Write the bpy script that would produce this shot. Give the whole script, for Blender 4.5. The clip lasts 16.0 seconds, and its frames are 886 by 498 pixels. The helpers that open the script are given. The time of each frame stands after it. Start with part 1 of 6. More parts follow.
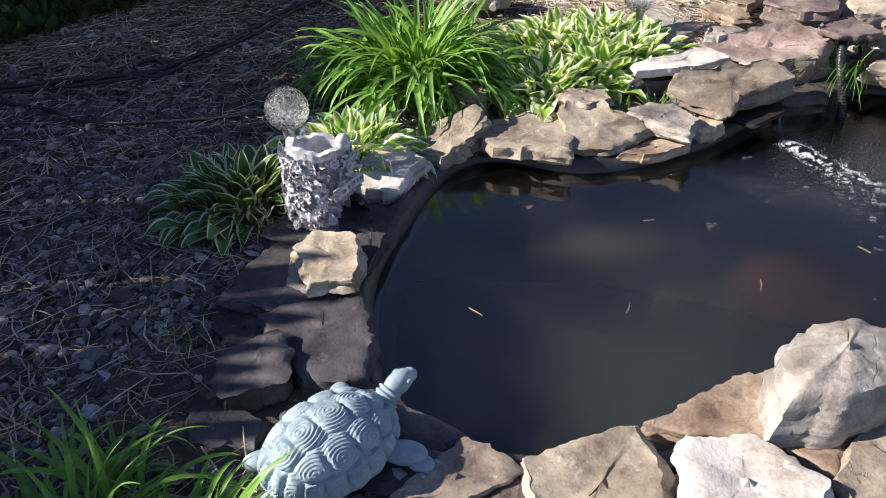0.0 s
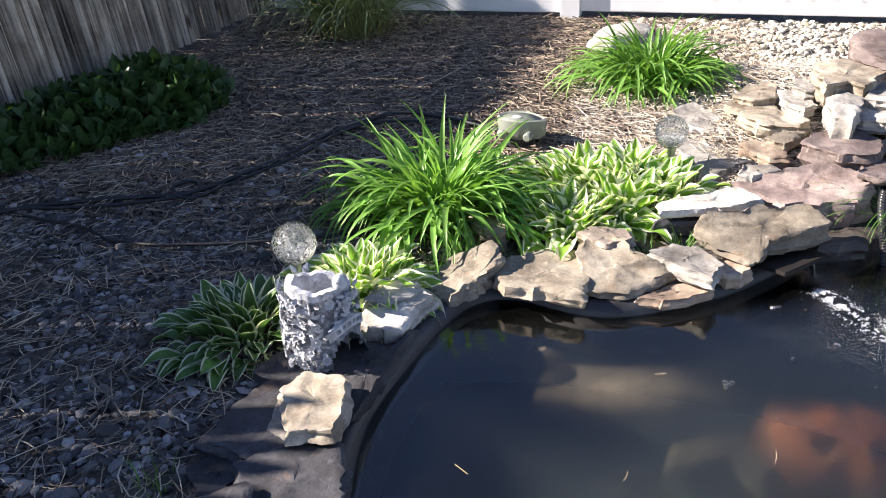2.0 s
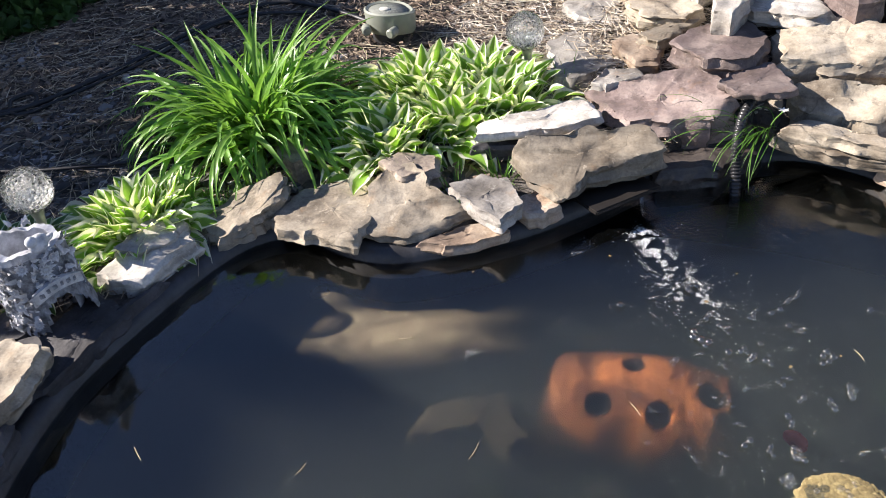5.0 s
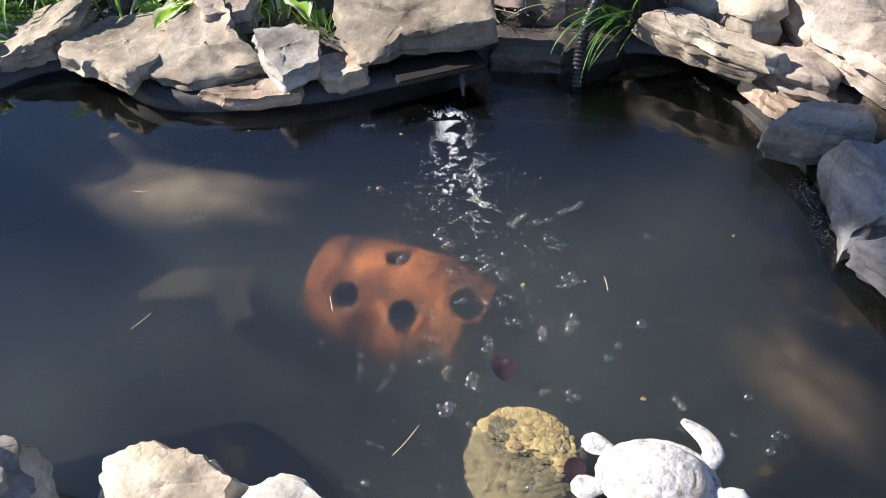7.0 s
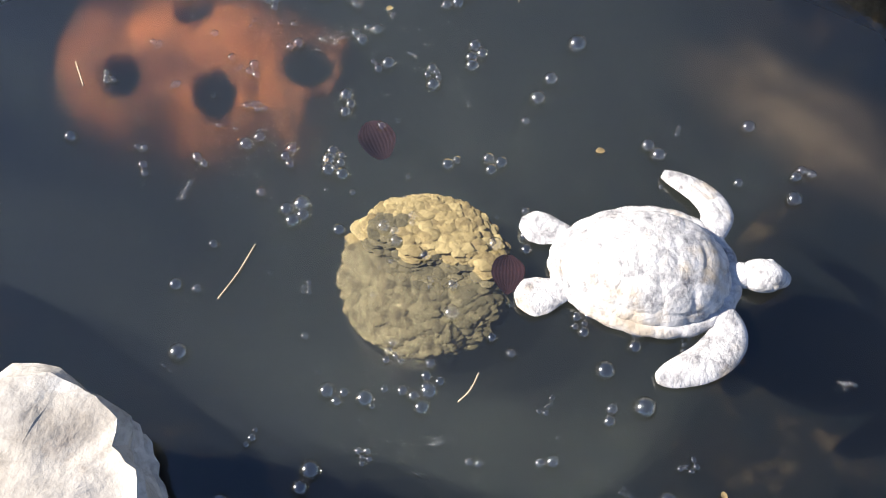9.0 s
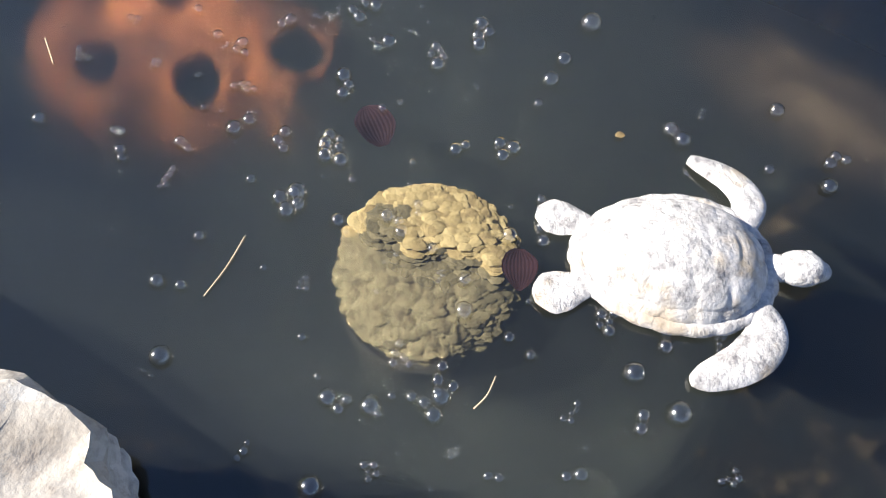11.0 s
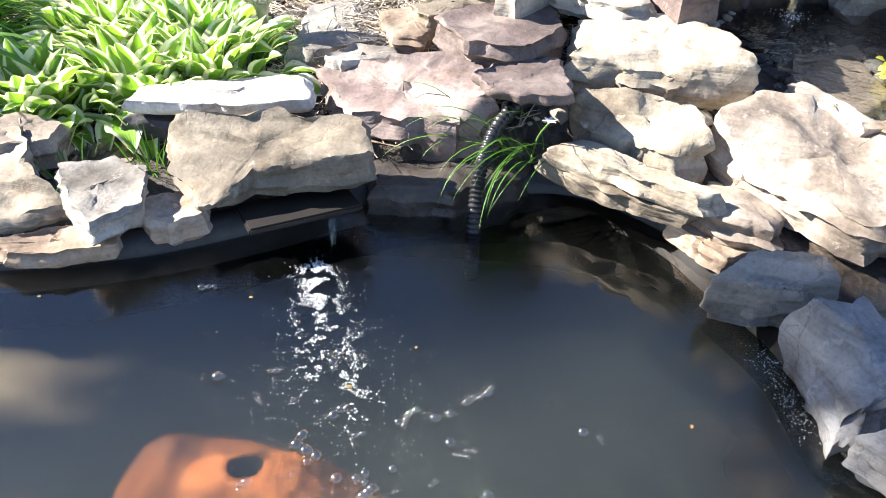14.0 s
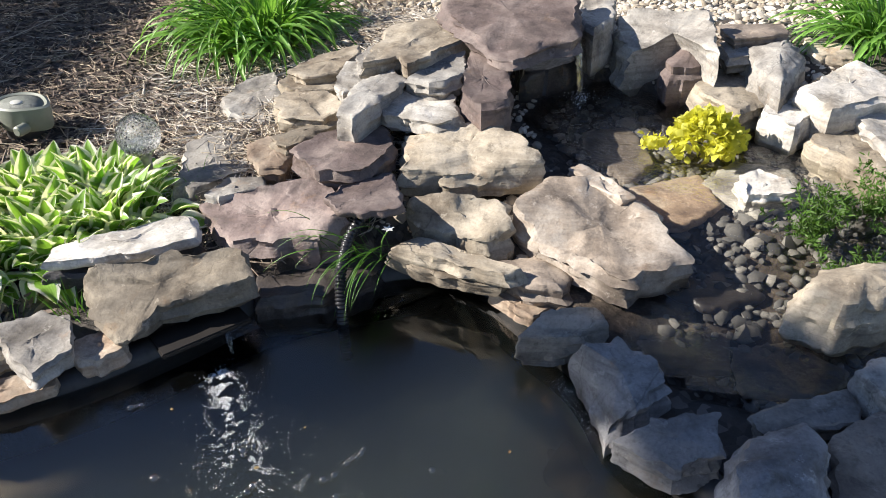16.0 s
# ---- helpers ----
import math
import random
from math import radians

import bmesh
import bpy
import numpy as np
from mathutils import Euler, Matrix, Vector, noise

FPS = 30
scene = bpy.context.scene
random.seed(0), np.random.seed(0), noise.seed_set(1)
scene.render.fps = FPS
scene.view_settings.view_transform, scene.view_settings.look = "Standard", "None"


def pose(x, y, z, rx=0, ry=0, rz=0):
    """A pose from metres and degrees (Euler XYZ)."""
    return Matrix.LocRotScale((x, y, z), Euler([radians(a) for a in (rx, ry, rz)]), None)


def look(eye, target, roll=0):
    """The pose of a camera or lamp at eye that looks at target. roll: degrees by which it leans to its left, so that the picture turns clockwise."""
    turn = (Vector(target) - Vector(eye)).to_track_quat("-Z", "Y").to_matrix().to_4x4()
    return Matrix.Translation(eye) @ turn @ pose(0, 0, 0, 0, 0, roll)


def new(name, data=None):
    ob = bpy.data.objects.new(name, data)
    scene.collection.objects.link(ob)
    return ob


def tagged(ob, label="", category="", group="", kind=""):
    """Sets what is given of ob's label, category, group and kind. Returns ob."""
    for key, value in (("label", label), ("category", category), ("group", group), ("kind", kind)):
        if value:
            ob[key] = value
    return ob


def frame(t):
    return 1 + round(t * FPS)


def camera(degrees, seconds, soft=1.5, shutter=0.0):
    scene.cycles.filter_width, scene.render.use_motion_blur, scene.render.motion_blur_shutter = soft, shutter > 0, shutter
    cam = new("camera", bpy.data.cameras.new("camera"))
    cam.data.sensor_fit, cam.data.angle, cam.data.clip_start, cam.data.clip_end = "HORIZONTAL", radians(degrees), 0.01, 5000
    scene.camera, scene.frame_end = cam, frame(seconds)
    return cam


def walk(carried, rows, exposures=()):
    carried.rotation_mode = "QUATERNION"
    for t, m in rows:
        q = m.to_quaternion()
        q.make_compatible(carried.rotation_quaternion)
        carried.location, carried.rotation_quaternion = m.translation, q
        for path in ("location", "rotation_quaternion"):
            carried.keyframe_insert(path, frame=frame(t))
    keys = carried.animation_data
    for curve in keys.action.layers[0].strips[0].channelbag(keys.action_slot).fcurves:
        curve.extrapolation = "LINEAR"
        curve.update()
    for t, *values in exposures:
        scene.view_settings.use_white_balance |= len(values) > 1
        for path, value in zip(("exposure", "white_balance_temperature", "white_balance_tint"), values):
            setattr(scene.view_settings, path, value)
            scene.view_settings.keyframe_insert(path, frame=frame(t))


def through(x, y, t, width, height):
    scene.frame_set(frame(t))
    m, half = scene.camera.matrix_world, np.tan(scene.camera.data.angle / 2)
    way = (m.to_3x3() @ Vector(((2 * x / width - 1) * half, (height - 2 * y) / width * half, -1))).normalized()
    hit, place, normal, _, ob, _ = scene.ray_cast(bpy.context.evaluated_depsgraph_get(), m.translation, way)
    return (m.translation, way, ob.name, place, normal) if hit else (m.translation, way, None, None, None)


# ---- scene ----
cam = camera(59.3, 16.0, 1.0)

PATH = [
    (0, (0.364, -0.042, 1.084), (0.102, 1.585, -0.05), -1.6),
    (0.5, (0.351, -0.011, 1.107), (0.037, 1.685, 0.096), -0.5),
    (1, (0.35, 0.024, 1.115), (-0.002, 1.763, 0.192), 0.2),
    (1.5, (0.377, 0.053, 1.131), (0.088, 1.816, 0.232), 0.8),
    (2, (0.514, 0.086, 1.143), (0.057, 1.808, 0.234), -2.1),
    (2.5, (0.704, 0.125, 1.185), (-0.08, 1.771, 0.363), -1.4),
    (3, (0.826, 0.179, 1.209), (-0.023, 1.821, 0.445), -1.6),
    (3.5, (0.875, 0.344, 1.219), (0.19, 2.018, 0.364), -0.7),
    (4, (0.933, 0.438, 1.202), (0.339, 2.055, 0.185), -3.5),
    (4.2, (0.983, 0.461, 1.193), (0.502, 1.728, 0.343), -4.7),
    (6.3, (1.513, 0.831, 1.083), (0.975, 1.897, 0.018), -6.9),
    (6.5, (1.566, 0.849, 1.018), (0.992, 1.926, -0.016), -5.2),
    (7, (1.712, 0.979, 1.006), (1.16, 1.939, -0.149), -3.4),
    (7.5, (1.664, 1.08, 0.907), (1.322, 1.929, -0.405), -4.8),
    (8, (1.61, 1.11, 0.772), (1.335, 1.916, -0.583), -1.2),
    (8.2, (1.613, 1.134, 0.726), (1.364, 1.943, -0.632), 0.2),
    (10.3, (1.565, 1.189, 0.535), (1.46, 1.941, -0.873), 5.1),
    (10.5, (1.561, 1.186, 0.541), (1.455, 1.964, -0.853), 6.6),
    (11, (1.575, 1.192, 0.539), (1.438, 2.003, -0.833), 5.0),
    (11.5, (1.584, 1.202, 0.522), (1.367, 2.2, -0.71), 4.4),
    (12, (1.563, 1.255, 0.588), (1.29, 2.343, -0.553), 3.3),
    (12.5, (1.56, 1.274, 0.619), (1.266, 2.394, -0.485), 3.8),
    (13, (1.561, 1.26, 0.634), (1.222, 2.438, -0.394), 4.4),
    (13.5, (1.572, 1.281, 0.708), (1.073, 2.803, -0.49), 2.6),
    (14, (1.579, 1.271, 0.805), (1.074, 2.803, -0.377), 2.9),
    (14.5, (1.599, 1.242, 0.917), (1.152, 2.768, -0.296), 2.8),
    (15, (1.619, 1.172, 1.038), (1.206, 2.712, -0.17), 0.6),
    (15.5, (1.648, 1.096, 1.095), (1.275, 2.665, -0.088), -1.4),
    (16, (1.762, 1.068, 1.139), (1.448, 2.693, 0.015), -1.8),
]
EXPOSURES = [(0, 1.12, 6650, 17), (0.8, 1.47, 6650, 17), (1.5, 1.72, 6650, 17), (2.2, 1.57, 6650, 17), (3, 1.62, 6650, 17), (3.5, 1.57, 6650, 17), (4, 1.25, 6650, 17), (6.5, 1.35, 6450, 15), (7, 1.37, 6450, 15), (8, 1.42, 6450, 15), (10.5, 1.47, 6500, 13), (11.2, 1.5, 6500, 13), (11.5, 1.6, 6800, 17), (12, 2.05, 6800, 17), (12.5, 2.4, 6800, 17), (13, 2.4, 6800, 17), (13.5, 2.36, 6500, 12), (14.5, 1.57, 6500, 12), (15.5, 1.2, 6500, 12), (16, 1.03, 6500, 12)]
walk(cam, [(t, look(eye, target, roll)) for t, eye, target, roll in PATH], EXPOSURES)

# ---- light ----
SUN_UP, SUN_WAY = radians(30.5), Vector((0.985, 0.15, 0)).normalized()
world = bpy.data.worlds.new("sky")
scene.world = world
world.use_nodes = True
sky = world.node_tree.nodes.new("ShaderNodeTexSky")
sky.sky_type, sky.sun_disc = "NISHITA", False
sky.sun_elevation, sky.sun_rotation = SUN_UP, math.atan2(-SUN_WAY.x, -SUN_WAY.y)
sky.dust_density, sky.air_density, sky.ozone_density = 0.0, 1.0, 3.0
backdrop_node = world.node_tree.nodes["Background"]
clear = world.node_tree.nodes.new("ShaderNodeHueSaturation")
clear.inputs["Hue"].default_value, clear.inputs["Saturation"].default_value = 0.508, 1.0
world.node_tree.links.new(sky.outputs[0], clear.inputs["Color"])
world.node_tree.links.new(clear.outputs[0], backdrop_node.inputs[0])
backdrop_node.inputs[1].default_value = 0.06
sun = new("sun", bpy.data.lights.new("sun", "SUN"))
sun.data.energy, sun.data.angle, sun.data.color = 4.8, radians(0.53), (1.0, 0.945, 0.855)
sun_ray = SUN_WAY * math.cos(SUN_UP) - Vector((0, 0, math.sin(SUN_UP)))
sun.matrix_world = look((-8, 2, 6), Vector((-8, 2, 6)) + sun_ray)

# ---- material helpers ----


class Nodes:
    """Short hand for a node material."""

    def __init__(self, name):
        self.mat = bpy.data.materials.new(name)
        self.mat.use_nodes = True
        self.tree = self.mat.node_tree
        self.bsdf = self.tree.nodes["Principled BSDF"]
        self.out = self.tree.nodes["Material Output"]

    def node(self, kind, **values):
        n = self.tree.nodes.new(kind)
        for key, value in values.items():
            setattr(n, key, value)
        return n

    def link(self, a, b):
        self.tree.links.new(a, b)

    def coord(self, which="Object"):
        return self.node("ShaderNodeTexCoord").outputs[which]

    def noise(self, where, scale, detail=5.0, rough=0.6):
        n = self.node("ShaderNodeTexNoise")
        n.inputs["Scale"].default_value, n.inputs["Detail"].default_value, n.inputs["Roughness"].default_value = scale, detail, rough
        self.link(where, n.inputs["Vector"])
        return n.outputs["Fac"]

    def voronoi(self, where, scale, feature="F1", out="Distance"):
        n = self.node("ShaderNodeTexVoronoi", feature=feature)
        n.inputs["Scale"].default_value = scale
        self.link(where, n.inputs["Vector"])
        return n.outputs[out]

    def ramp(self, fac, *stops):
        n = self.node("ShaderNodeValToRGB")
        while len(n.color_ramp.elements) < len(stops):
            n.color_ramp.elements.new(0.5)
        for e, (p, c) in zip(n.color_ramp.elements, stops):
            e.position, e.color = p, (*c, 1) if len(c) == 3 else c
        self.link(fac, n.inputs[0])
        return n.outputs[0]

    def mix(self, fac, a, b, how="MIX"):
        n = self.node("ShaderNodeMix", data_type="RGBA", blend_type=how)
        for socket, v in ((n.inputs[0], fac), (n.inputs[6], a), (n.inputs[7], b)):
            if isinstance(v, (int, float)):
                socket.default_value = v
            elif isinstance(v, tuple):
                socket.default_value = (*v, 1)
            else:
                self.link(v, socket)
        return n.outputs[2]

    def math(self, how, a, b=0.0):
        n = self.node("ShaderNodeMath", operation=how)
        for socket, v in ((n.inputs[0], a), (n.inputs[1], b)):
            if isinstance(v, (int, float)):
                socket.default_value = v
            else:
                self.link(v, socket)
        return n.outputs[0]

    def bump(self, height, strength, distance, normal=None):
        n = self.node("ShaderNodeBump")
        n.inputs["Strength"].default_value, n.inputs["Distance"].default_value = strength, distance
        self.link(height, n.inputs["Height"])
        if normal is not None:
            self.link(normal, n.inputs["Normal"])
        return n.outputs[0]

    def random(self):
        return self.node("ShaderNodeObjectInfo").outputs["Random"]

    def island(self):
        return self.node("ShaderNodeNewGeometry").outputs["Random Per Island"]

    def done(self, color=None, rough=None, normal=None, metal=0.0):
        for value, key in ((color, "Base Color"), (rough, "Roughness"), (normal, "Normal"), (metal, "Metallic")):
            if value is None:
                continue
            if isinstance(value, (int, float)):
                self.bsdf.inputs[key].default_value = value
            elif isinstance(value, tuple):
                self.bsdf.inputs[key].default_value = (*value, 1)
            else:
                self.link(value, self.bsdf.inputs[key])
        return self.mat


def stone_material(name, light, mid, dark, rough=0.8, gloss=0.4):
    """Split, bedded stone: broad tones, thin beds on the edges, dark and rusty stains, pale lichen, soft grain."""
    m = Nodes(name)
    shift = m.node("ShaderNodeVectorMath", operation="ADD")
    m.link(m.coord(), shift.inputs[0])
    m.link(m.math("MULTIPLY", m.random(), 37.0), shift.inputs[1])
    p = shift.outputs[0]
    beds = m.node("ShaderNodeMapping")
    beds.inputs["Rotation"].default_value = (radians(7), radians(-5), 0)
    beds.inputs["Scale"].default_value = (3.0, 3.0, 55.0)
    m.link(p, beds.inputs["Vector"])
    bed = m.noise(beds.outputs[0], 1.0, 5, 0.6)
    broad, fine = m.noise(p, 7, 7, 0.62), m.noise(p, 150, 4, 0.6)
    color = m.ramp(broad, (0.32, dark), (0.47, mid), (0.62, light))
    color = m.mix(0.55, color, m.ramp(bed, (0.34, (0.45, 0.43, 0.42)), (0.50, (1.0, 1.0, 1.0)), (0.66, (1.18, 1.15, 1.10))), "MULTIPLY")
    color = m.mix(0.7, color, m.ramp(fine, (0.30, (0.72, 0.71, 0.70)), (0.50, (1.0, 1.0, 1.0)), (0.72, (1.14, 1.13, 1.10))), "MULTIPLY")
    stain = m.ramp(m.noise(p, 19, 6, 0.7), (0.56, (0, 0, 0)), (0.66, (1, 1, 1)))
    color = m.mix(m.math("MULTIPLY", stain, 0.5), color, tuple(0.40 * c for c in dark))
    soil = m.ramp(m.noise(p, 4.0, 7, 0.72), (0.53, (0, 0, 0)), (0.63, (1, 1, 1)))
    color = m.mix(m.math("MULTIPLY", soil, 0.5), color, tuple(0.6 * a + 0.02 for a in dark))
    rust = m.ramp(m.noise(p, 11, 5, 0.65), (0.60, (0, 0, 0)), (0.72, (1, 1, 1)))
    color = m.mix(m.math("MULTIPLY", rust, 0.35), color, (0.33, 0.19, 0.09))
    lichen = m.ramp(m.noise(p, 30, 6, 0.72), (0.60, (0, 0, 0)), (0.66, (1, 1, 1)))
    color = m.mix(m.math("MULTIPLY", lichen, 0.45), color, tuple(min(0.8, 1.25 * a + 0.03) for a in light))
    color = m.mix(1.0, color, m.math("ADD", m.math("MULTIPLY", m.random(), 0.5), 0.75), "MULTIPLY")
    warp = m.node("ShaderNodeVectorMath", operation="ADD")
    m.link(p, warp.inputs[0])
    m.link(m.math("MULTIPLY", m.noise(p, 9, 4), 0.22), warp.inputs[1])
    crack = m.ramp(m.voronoi(warp.outputs[0], 6, "DISTANCE_TO_EDGE"), (0.0, (0, 0, 0)), (0.014, (1, 1, 1)))
    gap = m.mix(m.ramp(m.noise(p, 5, 2), (0.52, (0, 0, 0)), (0.60, (1, 1, 1))), (1.0, 1.0, 1.0), crack)
    color = m.mix(0.35, color, gap, "MULTIPLY")
    normal = m.bump(gap, 0.25, 0.004)
    normal = m.bump(bed, 0.45, 0.008, normal)
    normal = m.bump(m.noise(p, 16, 7, 0.6), 0.30, 0.018, normal)
    normal = m.bump(fine, 0.22, 0.003, normal)
    m.bsdf.inputs["Specular IOR Level"].default_value = gloss
    return m.done(color, rough, normal)


TAN = stone_material("sandstone_tan", (0.45, 0.395, 0.31), (0.31, 0.265, 0.20), (0.15, 0.118, 0.085))
GREY = stone_material("stone_grey", (0.43, 0.41, 0.37), (0.295, 0.275, 0.245), (0.145, 0.13, 0.112))
WHITE = stone_material("stone_whitish", (0.66, 0.63, 0.575), (0.50, 0.47, 0.415), (0.26, 0.23, 0.19))
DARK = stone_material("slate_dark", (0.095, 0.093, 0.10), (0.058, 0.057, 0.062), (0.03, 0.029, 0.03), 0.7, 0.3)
WET = stone_material("stone_wet_dark", (0.10, 0.085, 0.075), (0.06, 0.052, 0.048), (0.03, 0.027, 0.026), 0.35)
MAUVE = stone_material("slate_mauve", (0.29, 0.235, 0.21), (0.20, 0.152, 0.138), (0.10, 0.076, 0.068), 0.7)
BROWN = stone_material("stone_brown", (0.32, 0.27, 0.22), (0.23, 0.19, 0.155), (0.13, 0.105, 0.085))
RUST = stone_material("stone_rusty", (0.48, 0.40, 0.31), (0.36, 0.27, 0.195), (0.18, 0.125, 0.09))
# the two underwater stones: colours darkened to look dim through the murk
SILTED_DIM = stone_material("silted_stone", (0.075, 0.066, 0.052), (0.052, 0.045, 0.036), (0.026, 0.023, 0.019), 0.9, 0.0)
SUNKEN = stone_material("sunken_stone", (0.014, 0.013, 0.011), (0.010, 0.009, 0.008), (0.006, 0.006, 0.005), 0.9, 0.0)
PINK = stone_material("stone_pinkish", (0.49, 0.435, 0.37), (0.36, 0.30, 0.24), (0.17, 0.135, 0.105))
BLUE = stone_material("stone_bluegrey", (0.36, 0.35, 0.34), (0.25, 0.245, 0.245), (0.13, 0.115, 0.10), 0.75)


def leaf_material(name, body, edge=None, margin=0.30, gloss=0.45, through=0.35):
    """A leaf: body colour, a pale uneven margin where given; light comes through."""
    m = Nodes(name)
    uv = m.node("ShaderNodeTexCoord").outputs["UV"]
    sep = m.node("ShaderNodeSeparateXYZ")
    m.link(uv, sep.inputs[0])
    off = m.math("ABSOLUTE", m.math("SUBTRACT", sep.outputs[0], 0.5))
    here = m.coord()
    tone = m.ramp(m.noise(here, 18, 3), (0.3, tuple(0.7 * c for c in body)), (0.7, tuple(1.25 * c for c in body)))
    rnd = m.math("ADD", m.math("MULTIPLY", m.random(), 0.5), 0.75)
    color = m.mix(1.0, tone, rnd, "MULTIPLY")
    if edge:
        wave = m.math("ADD", off, m.math("MULTIPLY", m.math("SUBTRACT", m.noise(uv, 5, 4, 0.7), 0.5), 0.25))
        color = m.mix(m.ramp(wave, (margin, (0, 0, 0)), (margin + 0.06, (1, 1, 1))), color, edge)
    veins = m.node("ShaderNodeTexWave", wave_type="BANDS", bands_direction="X")
    veins.inputs["Scale"].default_value, veins.inputs["Distortion"].default_value = 3.0, 1.0
    m.link(uv, veins.inputs["Vector"])
    normal = m.bump(veins.outputs["Fac"], 0.15, 0.002)
    m.done(color, gloss, normal)
    glow = m.node("ShaderNodeBsdfTranslucent")
    m.link(m.mix(1.0, color, (1.0, 1.0, 0.60), "MULTIPLY"), glow.inputs[0])
    both = m.node("ShaderNodeMixShader")
    both.inputs[0].default_value = through
    m.link(m.bsdf.outputs[0], both.inputs[1])
    m.link(glow.outputs[0], both.inputs[2])
    m.link(both.outputs[0], m.out.inputs[0])
    return m.mat


def plain_material(name, color, rough=0.5, vary=0.2, scale=20.0, relief=0.0, metal=0.0, gloss=0.5):
    """A painted, moulded or cast surface with slight dirt."""
    m = Nodes(name)
    m.bsdf.inputs["Specular IOR Level"].default_value = gloss
    p = m.coord()
    c = m.ramp(m.noise(p, scale, 6, 0.65), (0.3, tuple((1 - vary) * v for v in color)), (0.7, tuple((1 + 0.5 * vary) * v for v in color)))
    normal = m.bump(m.noise(p, scale * 4, 5, 0.6), relief, 0.005) if relief else None
    return m.done(c, rough, normal, metal)


# ---- mesh helpers ----


def link_mesh(name, verts, faces, mat, parent=None, smooth=True, sharp=None, uvs=None):
    me = bpy.data.meshes.new(name)
    me.from_pydata([tuple(v) for v in verts], [], [tuple(f) for f in faces])
    me.materials.append(mat)
    if uvs is not None:
        layer = me.uv_layers.new(name="UVMap")
        loops = np.empty(len(me.loops), dtype=np.int32)
        me.loops.foreach_get("vertex_index", loops)
        layer.data.foreach_set("uv", np.asarray(uvs, float)[loops].ravel())
    me.polygons.foreach_set("use_smooth", [smooth] * len(me.polygons))
    if sharp:
        me.set_sharp_from_angle(angle=radians(sharp))
    me.update()
    ob = new(name, me)
    if parent is not None:
        ob.parent = parent
    return ob


def part(name, bm, mat, parent=None, label="", sharp=40):
    """One bmesh as one mesh object."""
    bm.normal_update()
    me = bpy.data.meshes.new(name)
    bm.to_mesh(me)
    bm.free()
    me.materials.append(mat)
    me.polygons.foreach_set("use_smooth", [True] * len(me.polygons))
    me.set_sharp_from_angle(angle=radians(sharp))
    ob = new(name, me)
    if parent is not None:
        ob.parent = parent
    return tagged(ob, label=label)


def thing(name, m, label, category, group="", kind=""):
    """An empty at a thing's base, for its parts."""
    ob = new(name)
    ob.empty_display_size = 0.05
    ob.matrix_world = m
    return tagged(ob, label, category, group, kind)


def box_bm(sx, sy, sz, at=(0, 0, 0), bevel=0.003):
    bm = bmesh.new()
    bmesh.ops.create_cube(bm, size=1)
    bmesh.ops.scale(bm, vec=(sx, sy, sz), verts=bm.verts)
    bmesh.ops.translate(bm, vec=at, verts=bm.verts)
    if bevel:
        bmesh.ops.bevel(bm, geom=bm.edges[:], offset=bevel, segments=2, affect="EDGES")
    return bm


def lathe(profile, n=32, cap=True):
    """Vertices and faces of a profile of (radius, height) turned about z."""
    verts, faces = [], []
    for r, z in profile:
        for k in range(n):
            a = 2 * math.pi * k / n
            verts.append((r * math.cos(a), r * math.sin(a), z))
    for i in range(len(profile) - 1):
        for k in range(n):
            a, b = i * n + k, i * n + (k + 1) % n
            faces.append((a, b, b + n, a + n))
    if cap:
        faces.append(tuple(range(n))[::-1])
        faces.append(tuple(range((len(profile) - 1) * n, len(profile) * n)))
    return verts, faces


def tube(points, radius, n=8, ridge=None):
    """A tube along points; ridge(i) scales the radius at a station."""
    pts = [Vector(p) for p in points]
    verts, faces = [], []
    side = Vector((0, 0, 1))
    for i, p in enumerate(pts):
        way = (pts[min(i + 1, len(pts) - 1)] - pts[max(i - 1, 0)]).normalized()
        if abs(way.dot(side)) > 0.95:
            side = Vector((1, 0, 0))
        u = way.cross(side).normalized()
        v = u.cross(way).normalized()
        side = v
        r = (radius(i) if callable(radius) else radius) * (ridge(i) if ridge else 1)
        for k in range(n):
            a = 2 * math.pi * k / n
            verts.append(p + r * (math.cos(a) * u + math.sin(a) * v))
    for i in range(len(pts) - 1):
        for k in range(n):
            a, b = i * n + k, i * n + (k + 1) % n
            faces.append((a, b, b + n, a + n))
    faces.append(tuple(range(n))[::-1])
    faces.append(tuple(range((len(pts) - 1) * n, len(pts) * n)))
    return verts, faces


def smooth_line(points, steps=12, closed=False):
    """Catmull-Rom through points."""
    pts = [Vector(p) for p in points]
    n = len(pts)
    out = []
    for i in range(n if closed else n - 1):
        if closed:
            a, b, c, d = (pts[(i + k) % n] for k in (-1, 0, 1, 2))
        else:
            a, b, c, d = pts[max(i - 1, 0)], pts[i], pts[i + 1], pts[min(i + 2, n - 1)]
        for k in range(steps):
            t = k / steps
            out.append(0.5 * (2 * b + (c - a) * t + (2 * a - 5 * b + 4 * c - d) * t * t + (3 * b - a - 3 * c + d) * t**3))
    if not closed:
        out.append(pts[-1])
    return out


def fuzz(p, scale, seed=0.0):
    return noise.noise(Vector((p[0] * scale + seed, p[1] * scale - seed, p[2] * scale + 2 * seed)))


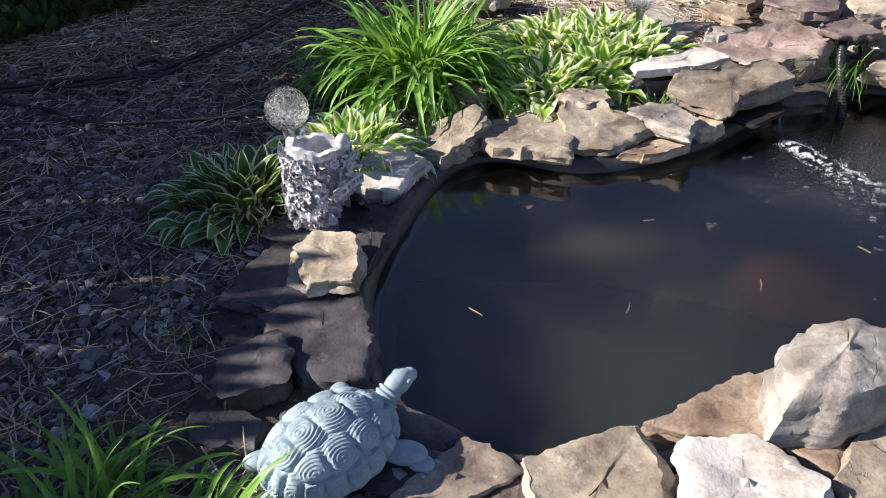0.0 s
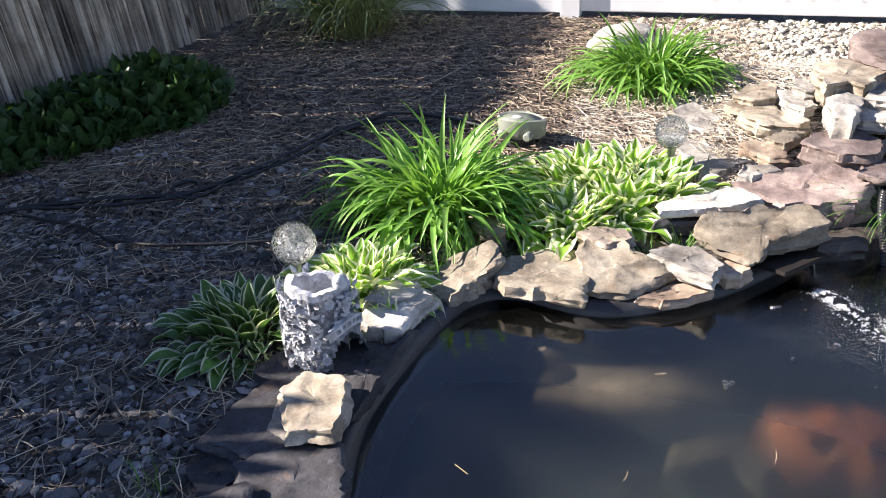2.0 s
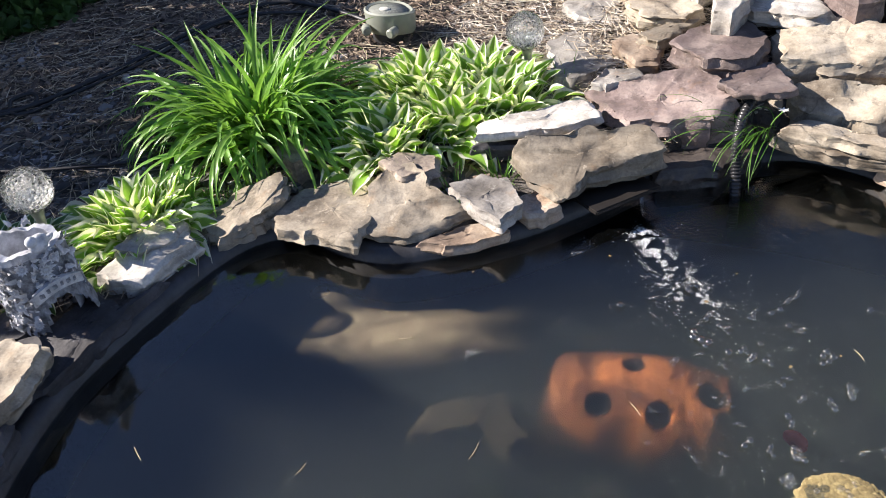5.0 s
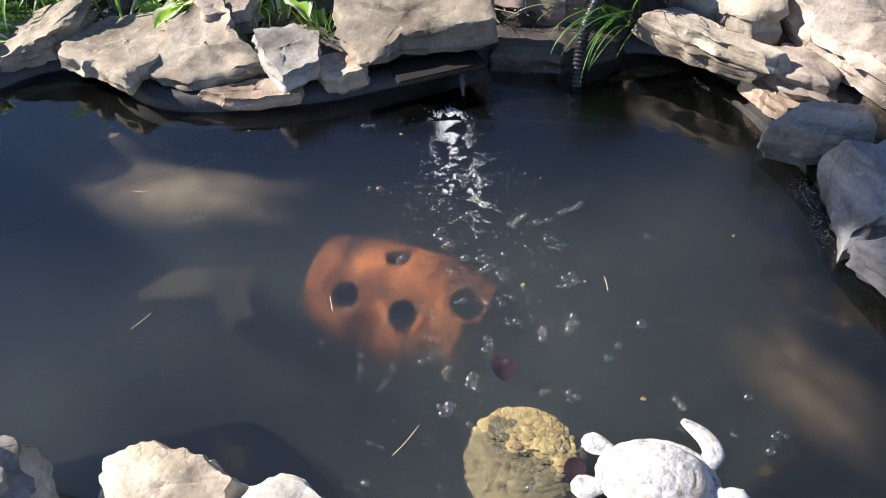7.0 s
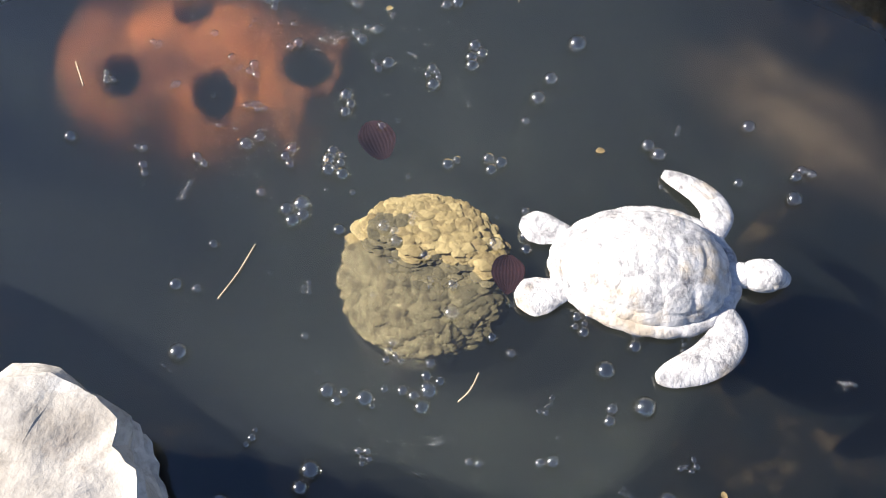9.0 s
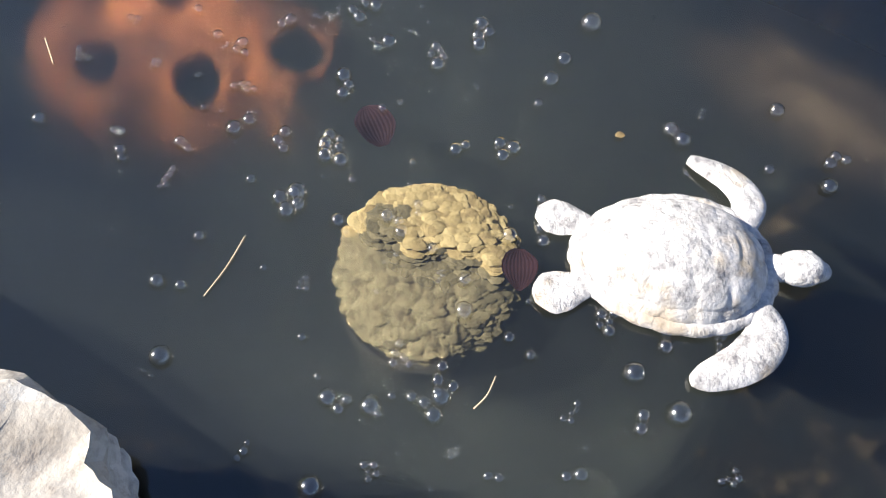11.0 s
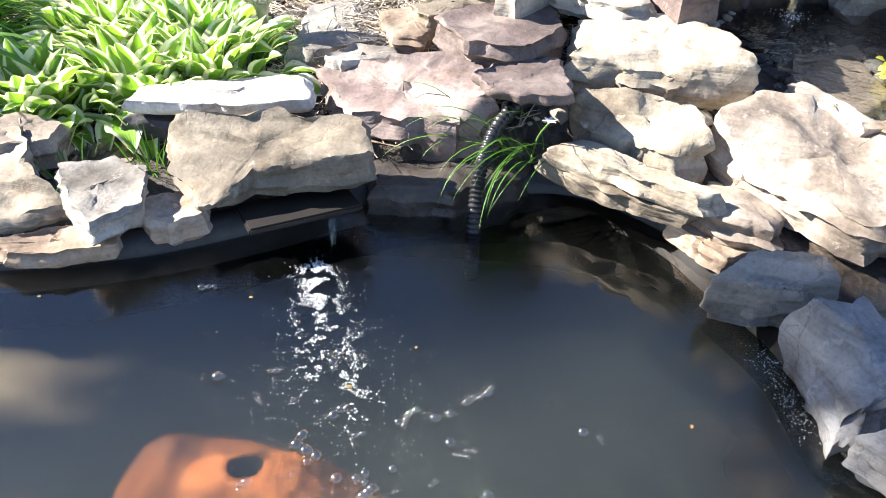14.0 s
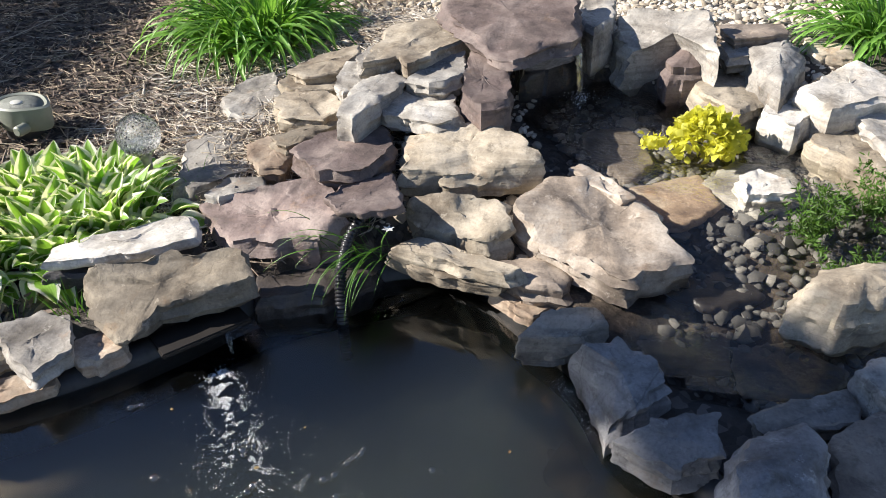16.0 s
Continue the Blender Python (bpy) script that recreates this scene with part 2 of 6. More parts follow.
# ---- the pond's outline and the lie of the land ----
SHORE = smooth_line(
    [(-0.01, 1.28), (-0.02, 1.42), (0.01, 1.62), (0.05, 1.80), (0.11, 1.93), (0.22, 1.98), (0.42, 1.93), (0.58, 1.97),
     (0.78, 2.10), (0.93, 2.25), (1.07, 2.41), (1.26, 2.52), (1.41, 2.58), (1.58, 2.53), (1.69, 2.43), (1.81, 2.31),
     (1.89, 2.15), (1.99, 2.05), (2.10, 1.86), (2.10, 1.58), (2.02, 1.34), (1.84, 1.20), (1.62, 1.16), (1.40, 1.19),
     (1.18, 1.18), (0.92, 1.08), (0.62, 0.93), (0.36, 0.88), (0.20, 0.91), (0.09, 1.00), (0.03, 1.12)], 5, True)
SHORE_XY = np.array([(p.x, p.y) for p in SHORE]) if len(SHORE[0]) > 2 else np.array([(p[0], p[1]) for p in SHORE])
STREAM = np.array([(1.95, 2.24), (1.86, 2.35), (1.98, 2.50), (1.86, 2.72), (1.74, 2.95), (1.60, 3.20), (1.70, 3.45), (1.90, 3.52),
                   (2.10, 3.30), (2.45, 3.10), (2.70, 2.80), (2.75, 2.40), (2.50, 2.20), (2.20, 2.16)])


def inside(poly, x, y):
    x, y = np.asarray(x, float), np.asarray(y, float)
    hit = np.zeros(x.shape, bool)
    j = len(poly) - 1
    for i in range(len(poly)):
        xi, yi, xj, yj = *poly[i], *poly[j]
        if yi != yj:
            hit ^= ((yi > y) != (yj > y)) & (x < (xj - xi) * (y - yi) / (yj - yi) + xi)
        j = i
    return hit


def from_edge(poly, x, y):
    """Distance to an outline."""
    p = np.stack([np.asarray(x, float), np.asarray(y, float)], -1)[..., None, :]
    a, b = poly, np.roll(poly, -1, 0)
    ab = b - a
    t = np.clip(((p - a) * ab).sum(-1) / (ab**2).sum(-1), 0, 1)
    return np.sqrt((((p - a) - t[..., None] * ab) ** 2).sum(-1)).min(-1)


def land(x, y):
    """Height of the ground."""
    x, y = np.asarray(x, float), np.asarray(y, float)
    z = 0.03 + 0.062 * np.clip(y - 2.0, 0, 3.2) + 0.02 * np.sin(1.7 * x + 0.6) * np.sin(1.3 * y)
    z = z + 0.04 * np.clip(-x - 1.2, 0, 1.2)
    z = z + 0.10 * np.exp(-(((x - 1.15) / 0.55) ** 2 + ((y - 3.05) / 0.45) ** 2))
    z = z + 0.12 * np.exp(-(((x - 1.75) / 0.9) ** 2 + ((y - 3.75) / 0.30) ** 2))
    z = z + 0.10 * np.exp(-(((x - 2.6) / 0.5) ** 2 + ((y - 3.3) / 0.5) ** 2))
    return z


def stream_level(x, y):
    """Height of the stream's surface: an upper pool, then a gentle fall to the pond."""
    return 0.055 + 0.115 * np.clip((np.asarray(y, float) - 2.30) / 0.45, 0, 1)


def ground_height(x, y):
    z = land(x, y)
    d = from_edge(STREAM, x, y)
    s = inside(STREAM, x, y)
    bed = stream_level(x, y) - 0.05
    z = np.where(s, bed + (z - bed) * np.clip(1 - d / 0.05, 0, 1), z)
    p = inside(SHORE_XY, x, y)
    e = from_edge(SHORE_XY, x, y)
    z = np.where(p, -0.75, z)
    z = np.where(~p & (e < 0.05), np.minimum(z, 0.0), z)
    return z


# ---- ground ----
def ground_material():
    m = Nodes("gravel_and_mulch")
    p = m.coord()
    cells = m.node("ShaderNodeTexVoronoi")
    cells.inputs["Scale"].default_value = 42
    m.link(p, cells.inputs["Vector"])
    sep = m.node("ShaderNodeSeparateColor")
    m.link(cells.outputs["Color"], sep.inputs[0])
    pebble = m.ramp(sep.outputs[0], (0.0, (0.05, 0.045, 0.04)), (0.5, (0.075, 0.067, 0.060)), (1.0, (0.17, 0.155, 0.14)))
    mulch = m.ramp(m.noise(p, 55, 8, 0.75), (0.3, (0.035, 0.027, 0.021)), (0.55, (0.10, 0.077, 0.058)), (0.75, (0.24, 0.19, 0.135)))
    patch = m.ramp(m.noise(p, 2.2, 4, 0.6), (0.42, (0, 0, 0)), (0.58, (1, 1, 1)))
    color = m.mix(patch, pebble, mulch)
    n1 = m.bump(cells.outputs["Distance"], 0.5, 0.012)
    n2 = m.bump(m.noise(p, 90, 6, 0.7), 0.7, 0.01, n1)
    return m.done(color, 0.95, n2)


def build_ground():
    xs = np.concatenate([[-400, -120, -40, -14, -6], np.arange(-3.4, 4.21, 0.04), [5, 7, 14, 40, 120, 400]])
    ys = np.concatenate([[-400, -120, -40, -14, -5, -2, -0.5], np.arange(0.2, 5.81, 0.04), [7, 10, 18, 40, 120, 400]])
    gx, gy = np.meshgrid(xs, ys)
    gz = ground_height(gx.ravel(), gy.ravel()).reshape(gx.shape)
    near = (np.abs(gx) < 4.5) & (gy > 0) & (gy < 6)
    rng = np.random.default_rng(3)
    gz = gz + near * rng.normal(0, 0.0035, gx.shape)
    nx = len(xs)
    verts = np.stack([gx.ravel(), gy.ravel(), gz.ravel()], -1)
    idx = np.arange(verts.shape[0]).reshape(gx.shape)
    faces = np.stack([idx[:-1, :-1], idx[:-1, 1:], idx[1:, 1:], idx[1:, :-1]], -1).reshape(-1, 4)
    ob = link_mesh("ground", verts, faces.tolist(), ground_material())
    tagged(ob, "dark gravel and straw mulch garden ground", "ground", kind="structure")


build_ground()


def build_lawn():
    m = Nodes("lawn_grass")
    p = m.coord()
    color = m.ramp(m.noise(p, 30, 8, 0.75), (0.3, (0.035, 0.07, 0.012)), (0.5, (0.09, 0.16, 0.03)), (0.7, (0.20, 0.28, 0.06)))
    mat = m.done(color, 0.9, m.bump(m.noise(p, 120, 5, 0.7), 0.8, 0.02))
    xs, ys = np.linspace(-30, 30, 61), np.concatenate([np.linspace(5.35, 12, 20), [20, 40]])
    verts = [(x, y, float(land(x, min(y, 8))) + (0.012 if y < 5.6 else 0.09) + 0.02 * fuzz((x, y, 0), 1.3)) for y in ys for x in xs]
    n = len(xs)
    faces = [(j * n + i, j * n + i + 1, (j + 1) * n + i + 1, (j + 1) * n + i) for j in range(len(ys) - 1) for i in range(n - 1)]
    tagged(link_mesh("lawn", verts, faces, mat), "sunlit green mown lawn beyond the picket fence", "lawn", kind="structure")


build_lawn()

# ---- pond shell and water ----
LINER = plain_material("black_plastic_liner", (0.045, 0.045, 0.048), 0.45, 0.6, 14, 0.25)


def inset_shore(d):
    """The shore drawn in by d (out where negative)."""
    a = SHORE_XY
    d = np.broadcast_to(d, len(a))[:, None]
    t = np.roll(a, -1, 0) - np.roll(a, 1, 0)
    t /= np.linalg.norm(t, axis=1)[:, None]
    nrm = np.stack([t[:, 1], -t[:, 0]], -1)
    probe = a + nrm * 0.02
    if inside(a, probe[:, 0], probe[:, 1]).mean() < 0.5:
        nrm = -nrm
    lip = np.minimum(d, 0.022)
    to_mid = np.array([1.0, 1.6]) - a
    to_mid /= np.linalg.norm(to_mid, axis=1)[:, None]
    return a + nrm * lip + to_mid * (d - lip)


SHELF = 0.10 + 0.18 * np.clip((2.12 - SHORE_XY[:, 1]) / 0.35, 0, 1)  # the planting shelf's width, broad on the near side


def build_pond():
    silt = Nodes("silty_liner")
    p = silt.coord()
    c = silt.ramp(silt.noise(p, 13, 7, 0.7), (0.44, (0.002, 0.003, 0.003)), (0.58, (0.006, 0.0055, 0.004)), (0.72, (0.040, 0.031, 0.019)))
    silt.bsdf.inputs["Specular IOR Level"].default_value = 0.0
    silt.done(c, 0.8, silt.bump(silt.noise(p, 30, 5), 0.5, 0.02))
    shelf = SHELF
    rings = [(-0.055, 0.000), (-0.05, 0.030), (-0.03, 0.036), (-0.012, 0.030), (0.0, 0.010), (0.010, -0.04), (0.022, -0.085), (0.25 * shelf, -0.110),
             (0.6 * shelf, -0.118), (0.88 * shelf, -0.122), (0.96 * shelf, -0.128), (shelf, -0.145), (shelf + 0.03, -0.28), (shelf + 0.06, -0.45), (shelf + 0.08, -0.55)]
    n = len(SHORE_XY)
    verts, faces = [], []
    for d, z in rings:
        verts += [(x, y, z) for x, y in inset_shore(d)]
    for i in range(len(rings) - 1):
        for k in range(n):
            a, b = i * n + k, i * n + (k + 1) % n
            faces.append((a, b, b + n, a + n))
    verts.append((1.0, 1.6, -0.6))
    faces += [((len(rings) - 1) * n + k, (len(rings) - 1) * n + (k + 1) % n, len(rings) * n) for k in range(n)]
    ob = link_mesh("pond_liner", verts, faces, LINER, sharp=60)
    ob.data.materials.append(silt.mat)
    for f in ob.data.polygons:
        if f.center.z < -0.03:
            f.material_index = 1
    tagged(ob, "black moulded plastic pond shell with a rounded lip", "pond liner", kind="structure")


build_pond()


def water_material(name, murk, veil_share, tint, ripple, scale):
    """Water: a mirror by Fresnel over a thin veil of silt and clear water."""
    m = Nodes(name)
    p = m.coord()
    stir = None
    for at, reach in (((1.14, 2.10, 0), 0.42), ((1.86, 2.22, 0), 0.30)):
        d = m.node("ShaderNodeVectorMath", operation="DISTANCE")
        m.link(p, d.inputs[0])
        d.inputs[1].default_value = at
        near = m.math("MAXIMUM", m.math("SUBTRACT", 1.0, m.math("DIVIDE", d.outputs["Value"], reach)), 0.0)
        stir = near if stir is None else m.math("MAXIMUM", stir, near)
    waves = m.math("ADD", m.noise(p, scale, 2, 0.5), m.math("MULTIPLY", m.noise(p, scale * 4, 3, 0.5), 0.25))
    chop = m.node("ShaderNodeMapping")
    chop.inputs["Rotation"].default_value = (0, 0, radians(35))
    chop.inputs["Scale"].default_value = (1.0, 2.6, 1.0)
    m.link(p, chop.inputs["Vector"])
    waves = m.math("ADD", waves, m.math("MULTIPLY", m.math("MULTIPLY", m.noise(chop.outputs[0], scale * 8, 3, 0.6), stir), 1.9))
    normal = m.bump(waves, ripple, 0.02)
    gloss = m.node("ShaderNodeBsdfGlossy")
    gloss.inputs["Roughness"].default_value = 0.015
    m.link(normal, gloss.inputs["Normal"])
    fresnel = m.node("ShaderNodeFresnel")
    fresnel.inputs["IOR"].default_value = 1.8
    m.link(normal, fresnel.inputs["Normal"])
    top = m.node("ShaderNodeMixShader")
    m.link(fresnel.outputs[0], top.inputs[0])
    m.link(silt_veil(m, p, murk, veil_share, tint), top.inputs[1])
    m.link(gloss.outputs[0], top.inputs[2])
    m.link(top.outputs[0], m.out.inputs[0])
    return m.mat


def silt_veil(m, p, murk, share, tint, blur=0.0, thinning=False):
    veil = m.node("ShaderNodeBsdfDiffuse")
    cloud = m.ramp(m.noise(p, 2.4, 4, 0.55), (0.32, tuple(0.45 * v for v in murk)), (0.68, tuple(1.35 * v for v in murk)))
    m.link(cloud, veil.inputs[0])
    see = m.node("ShaderNodeBsdfRefraction" if blur else "ShaderNodeBsdfTransparent")
    see.inputs[0].default_value = (*tint, 1)
    if blur:
        see.inputs["Roughness"].default_value, see.inputs["IOR"].default_value = blur, 1.25
    body = m.node("ShaderNodeMixShader")
    body.inputs[0].default_value = share
    if thinning:
        sep = m.node("ShaderNodeSeparateXYZ")
        m.link(m.coord("UV"), sep.inputs[0])
        m.link(m.math("MULTIPLY", sep.outputs[0], share), body.inputs[0])
    m.link(see.outputs[0], body.inputs[1])
    m.link(veil.outputs[0], body.inputs[2])
    return body.outputs[0]


def build_water():
    ring = inset_shore(-0.004)
    bm = bmesh.new()
    bm.faces.new([bm.verts.new((x, y, 0)) for x, y in ring])
    bmesh.ops.triangulate(bm, faces=bm.faces[:])
    bm.normal_update()
    bm.faces.ensure_lookup_table()
    if bm.faces[0].normal.z < 0:
        bmesh.ops.reverse_faces(bm, faces=bm.faces[:])
    ob = part("pond_water", bm, water_material("pond_water", (0.030, 0.033, 0.032), 0.06, (0.95, 0.95, 0.93), 0.10, 7), sharp=180)
    ob.visible_shadow = False  # daylight goes in
    tagged(ob, "still murky greenish pond water reflecting blue sky", "water", kind="structure")
    # the murk: thin sheets of silt, thinner towards the shore; two pairs of them scatter what lies below
    for depth, share, blur in ((0.025, 0.02, 0), (0.05, 0.035, 0), (0.08, 0.06, 0), (0.10, 0.10, 0.30), (0.115, 0.14, 0.30), (0.14, 0.17, 0), (0.175, 0.20, 0.6), (0.205, 0.22, 0.6), (0.25, 0.30, 0)):
        steps = 8
        near = 0.014 if depth < 0.12 else 0.97 * SHELF
        verts, uvs, faces, n = [], [], [], len(SHORE_XY)
        for k in range(steps + 1):
            q = k / steps
            verts += [(x, y, -depth) for x, y in inset_shore(near + (SHELF * 1.35 - near) * q)]
            thick = 0.15 + 0.85 * q * q * (3 - 2 * q) if depth > 0.03 else 1.0
            uvs += [(thick if depth < 0.12 else 1.0, 0.0)] * n
        verts.append((1.0, 1.6, -depth))
        uvs.append((1.0, 0.0))
        for k in range(steps):
            for i in range(n):
                a, b = k * n + i, k * n + (i + 1) % n
                faces.append((a, b, b + n, a + n))
        faces += [(steps * n + i, steps * n + (i + 1) % n, (steps + 1) * n) for i in range(n)]
        if depth in (0.115, 0.205):
            faces = [f[::-1] for f in faces]
        silt = Nodes("suspended_silt")
        silt.link(silt_veil(silt, silt.coord(), (0.0355, 0.0425, 0.0425), share, (0.97, 0.97, 0.95), blur, True), silt.out.inputs[0])
        ob = link_mesh("silt_layer", verts, faces, silt.mat, uvs=uvs)
        ob.visible_shadow = False
        tagged(ob, "thin cloud of silt hanging in the pond water", "water", kind="structure")
    xs, ys = np.linspace(1.5, 2.85, 46), np.linspace(2.1, 3.6, 50)
    gx, gy = np.meshgrid(xs, ys)
    keep = inside(STREAM, gx, gy) & ~inside(SHORE_XY, gx, gy)
    verts = np.stack([gx.ravel(), gy.ravel(), stream_level(gx.ravel(), gy.ravel())], -1)
    idx = np.arange(len(verts)).reshape(gx.shape)
    quads = [(idx[j, i], idx[j, i + 1], idx[j + 1, i + 1], idx[j + 1, i]) for j in range(len(ys) - 1) for i in range(len(xs) - 1)
             if keep[j, i] and keep[j, i + 1] and keep[j + 1, i + 1] and keep[j + 1, i]]
    used = sorted({v for q in quads for v in q})
    back = {v: k for k, v in enumerate(used)}
    ob = link_mesh("stream_water", verts[used], [tuple(back[v] for v in q) for q in quads],
                   water_material("stream_water", (0.05, 0.05, 0.042), 0.03, (0.86, 0.87, 0.84), 0.5, 22))
    ob.visible_shadow = False
    tagged(ob, "clear shallow stream water over pebbles", "water", kind="structure")


build_water()

# ---- fences ----
def wood_material():
    m = Nodes("weathered_cedar")
    shift = m.node("ShaderNodeVectorMath", operation="ADD")
    m.link(m.coord(), shift.inputs[0])
    m.link(m.math("MULTIPLY", m.random(), 23.0), shift.inputs[1])
    p = shift.outputs[0]
    stretch = m.node("ShaderNodeMapping")
    stretch.inputs["Scale"].default_value = (70, 70, 1.8)
    m.link(p, stretch.inputs["Vector"])
    grain = m.noise(stretch.outputs[0], 1.0, 6, 0.6)
    color = m.ramp(grain, (0.33, (0.075, 0.060, 0.048)), (0.45, (0.36, 0.305, 0.25)), (0.64, (0.66, 0.585, 0.495)))
    blotch = m.ramp(m.noise(p, 4, 6, 0.65), (0.36, (0.42, 0.38, 0.34)), (0.60, (1.1, 1.08, 1.05)))
    color = m.mix(0.85, color, blotch, "MULTIPLY")
    color = m.mix(1.0, color, m.math("ADD", m.math("MULTIPLY", m.random(), 0.85), 0.5), "MULTIPLY")
    split = m.node("ShaderNodeMapping")
    split.inputs["Scale"].default_value = (1, 1, 0.35)
    m.link(p, split.inputs["Vector"])
    knots = m.ramp(m.voronoi(split.outputs[0], 7.0), (0.05, (0.16, 0.13, 0.11)), (0.12, (1, 1, 1)))
    color = m.mix(0.85, color, knots, "MULTIPLY")
    return m.done(color, 0.9, m.bump(grain, 0.9, 0.01))


WOOD = wood_material()
PAINT = plain_material("white_vinyl", (0.86, 0.86, 0.86), 0.35, 0.06, 6, 0.05)


def fence_x(y):
    return -2.20 + 0.08 * (y - 2.2)


def build_wood_fence():
    """Half-round stockade boards with cut tops, leaning outwards with age."""
    rng = random.Random(5)
    fence = thing("board_fence", pose(fence_x(2.2), 2.2, 0), "tall weathered grey-brown wooden stockade fence with cut board tops", "fence")
    turn = math.degrees(math.atan2(-0.08, 1))
    meshes = []
    for v in range(7):
        w, top = 0.0555 + 0.0025 * (v % 3), 1.50 + 0.011 * v
        section = [(-0.50, -0.004), (-0.50, 0.004), (-0.46, 0.012), (-0.28, 0.034), (0.0, 0.044), (0.28, 0.034), (0.46, 0.012), (0.50, 0.004), (0.50, -0.004)]
        levels = [(0.0, 1.0), (0.4, 1.0), (0.8, 1.0), (1.15, 1.0), (top - 0.075, 1.0), (top - 0.02, 0.55), (top, 0.30)]
        bow = rng.uniform(-0.010, 0.010)
        verts, faces, n = [], [], len(section)
        for z, k in levels:
            for y, x in section:
                verts.append((x * (0.6 + 0.4 * k) + 0.0012 * math.sin(5 * z + v) + bow * z * (1.5 - z), w * y * k + 0.0015 * math.sin(4 * z + 2 * v), z))
        for i in range(len(levels) - 1):
            for k in range(n):
                a, b = i * n + k, i * n + (k + 1) % n
                faces.append((b, a, a + n, b + n))
        faces += [tuple(range(n)), tuple(range((len(levels) - 1) * n, len(levels) * n))[::-1]]
        me = bpy.data.meshes.new("board")
        me.from_pydata(verts, [], faces)
        me.materials.append(WOOD)
        me.polygons.foreach_set("use_smooth", [True] * len(me.polygons))
        me.set_sharp_from_angle(angle=radians(35))
        meshes.append(me)
    y = -3.0
    while y < 5.22:
        me = rng.choice(meshes)
        ob = new("board", me)
        ob.parent = fence
        x = fence_x(y)
        tall = 0.12 if y < 0.98 else 0.0
        ob.matrix_local = Matrix.Translation((x - fence_x(2.2) + rng.uniform(-0.009, 0.009), y - 2.2, float(land(x, y)) - 0.205 + tall + rng.uniform(-0.02, 0.02))) @ pose(0, 0, 0, (rng.uniform(-0.15, 0.15) if y < 2.9 else rng.uniform(-0.5, 0.5)), -7 + rng.uniform(-0.4, 0.4), turn + rng.uniform(-1.5, 1.5))
        y += 0.0585 + rng.choice((-0.0025, -0.002, -0.002, -0.0015, -0.001, 0.0010) if y < 2.9 else (0.0, 0.001, 0.001, 0.002, 0.003, 0.006))
    for z in (0.45, 1.30):
        ob = part("rail", box_bm(0.035, 8.1, 0.085, (-0.026 - z * 0.12, 0, 0), 0.004), WOOD, fence)
        ob.matrix_local = Matrix.Translation((0.08 * -1.2, -1.2, z)) @ pose(0, 0, 0, 0, 0, turn)


build_wood_fence()


def picket_mesh(width, height):
    bm = box_bm(width, 0.020, height, (0, 0, height / 2), 0.003)
    for v in bm.verts:
        if v.co.z > height - 0.006:
            v.co.z += 0.03 * (1 - abs(v.co.x) / (width / 2))
    me = bpy.data.meshes.new("picket")
    bm.to_mesh(me)
    bm.free()
    me.materials.append(PAINT)
    return me


def build_picket_fence(name, a, b, pitch, width, group="white picket fence"):
    a, b = Vector(a), Vector(b)
    length = (b - a).length
    turn = math.degrees(math.atan2(b.y - a.y, b.x - a.x))
    fence = thing(name, pose(a.x, a.y, a.z, 0, 0, turn), "white vinyl picket fence section with a deep bottom rail", "fence", group)
    slope = (b.z - a.z) / length
    part("bottom_rail", box_bm(length, 0.05, 0.14, (length / 2, 0, 0.08), 0.006), PAINT, fence)
    part("top_rail", box_bm(length, 0.045, 0.09, (length / 2, 0, 0.98), 0.006), PAINT, fence)
    me = picket_mesh(width, 1.02)
    dot = bpy.data.meshes.new("rivet")
    bm = bmesh.new()
    bmesh.ops.create_uvsphere(bm, u_segments=8, v_segments=5, radius=0.006)
    bm.to_mesh(dot)
    bm.free()
    dot.materials.append(PAINT)
    k, x = 0, pitch * 0.75
    while x < length - 0.05:
        ob = new("picket", me)
        ob.parent = fence
        ob.location = (x, 0.0, 0.10)
        if k < 24:
            r = new("rivet", dot)
            r.parent, r.location = fence, (x, -0.026, 0.10)
        x += pitch
        k += 1


build_picket_fence("picket_fence", (-1.90, 5.055, 0.235), (0.01, 5.02, 0.245), 0.117, 0.077)
build_picket_fence("picket_fence", (0.13, 5.02, 0.245), (2.45, 4.90, 0.25), 0.130, 0.088)
build_picket_fence("picket_fence", (2.57, 4.895, 0.25), (4.9, 4.76, 0.25), 0.130, 0.088)


def build_fence_post(x, y):
    post = thing("fence_post", pose(x, y, float(land(x, y)) - 0.02, 0, 0, -2), "square white vinyl fence post with a flat cap", "fence post", "white fence posts")
    part("shaft", box_bm(0.12, 0.12, 1.25, (0, 0, 0.625), 0.006), PAINT, post)
    part("cap", box_bm(0.145, 0.145, 0.03, (0, 0, 1.265), 0.008), PAINT, post)


for x, y in ((0.07, 5.02), (2.51, 4.9), (4.95, 4.76)):
    build_fence_post(x, y)

# ---- stones ----
STONE_COUNT = [0]


